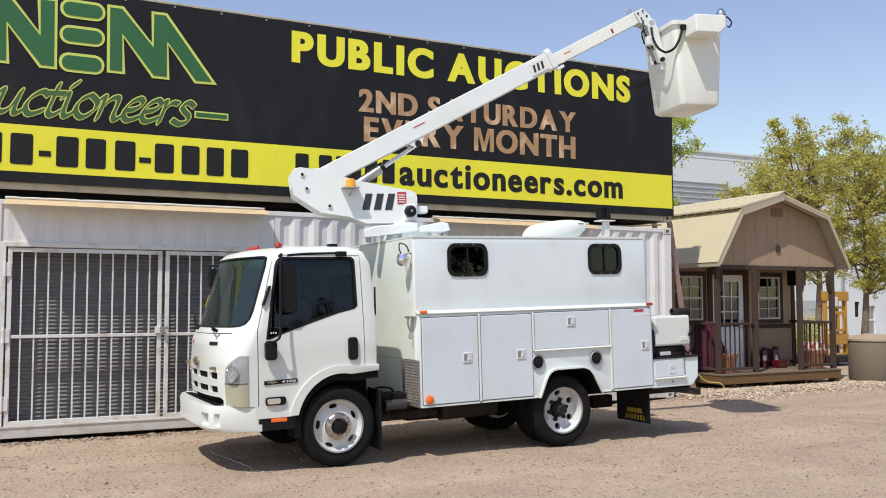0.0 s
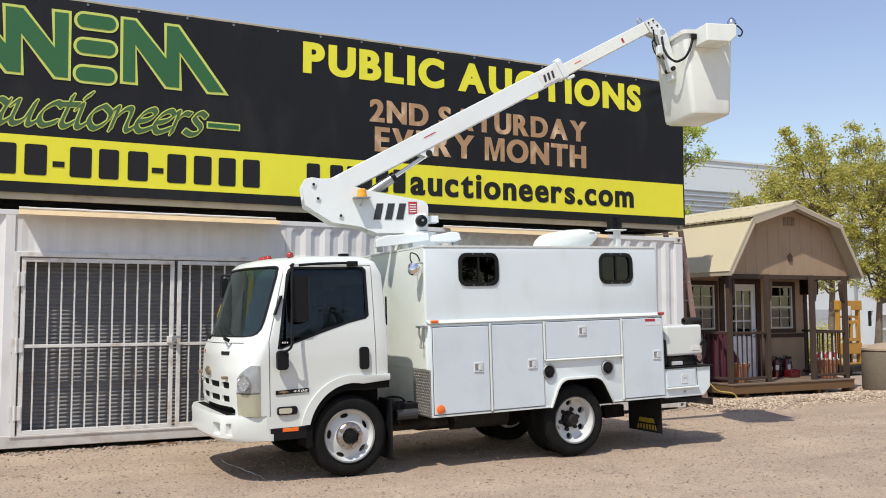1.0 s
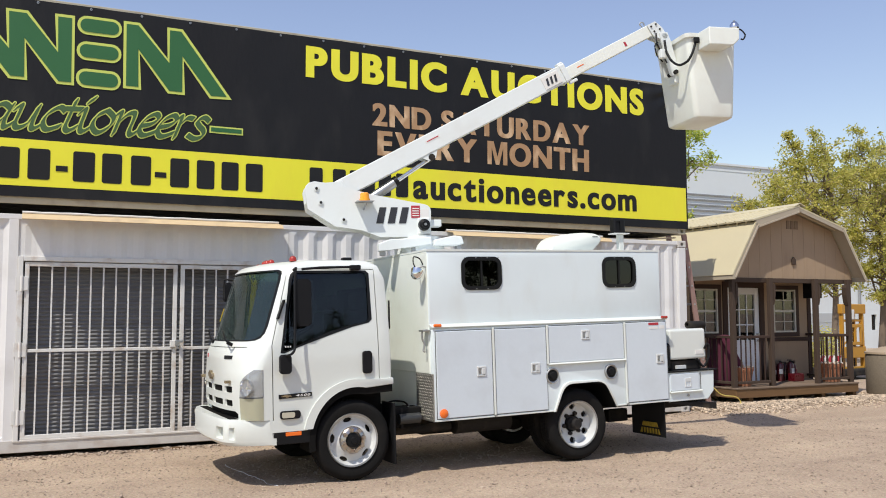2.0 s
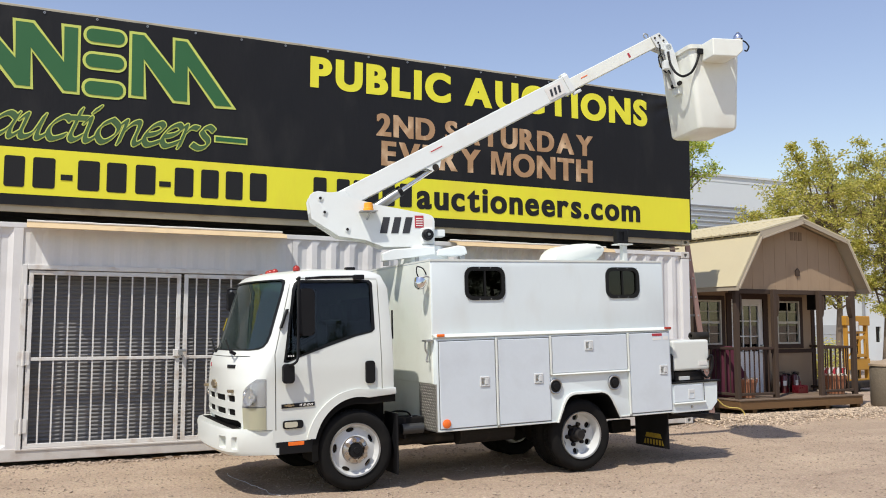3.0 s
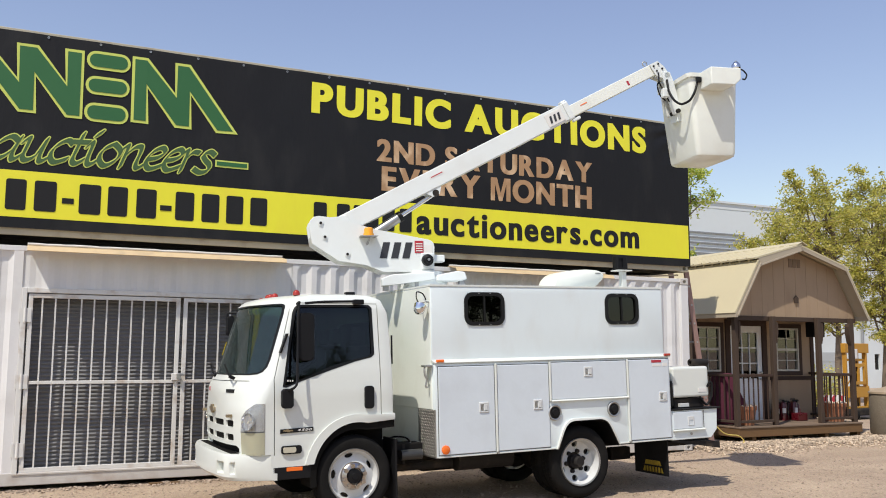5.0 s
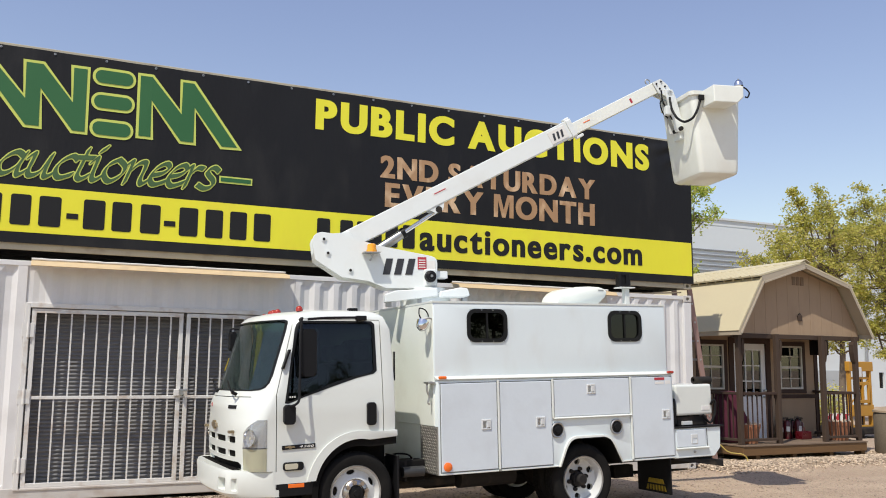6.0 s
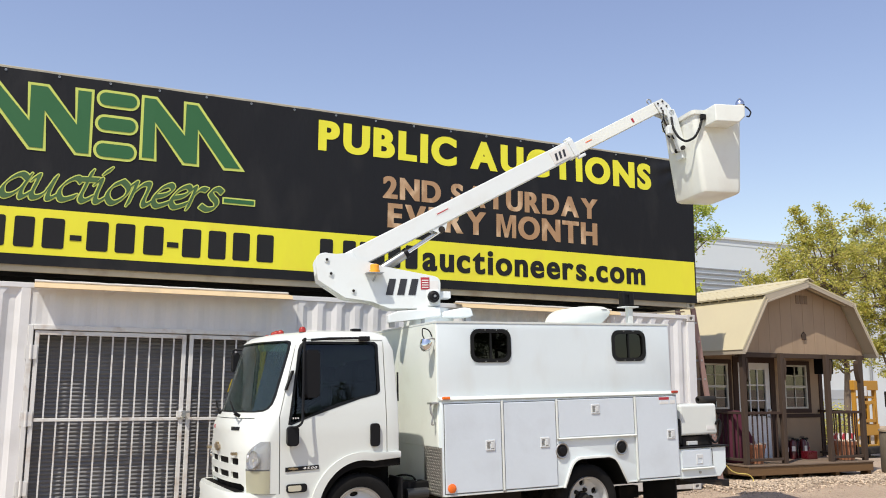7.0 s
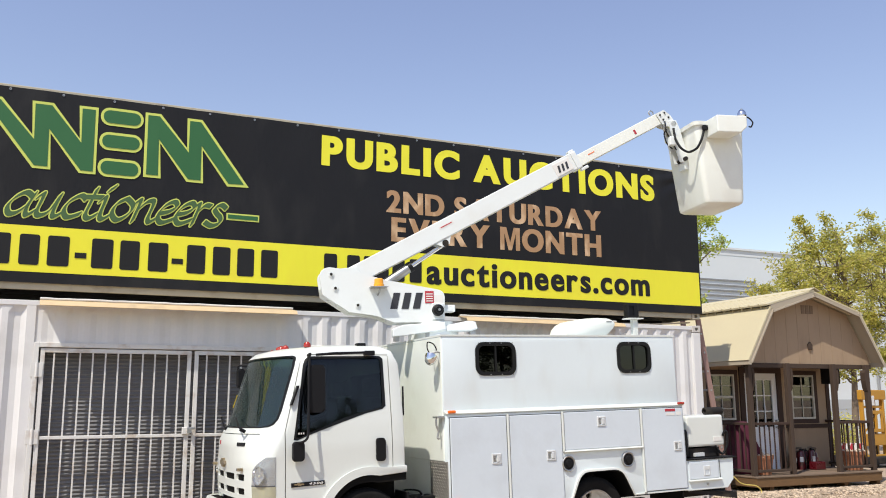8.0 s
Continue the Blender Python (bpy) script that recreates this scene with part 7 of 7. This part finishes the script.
part("carriage", carve(cbox(-0.30, 0.30, -0.05, -0.01, 0.84, 1.36, 0.01), [cbox(-0.22, -0.02, -0.2, 0.2, 0.92, 1.28), cbox(0.05, 0.23, -0.2, 0.2, 0.92, 1.28)]), ORNG, lift)
part("lower_plate", cbox(-0.44, 0.47, 0.0, 0.10, 0.16, 0.30, 0.01), ORNG, lift)
part("cross_bar", cbox(-0.42, 0.42, 0.03, 0.08, 1.42, 1.48, 0.01), ORNG, lift)
for x in (-0.10, 0.06):
    part("lift_chain", cbox(x, x + 0.02, 0.04, 0.06, 0.30, 1.62), CHASSIS, lift)
part("control_box", cbox(-0.26, -0.06, -0.08, 0.0, 1.48, 1.72, 0.01), PAPER, lift, "pale control box")
part("brace", rod(B(), (-0.42, 0.05, 0.80), (0.42, 0.05, 1.42), 0.018, seg=8), ORNG, lift)
part("chassis_box", cbox(-0.55, 0.55, -0.25, 0.95, 0.10, 0.26, 0.03), CHASSIS, lift)
for x in (-0.5, 0.42):
    for y in (-0.15, 0.8):
        part("wheel", rod(B(), (x, y, 0.12), (x + 0.10, y, 0.12), 0.13, seg=20), RUBBER, lift)

bar_ = thing("barricade", pose(17.15, 15.0, 0.067, 0, 0, -20), "striped red and white traffic barricade behind the porch", "barricade")
for x in (-0.24, 0.20):
    part("leg", cbox(x, x + 0.04, -0.02, 0.02, 0.0, 1.0, 0.004), RIMW, bar_)
for z in (0.42,):
    bd = part("board", cbox(-0.30, 0.30, -0.045, -0.022, z, z + 0.20, 0.003), PAPER, bar_, "white board with slanted red stripes")
    for k in range(3):
        x = -0.27 + k * 0.20
        part("stripe", prism(B(), [(x, z + 0.004), (x + 0.09, z + 0.004), (x + 0.17, z + 0.196), (x + 0.08, z + 0.196)], "y", -0.048, -0.0455), DECALR, bd)

# ---- warehouse behind
wh = thing("warehouse", pose(0, 30, 0), "large white warehouse behind the yard", "building")
[cbox(18, 29.3, -0.1, 0.02, z, z + 0.05) for z in (6.05, 6.25, 6.45, 6.65, 6.85)]
openings = [cbox(37.34, 37.70, -0.3, 0.12, 0.87, 1.62), cbox(37.93, 38.80, -0.3, 0.12, 0.02, 1.41)]
part("wall", carve(cbox(12, 75, 0, 0.3, -0.05, 8.33), openings + [cbox(11, 76, -0.1, 0.03, 8.02, 8.07)]), WALLW, wh, "white tilt-up wall")
part("end_wall", cbox(12, 12.3, 0.3, 22, -0.05, 8.33), WALLW, wh)
part("roof", cbox(12, 75, 0.3, 22, 8.0, 8.2), WALLW, wh)
for k, z in enumerate((5.75, 5.98, 6.21, 6.44, 6.67, 6.90)):
    part("louvre_line", cbox(20.0, 29.2, -0.05, 0.0, z, z + 0.06), WALLG, wh, "grey horizontal joint")
part("coping", cbox(11.95, 75.05, -0.06, 0.36, 8.33, 8.42), WALLW, wh)
part("window", cbox(37.34, 37.70, 0.1, 0.11, 0.87, 1.62), GLASSD, wh, "dark window")
part("door", cbox(37.93, 38.80, 0.1, 0.11, 0.02, 1.41), STEEL, wh, "grey glazed door")
part("door_rail", cbox(37.93, 38.80, 0.06, 0.1, 0.68, 0.76), WALLW, wh)
# added panel with invented ridges for the grey area low on the wall
part("loading_door", cbox(31.6, 35.3, -0.02, 0.0, -0.02, 1.69), GREYD, wh, "pale grey panel low on the wall")
for z in (0.42, 0.84, 1.26):
    part("door_ridge", cbox(31.62, 35.28, -0.03, -0.02, z, z + 0.03), GREYD, wh)
part("downpipe", rod(B(), (36.47, -0.07, -0.02), (36.47, -0.07, 8.3), 0.06, seg=10), WALLG, wh, "grey downpipe")

# ---- trees
def leaf_material(name, dark, mid, pale):
    """Thin leaves: each its own tint, lit through from behind."""
    m = bpy.data.materials.new(name)
    m.use_nodes = True
    t = m.node_tree
    lb = t.nodes["Principled BSDF"]
    lb.inputs["Roughness"].default_value = 0.55
    geo = t.nodes.new("ShaderNodeNewGeometry")
    rmp = t.nodes.new("ShaderNodeValToRGB")
    rmp.color_ramp.elements[0].color = (*dark, 1)
    rmp.color_ramp.elements[1].color = (*pale, 1)
    rmp.color_ramp.elements.new(0.5).color = (*mid, 1)
    t.links.new(geo.outputs["Random Per Island"], rmp.inputs["Fac"])
    t.links.new(rmp.outputs["Color"], lb.inputs["Base Color"])
    tl = t.nodes.new("ShaderNodeBsdfTranslucent")
    t.links.new(rmp.outputs["Color"], tl.inputs["Color"])
    mx = t.nodes.new("ShaderNodeMixShader")
    mx.inputs[0].default_value = 0.6
    t.links.new(lb.outputs[0], mx.inputs[1])
    t.links.new(tl.outputs[0], mx.inputs[2])
    t.links.new(mx.outputs[0], t.nodes["Material Output"].inputs["Surface"])
    return m


LEAF = leaf_material("sunlit_yellow_green_leaves", (0.30, 0.32, 0.06), (0.56, 0.53, 0.12), (0.78, 0.69, 0.22))
LEAFG = leaf_material("fresh_green_leaves", (0.28, 0.38, 0.06), (0.52, 0.60, 0.11), (0.72, 0.72, 0.20))
LEAFD = leaf_material("dark_green_leaves", (0.04, 0.06, 0.02), (0.07, 0.09, 0.03), (0.12, 0.13, 0.05))


def tree(base, girth, fork, clouds, seed, leaf, label, density=1.0):
    """Tapered trunk, one bent limb to each cloud of foliage, twigs within it, and small leaves gathered on the twigs.
    A cloud is (offset along x, height, radius)."""
    rnd = random.Random(seed)
    ob = thing("tree", Matrix.Translation(base), label, "tree", "trees behind the yard")
    bm = B()
    verts, faces = [], []

    def branch(pts, r0, r1, seg):
        rings = []
        for i, c in enumerate(pts):
            rr = r0 + (r1 - r0) * i / (len(pts) - 1)
            d = (pts[min(i + 1, len(pts) - 1)] - pts[max(i - 1, 0)]).normalized()
            u = d.orthogonal().normalized()
            w = d.cross(u)
            rings.append([bm.verts.new(c + rr * (math.cos(k * math.tau / seg) * u + math.sin(k * math.tau / seg) * w)) for k in range(seg)])
        for a, b in zip(rings, rings[1:]):
            for k in range(seg):
                bm.faces.new((a[k], a[(k + 1) % seg], b[(k + 1) % seg], b[k]))

    def bent(p, q, n, sway):
        return [p + (q - p) * k / n + Vector((rnd.uniform(-1, 1), rnd.uniform(-1, 1), rnd.uniform(-0.5, 0.5))) * sway * math.sin(math.pi * k / n) for k in range(n + 1)]

    def leaves(p, n, spread):
        for k in range(n):
            c = p + Vector((rnd.gauss(0, 1), rnd.gauss(0, 1), rnd.gauss(0, 0.8))) * spread
            u = Vector((rnd.gauss(0, 1), rnd.gauss(0, 1), rnd.gauss(0, 0.6))).normalized()
            w = u.cross(Vector((rnd.gauss(0, 1), rnd.gauss(0, 1), rnd.gauss(0, 1)))).normalized()
            l, b = rnd.uniform(0.035, 0.07), rnd.uniform(0.02, 0.036)
            i = len(verts)
            verts.extend((tuple(c - u * l), tuple(c + w * b), tuple(c + u * l), tuple(c - w * b)))
            faces.append((i, i + 1, i + 2, i + 3))

    top = max(z for _, z, _ in clouds)
    stem = [Vector((0.10 * math.sin(z * 0.8) * (z > 0), 0.08 * math.cos(z * 0.7), z)) for z in (-0.15, 0.3, 1.0, fork * 0.7, fork, fork + 0.35 * (top - fork), fork + 0.7 * (top - fork))]
    branch(stem, girth, girth * 0.22, 9)
    for dx, z, r in clouds:
        for depth in ((-0.9, 0.1, 1.0) if r > 0.4 else (0.0,)):
            cen = Vector((dx + rnd.gauss(0, 0.12), depth * max(0.6, r * 1.6) + rnd.gauss(0, 0.1), z + rnd.gauss(0, 0.10)))
            start = Vector(stem[4]) if z < fork + 1.2 else Vector(stem[5])
            if z < start.z:
                start = Vector(stem[3])
            if z < start.z:
                start.z = max(1.2, z - 0.3)
            path = bent(start, cen, 5, 0.16)
            branch(path, girth * 0.26, girth * 0.05, 5)
            if r < 0.3:
                for k in range(12):
                    leaves(path[-2] + (path[-1] - path[-2]) * k / 10, int(rnd.uniform(2, 7) * density), 0.05 + 0.012 * (12 - k))
            for k in range(int(8 + 20 * r) if r >= 0.3 else 6):
                d = Vector((rnd.gauss(0, 1), rnd.gauss(0, 1), rnd.gauss(0, 0.85))).normalized() * r * rnd.uniform(0.4, 1.55)
                tip = cen + d
                branch(bent(cen, tip, 3, 0.04), girth * 0.07, girth * 0.025, 3)
                for j in (0.55, 0.8, 1.0):
                    leaves(cen + d * j, int(rnd.uniform(3, 11) * density), 0.085)
    part("trunk", bm, BARK, ob, "grey-brown trunk and limbs", smooth=60)
    me = bpy.data.meshes.new("crown")
    me.from_pydata(verts, [], faces)
    me.materials.append(leaf)
    part("crown", me, None, ob, "uneven sunlit foliage")
    return ob


tree((23.9, 20.6, 0), 0.15, 3.1, [(-0.58, 7.69, 0.22), (-1.79, 7.53, 0.12), (-1.27, 7.23, 0.15), (-0.86, 6.77, 0.48), (-1.77, 6.35, 0.38), (-0.06, 6.75, 0.4), (-2.67, 5.73, 0.37), (-3.48, 5.21, 0.36), (-1.25, 5.86, 0.56), (-0.09, 5.94, 0.57),
                                  (0.14, 5.23, 0.53), (-1.87, 5.21, 0.5), (-0.92, 4.91, 0.6), (-2.7, 4.8, 0.45), (-0.15, 2.75, 0.42), (-0.7, 2.75, 0.3), (0.3, 3.3, 0.4)], 3, LEAF, "airy yellow-green tree behind the porch shed", 1.5)
tree((27.3, 21.5, 0), 0.16, 2.7, [(-0.7, 8.06, 0.25), (-0.45, 7.41, 0.43), (-1.16, 6.68, 0.43), (-0.07, 6.56, 0.58), (1.0, 6.78, 0.45), (1.47, 6.08, 0.6), (-0.66, 5.66, 0.62), (0.44, 5.43, 0.73), (-1.11, 4.64, 0.52), (-0.17, 4.25, 0.72), (0.96, 4.29, 0.74),
                                  (-0.48, 3.38, 0.52), (0.62, 3.12, 0.63), (0.03, 2.44, 0.38), (1.23, 2.5, 0.44), (2.17, 5.32, 0.8), (2.39, 3.84, 0.8)], 8, LEAF, "tall yellow-green tree beside the warehouse", 1.75)
tree((16.12, 19.8, 0), 0.13, 3.4, [(1.22, 7.61, 0.32), (1.33, 7.1, 0.29), (1.05, 6.63, 0.36), (1.45, 6.66, 0.24), (1.22, 6.17, 0.31), (1.77, 6.19, 0.2), (0.98, 5.56, 0.15), (0.4, 7.22, 0.44), (0.35, 6.42, 0.44), (0.31, 5.79, 0.36), (1.1, 4.5, 0.25)], 12, LEAFG,
     "green tree half hidden by the stacked containers", 1.1)

for bx, by, top, seed in ((4.5, -13.0, 5.0, 21), (8.2, -12.0, 5.9, 22), (11.9, -13.5, 5.4, 23), (16.5, -12.5, 6.0, 24)):
    rnd = random.Random(seed)
    tree((bx, by, 0), 0.2, 2.2, [(rnd.uniform(-2.4, 2.4), 1.6 + (top - 1.6) * k / 11, rnd.uniform(0.5, 0.85)) for k in range(12)], seed, LEAFD, "bushy dark green tree across the yard", 1.3)


def bush(x, y, r, h, seed):
    rnd = random.Random(seed)
    verts, faces = [], []
    for k in range(2600):
        a, u_, w_ = rnd.uniform(0, math.tau), rnd.uniform(0, 1), rnd.uniform(0.4, 1.0)
        p = Vector((r * w_ * math.cos(a) * math.sqrt(1 - u_ * u_ * 0.8), r * w_ * math.sin(a) * math.sqrt(1 - u_ * u_ * 0.8), h * u_ * w_ + 0.02))
        p += Vector((rnd.gauss(0, 0.05), rnd.gauss(0, 0.05), rnd.gauss(0, 0.05)))
        d = Vector((rnd.gauss(0, 1), rnd.gauss(0, 1), rnd.gauss(0, 1))).normalized()
        s = d.orthogonal().normalized()
        i = len(verts)
        verts += [tuple(p - d * 0.05), tuple(p + s * 0.025), tuple(p + d * 0.05), tuple(p - s * 0.025)]
        faces.append((i, i + 1, i + 2, i + 3))
    me = bpy.data.meshes.new("foliage")
    me.from_pydata(verts, [], faces)
    me.materials.append(LEAF)
    ob = thing("shrub", pose(x, y, 0), "low green shrub behind the porch", "shrub", "shrubs")
    part("foliage", me, None, ob)
    st = B()
    for k in range(5):
        rod(st, (0, 0, -0.02), (0.3 * r * math.cos(k * 1.3), 0.3 * r * math.sin(k * 1.3), h * 0.6), 0.015, 0.006, 6)
    part("stem", st, BARK, ob)


bush(20.4, 18.3, 0.75, 1.35, 5)


# ---- loose stones
def stones(name, spots, mat, label, category):
    """Many small angular stones in one object."""
    rnd = random.Random(len(spots))
    t_ = [(1, 0, -0.3), (-0.5, 0.87, -0.3), (-0.5, -0.87, -0.3), (0.5, 0.6, 0.35), (-0.7, 0.1, 0.4), (0.4, -0.6, 0.45)]
    f_ = [(0, 3, 5), (0, 1, 3), (1, 4, 3), (1, 2, 4), (2, 5, 4), (2, 0, 5), (3, 4, 5)]
    verts, faces = [], []
    for x, y, z, s in spots:
        a = rnd.uniform(0, math.tau)
        c, sn = math.cos(a), math.sin(a)
        i = len(verts)
        for vx, vy, vz in t_:
            vx, vy, vz = vx * rnd.uniform(0.7, 1.3), vy * rnd.uniform(0.7, 1.3), vz * rnd.uniform(0.7, 1.2)
            verts.append((x + s * (c * vx - sn * vy), y + s * (sn * vx + c * vy), z + s * vz))
        faces += [tuple(i + k for k in f) for f in f_]
    me = bpy.data.meshes.new(name)
    me.from_pydata(verts, [], faces)
    me.materials.append(mat)
    return tagged(part(name, me, None), label, category, kind="stuff")


rnd = random.Random(4)
spots = []
for k in range(6000):
    x = rnd.uniform(10.3, 17.0)
    y = 11.56 + 0.35 * noise.noise(Vector((x * 0.9, 0, 0))) + rnd.gauss(0.35, 0.33)
    if y > 13.1 or y < 10.9:
        continue
    s = rnd.uniform(0.012, 0.036)
    spots.append((x, y, ground_height(x, y) + s * 0.25 + 0.03 * max(0, 1 - abs(y - 11.9) / 0.5), s))
stones("gravel_strip", spots, PEBBLE, "strip of pale river gravel in front of the porch deck", "gravel")
spots = []
for k in range(40000):
    x, y = rnd.uniform(-3.5, 12), 3.5 + 8.3 * rnd.random() ** 0.9
    s = 0.004 + 0.013 * rnd.random() ** 2.4
    if rnd.random() < 0.006:
        s *= 2.2
    spots.append((x, y, ground_height(x, y) + s * 0.15, s))
for k in range(1500):
    x = rnd.uniform(-2.5, 10.3)
    y = 11.80 - abs(rnd.gauss(0, 0.10)) - 0.05 * noise.noise(Vector((x * 1.7, 0, 0)))
    s = rnd.uniform(0.008, 0.03)
    spots.append((x, y, ground_height(x, y) + s * 0.3, s))
stones("yard_pebbles", spots, STONES, "loose pebbles scattered over the gravel yard", "gravel")


# timber offcuts lying at the foot of the container
for x, y, l, a in ((1.55, 11.70, 0.16, 6), (1.78, 11.66, 0.10, -14)):
    t_ = thing("timber_offcut", pose(x, y, ground_height(x, y), 0, 0, a), "short pale timber offcut lying on the gravel", "timber", "timber offcuts")
    part("block", cbox(-l / 2, l / 2, -0.03, 0.03, 0.0, 0.028, 0.004), DECKM, t_)

# pale timber battens lying in the gap between the two containers
for x, z, l, a in ((9.62, 2.955, 0.95, -4.0), (8.95, 2.930, 0.60, -1.5)):
    bt = thing("timber_batten", pose(x, YS + 0.13, z, 0, a, 2), "pale timber batten lying between the stacked containers", "timber", "timber battens")
    part("batten", cbox(-l / 2, l / 2, -0.025, 0.025, -0.012, 0.012, 0.003), BATTEN, bt)
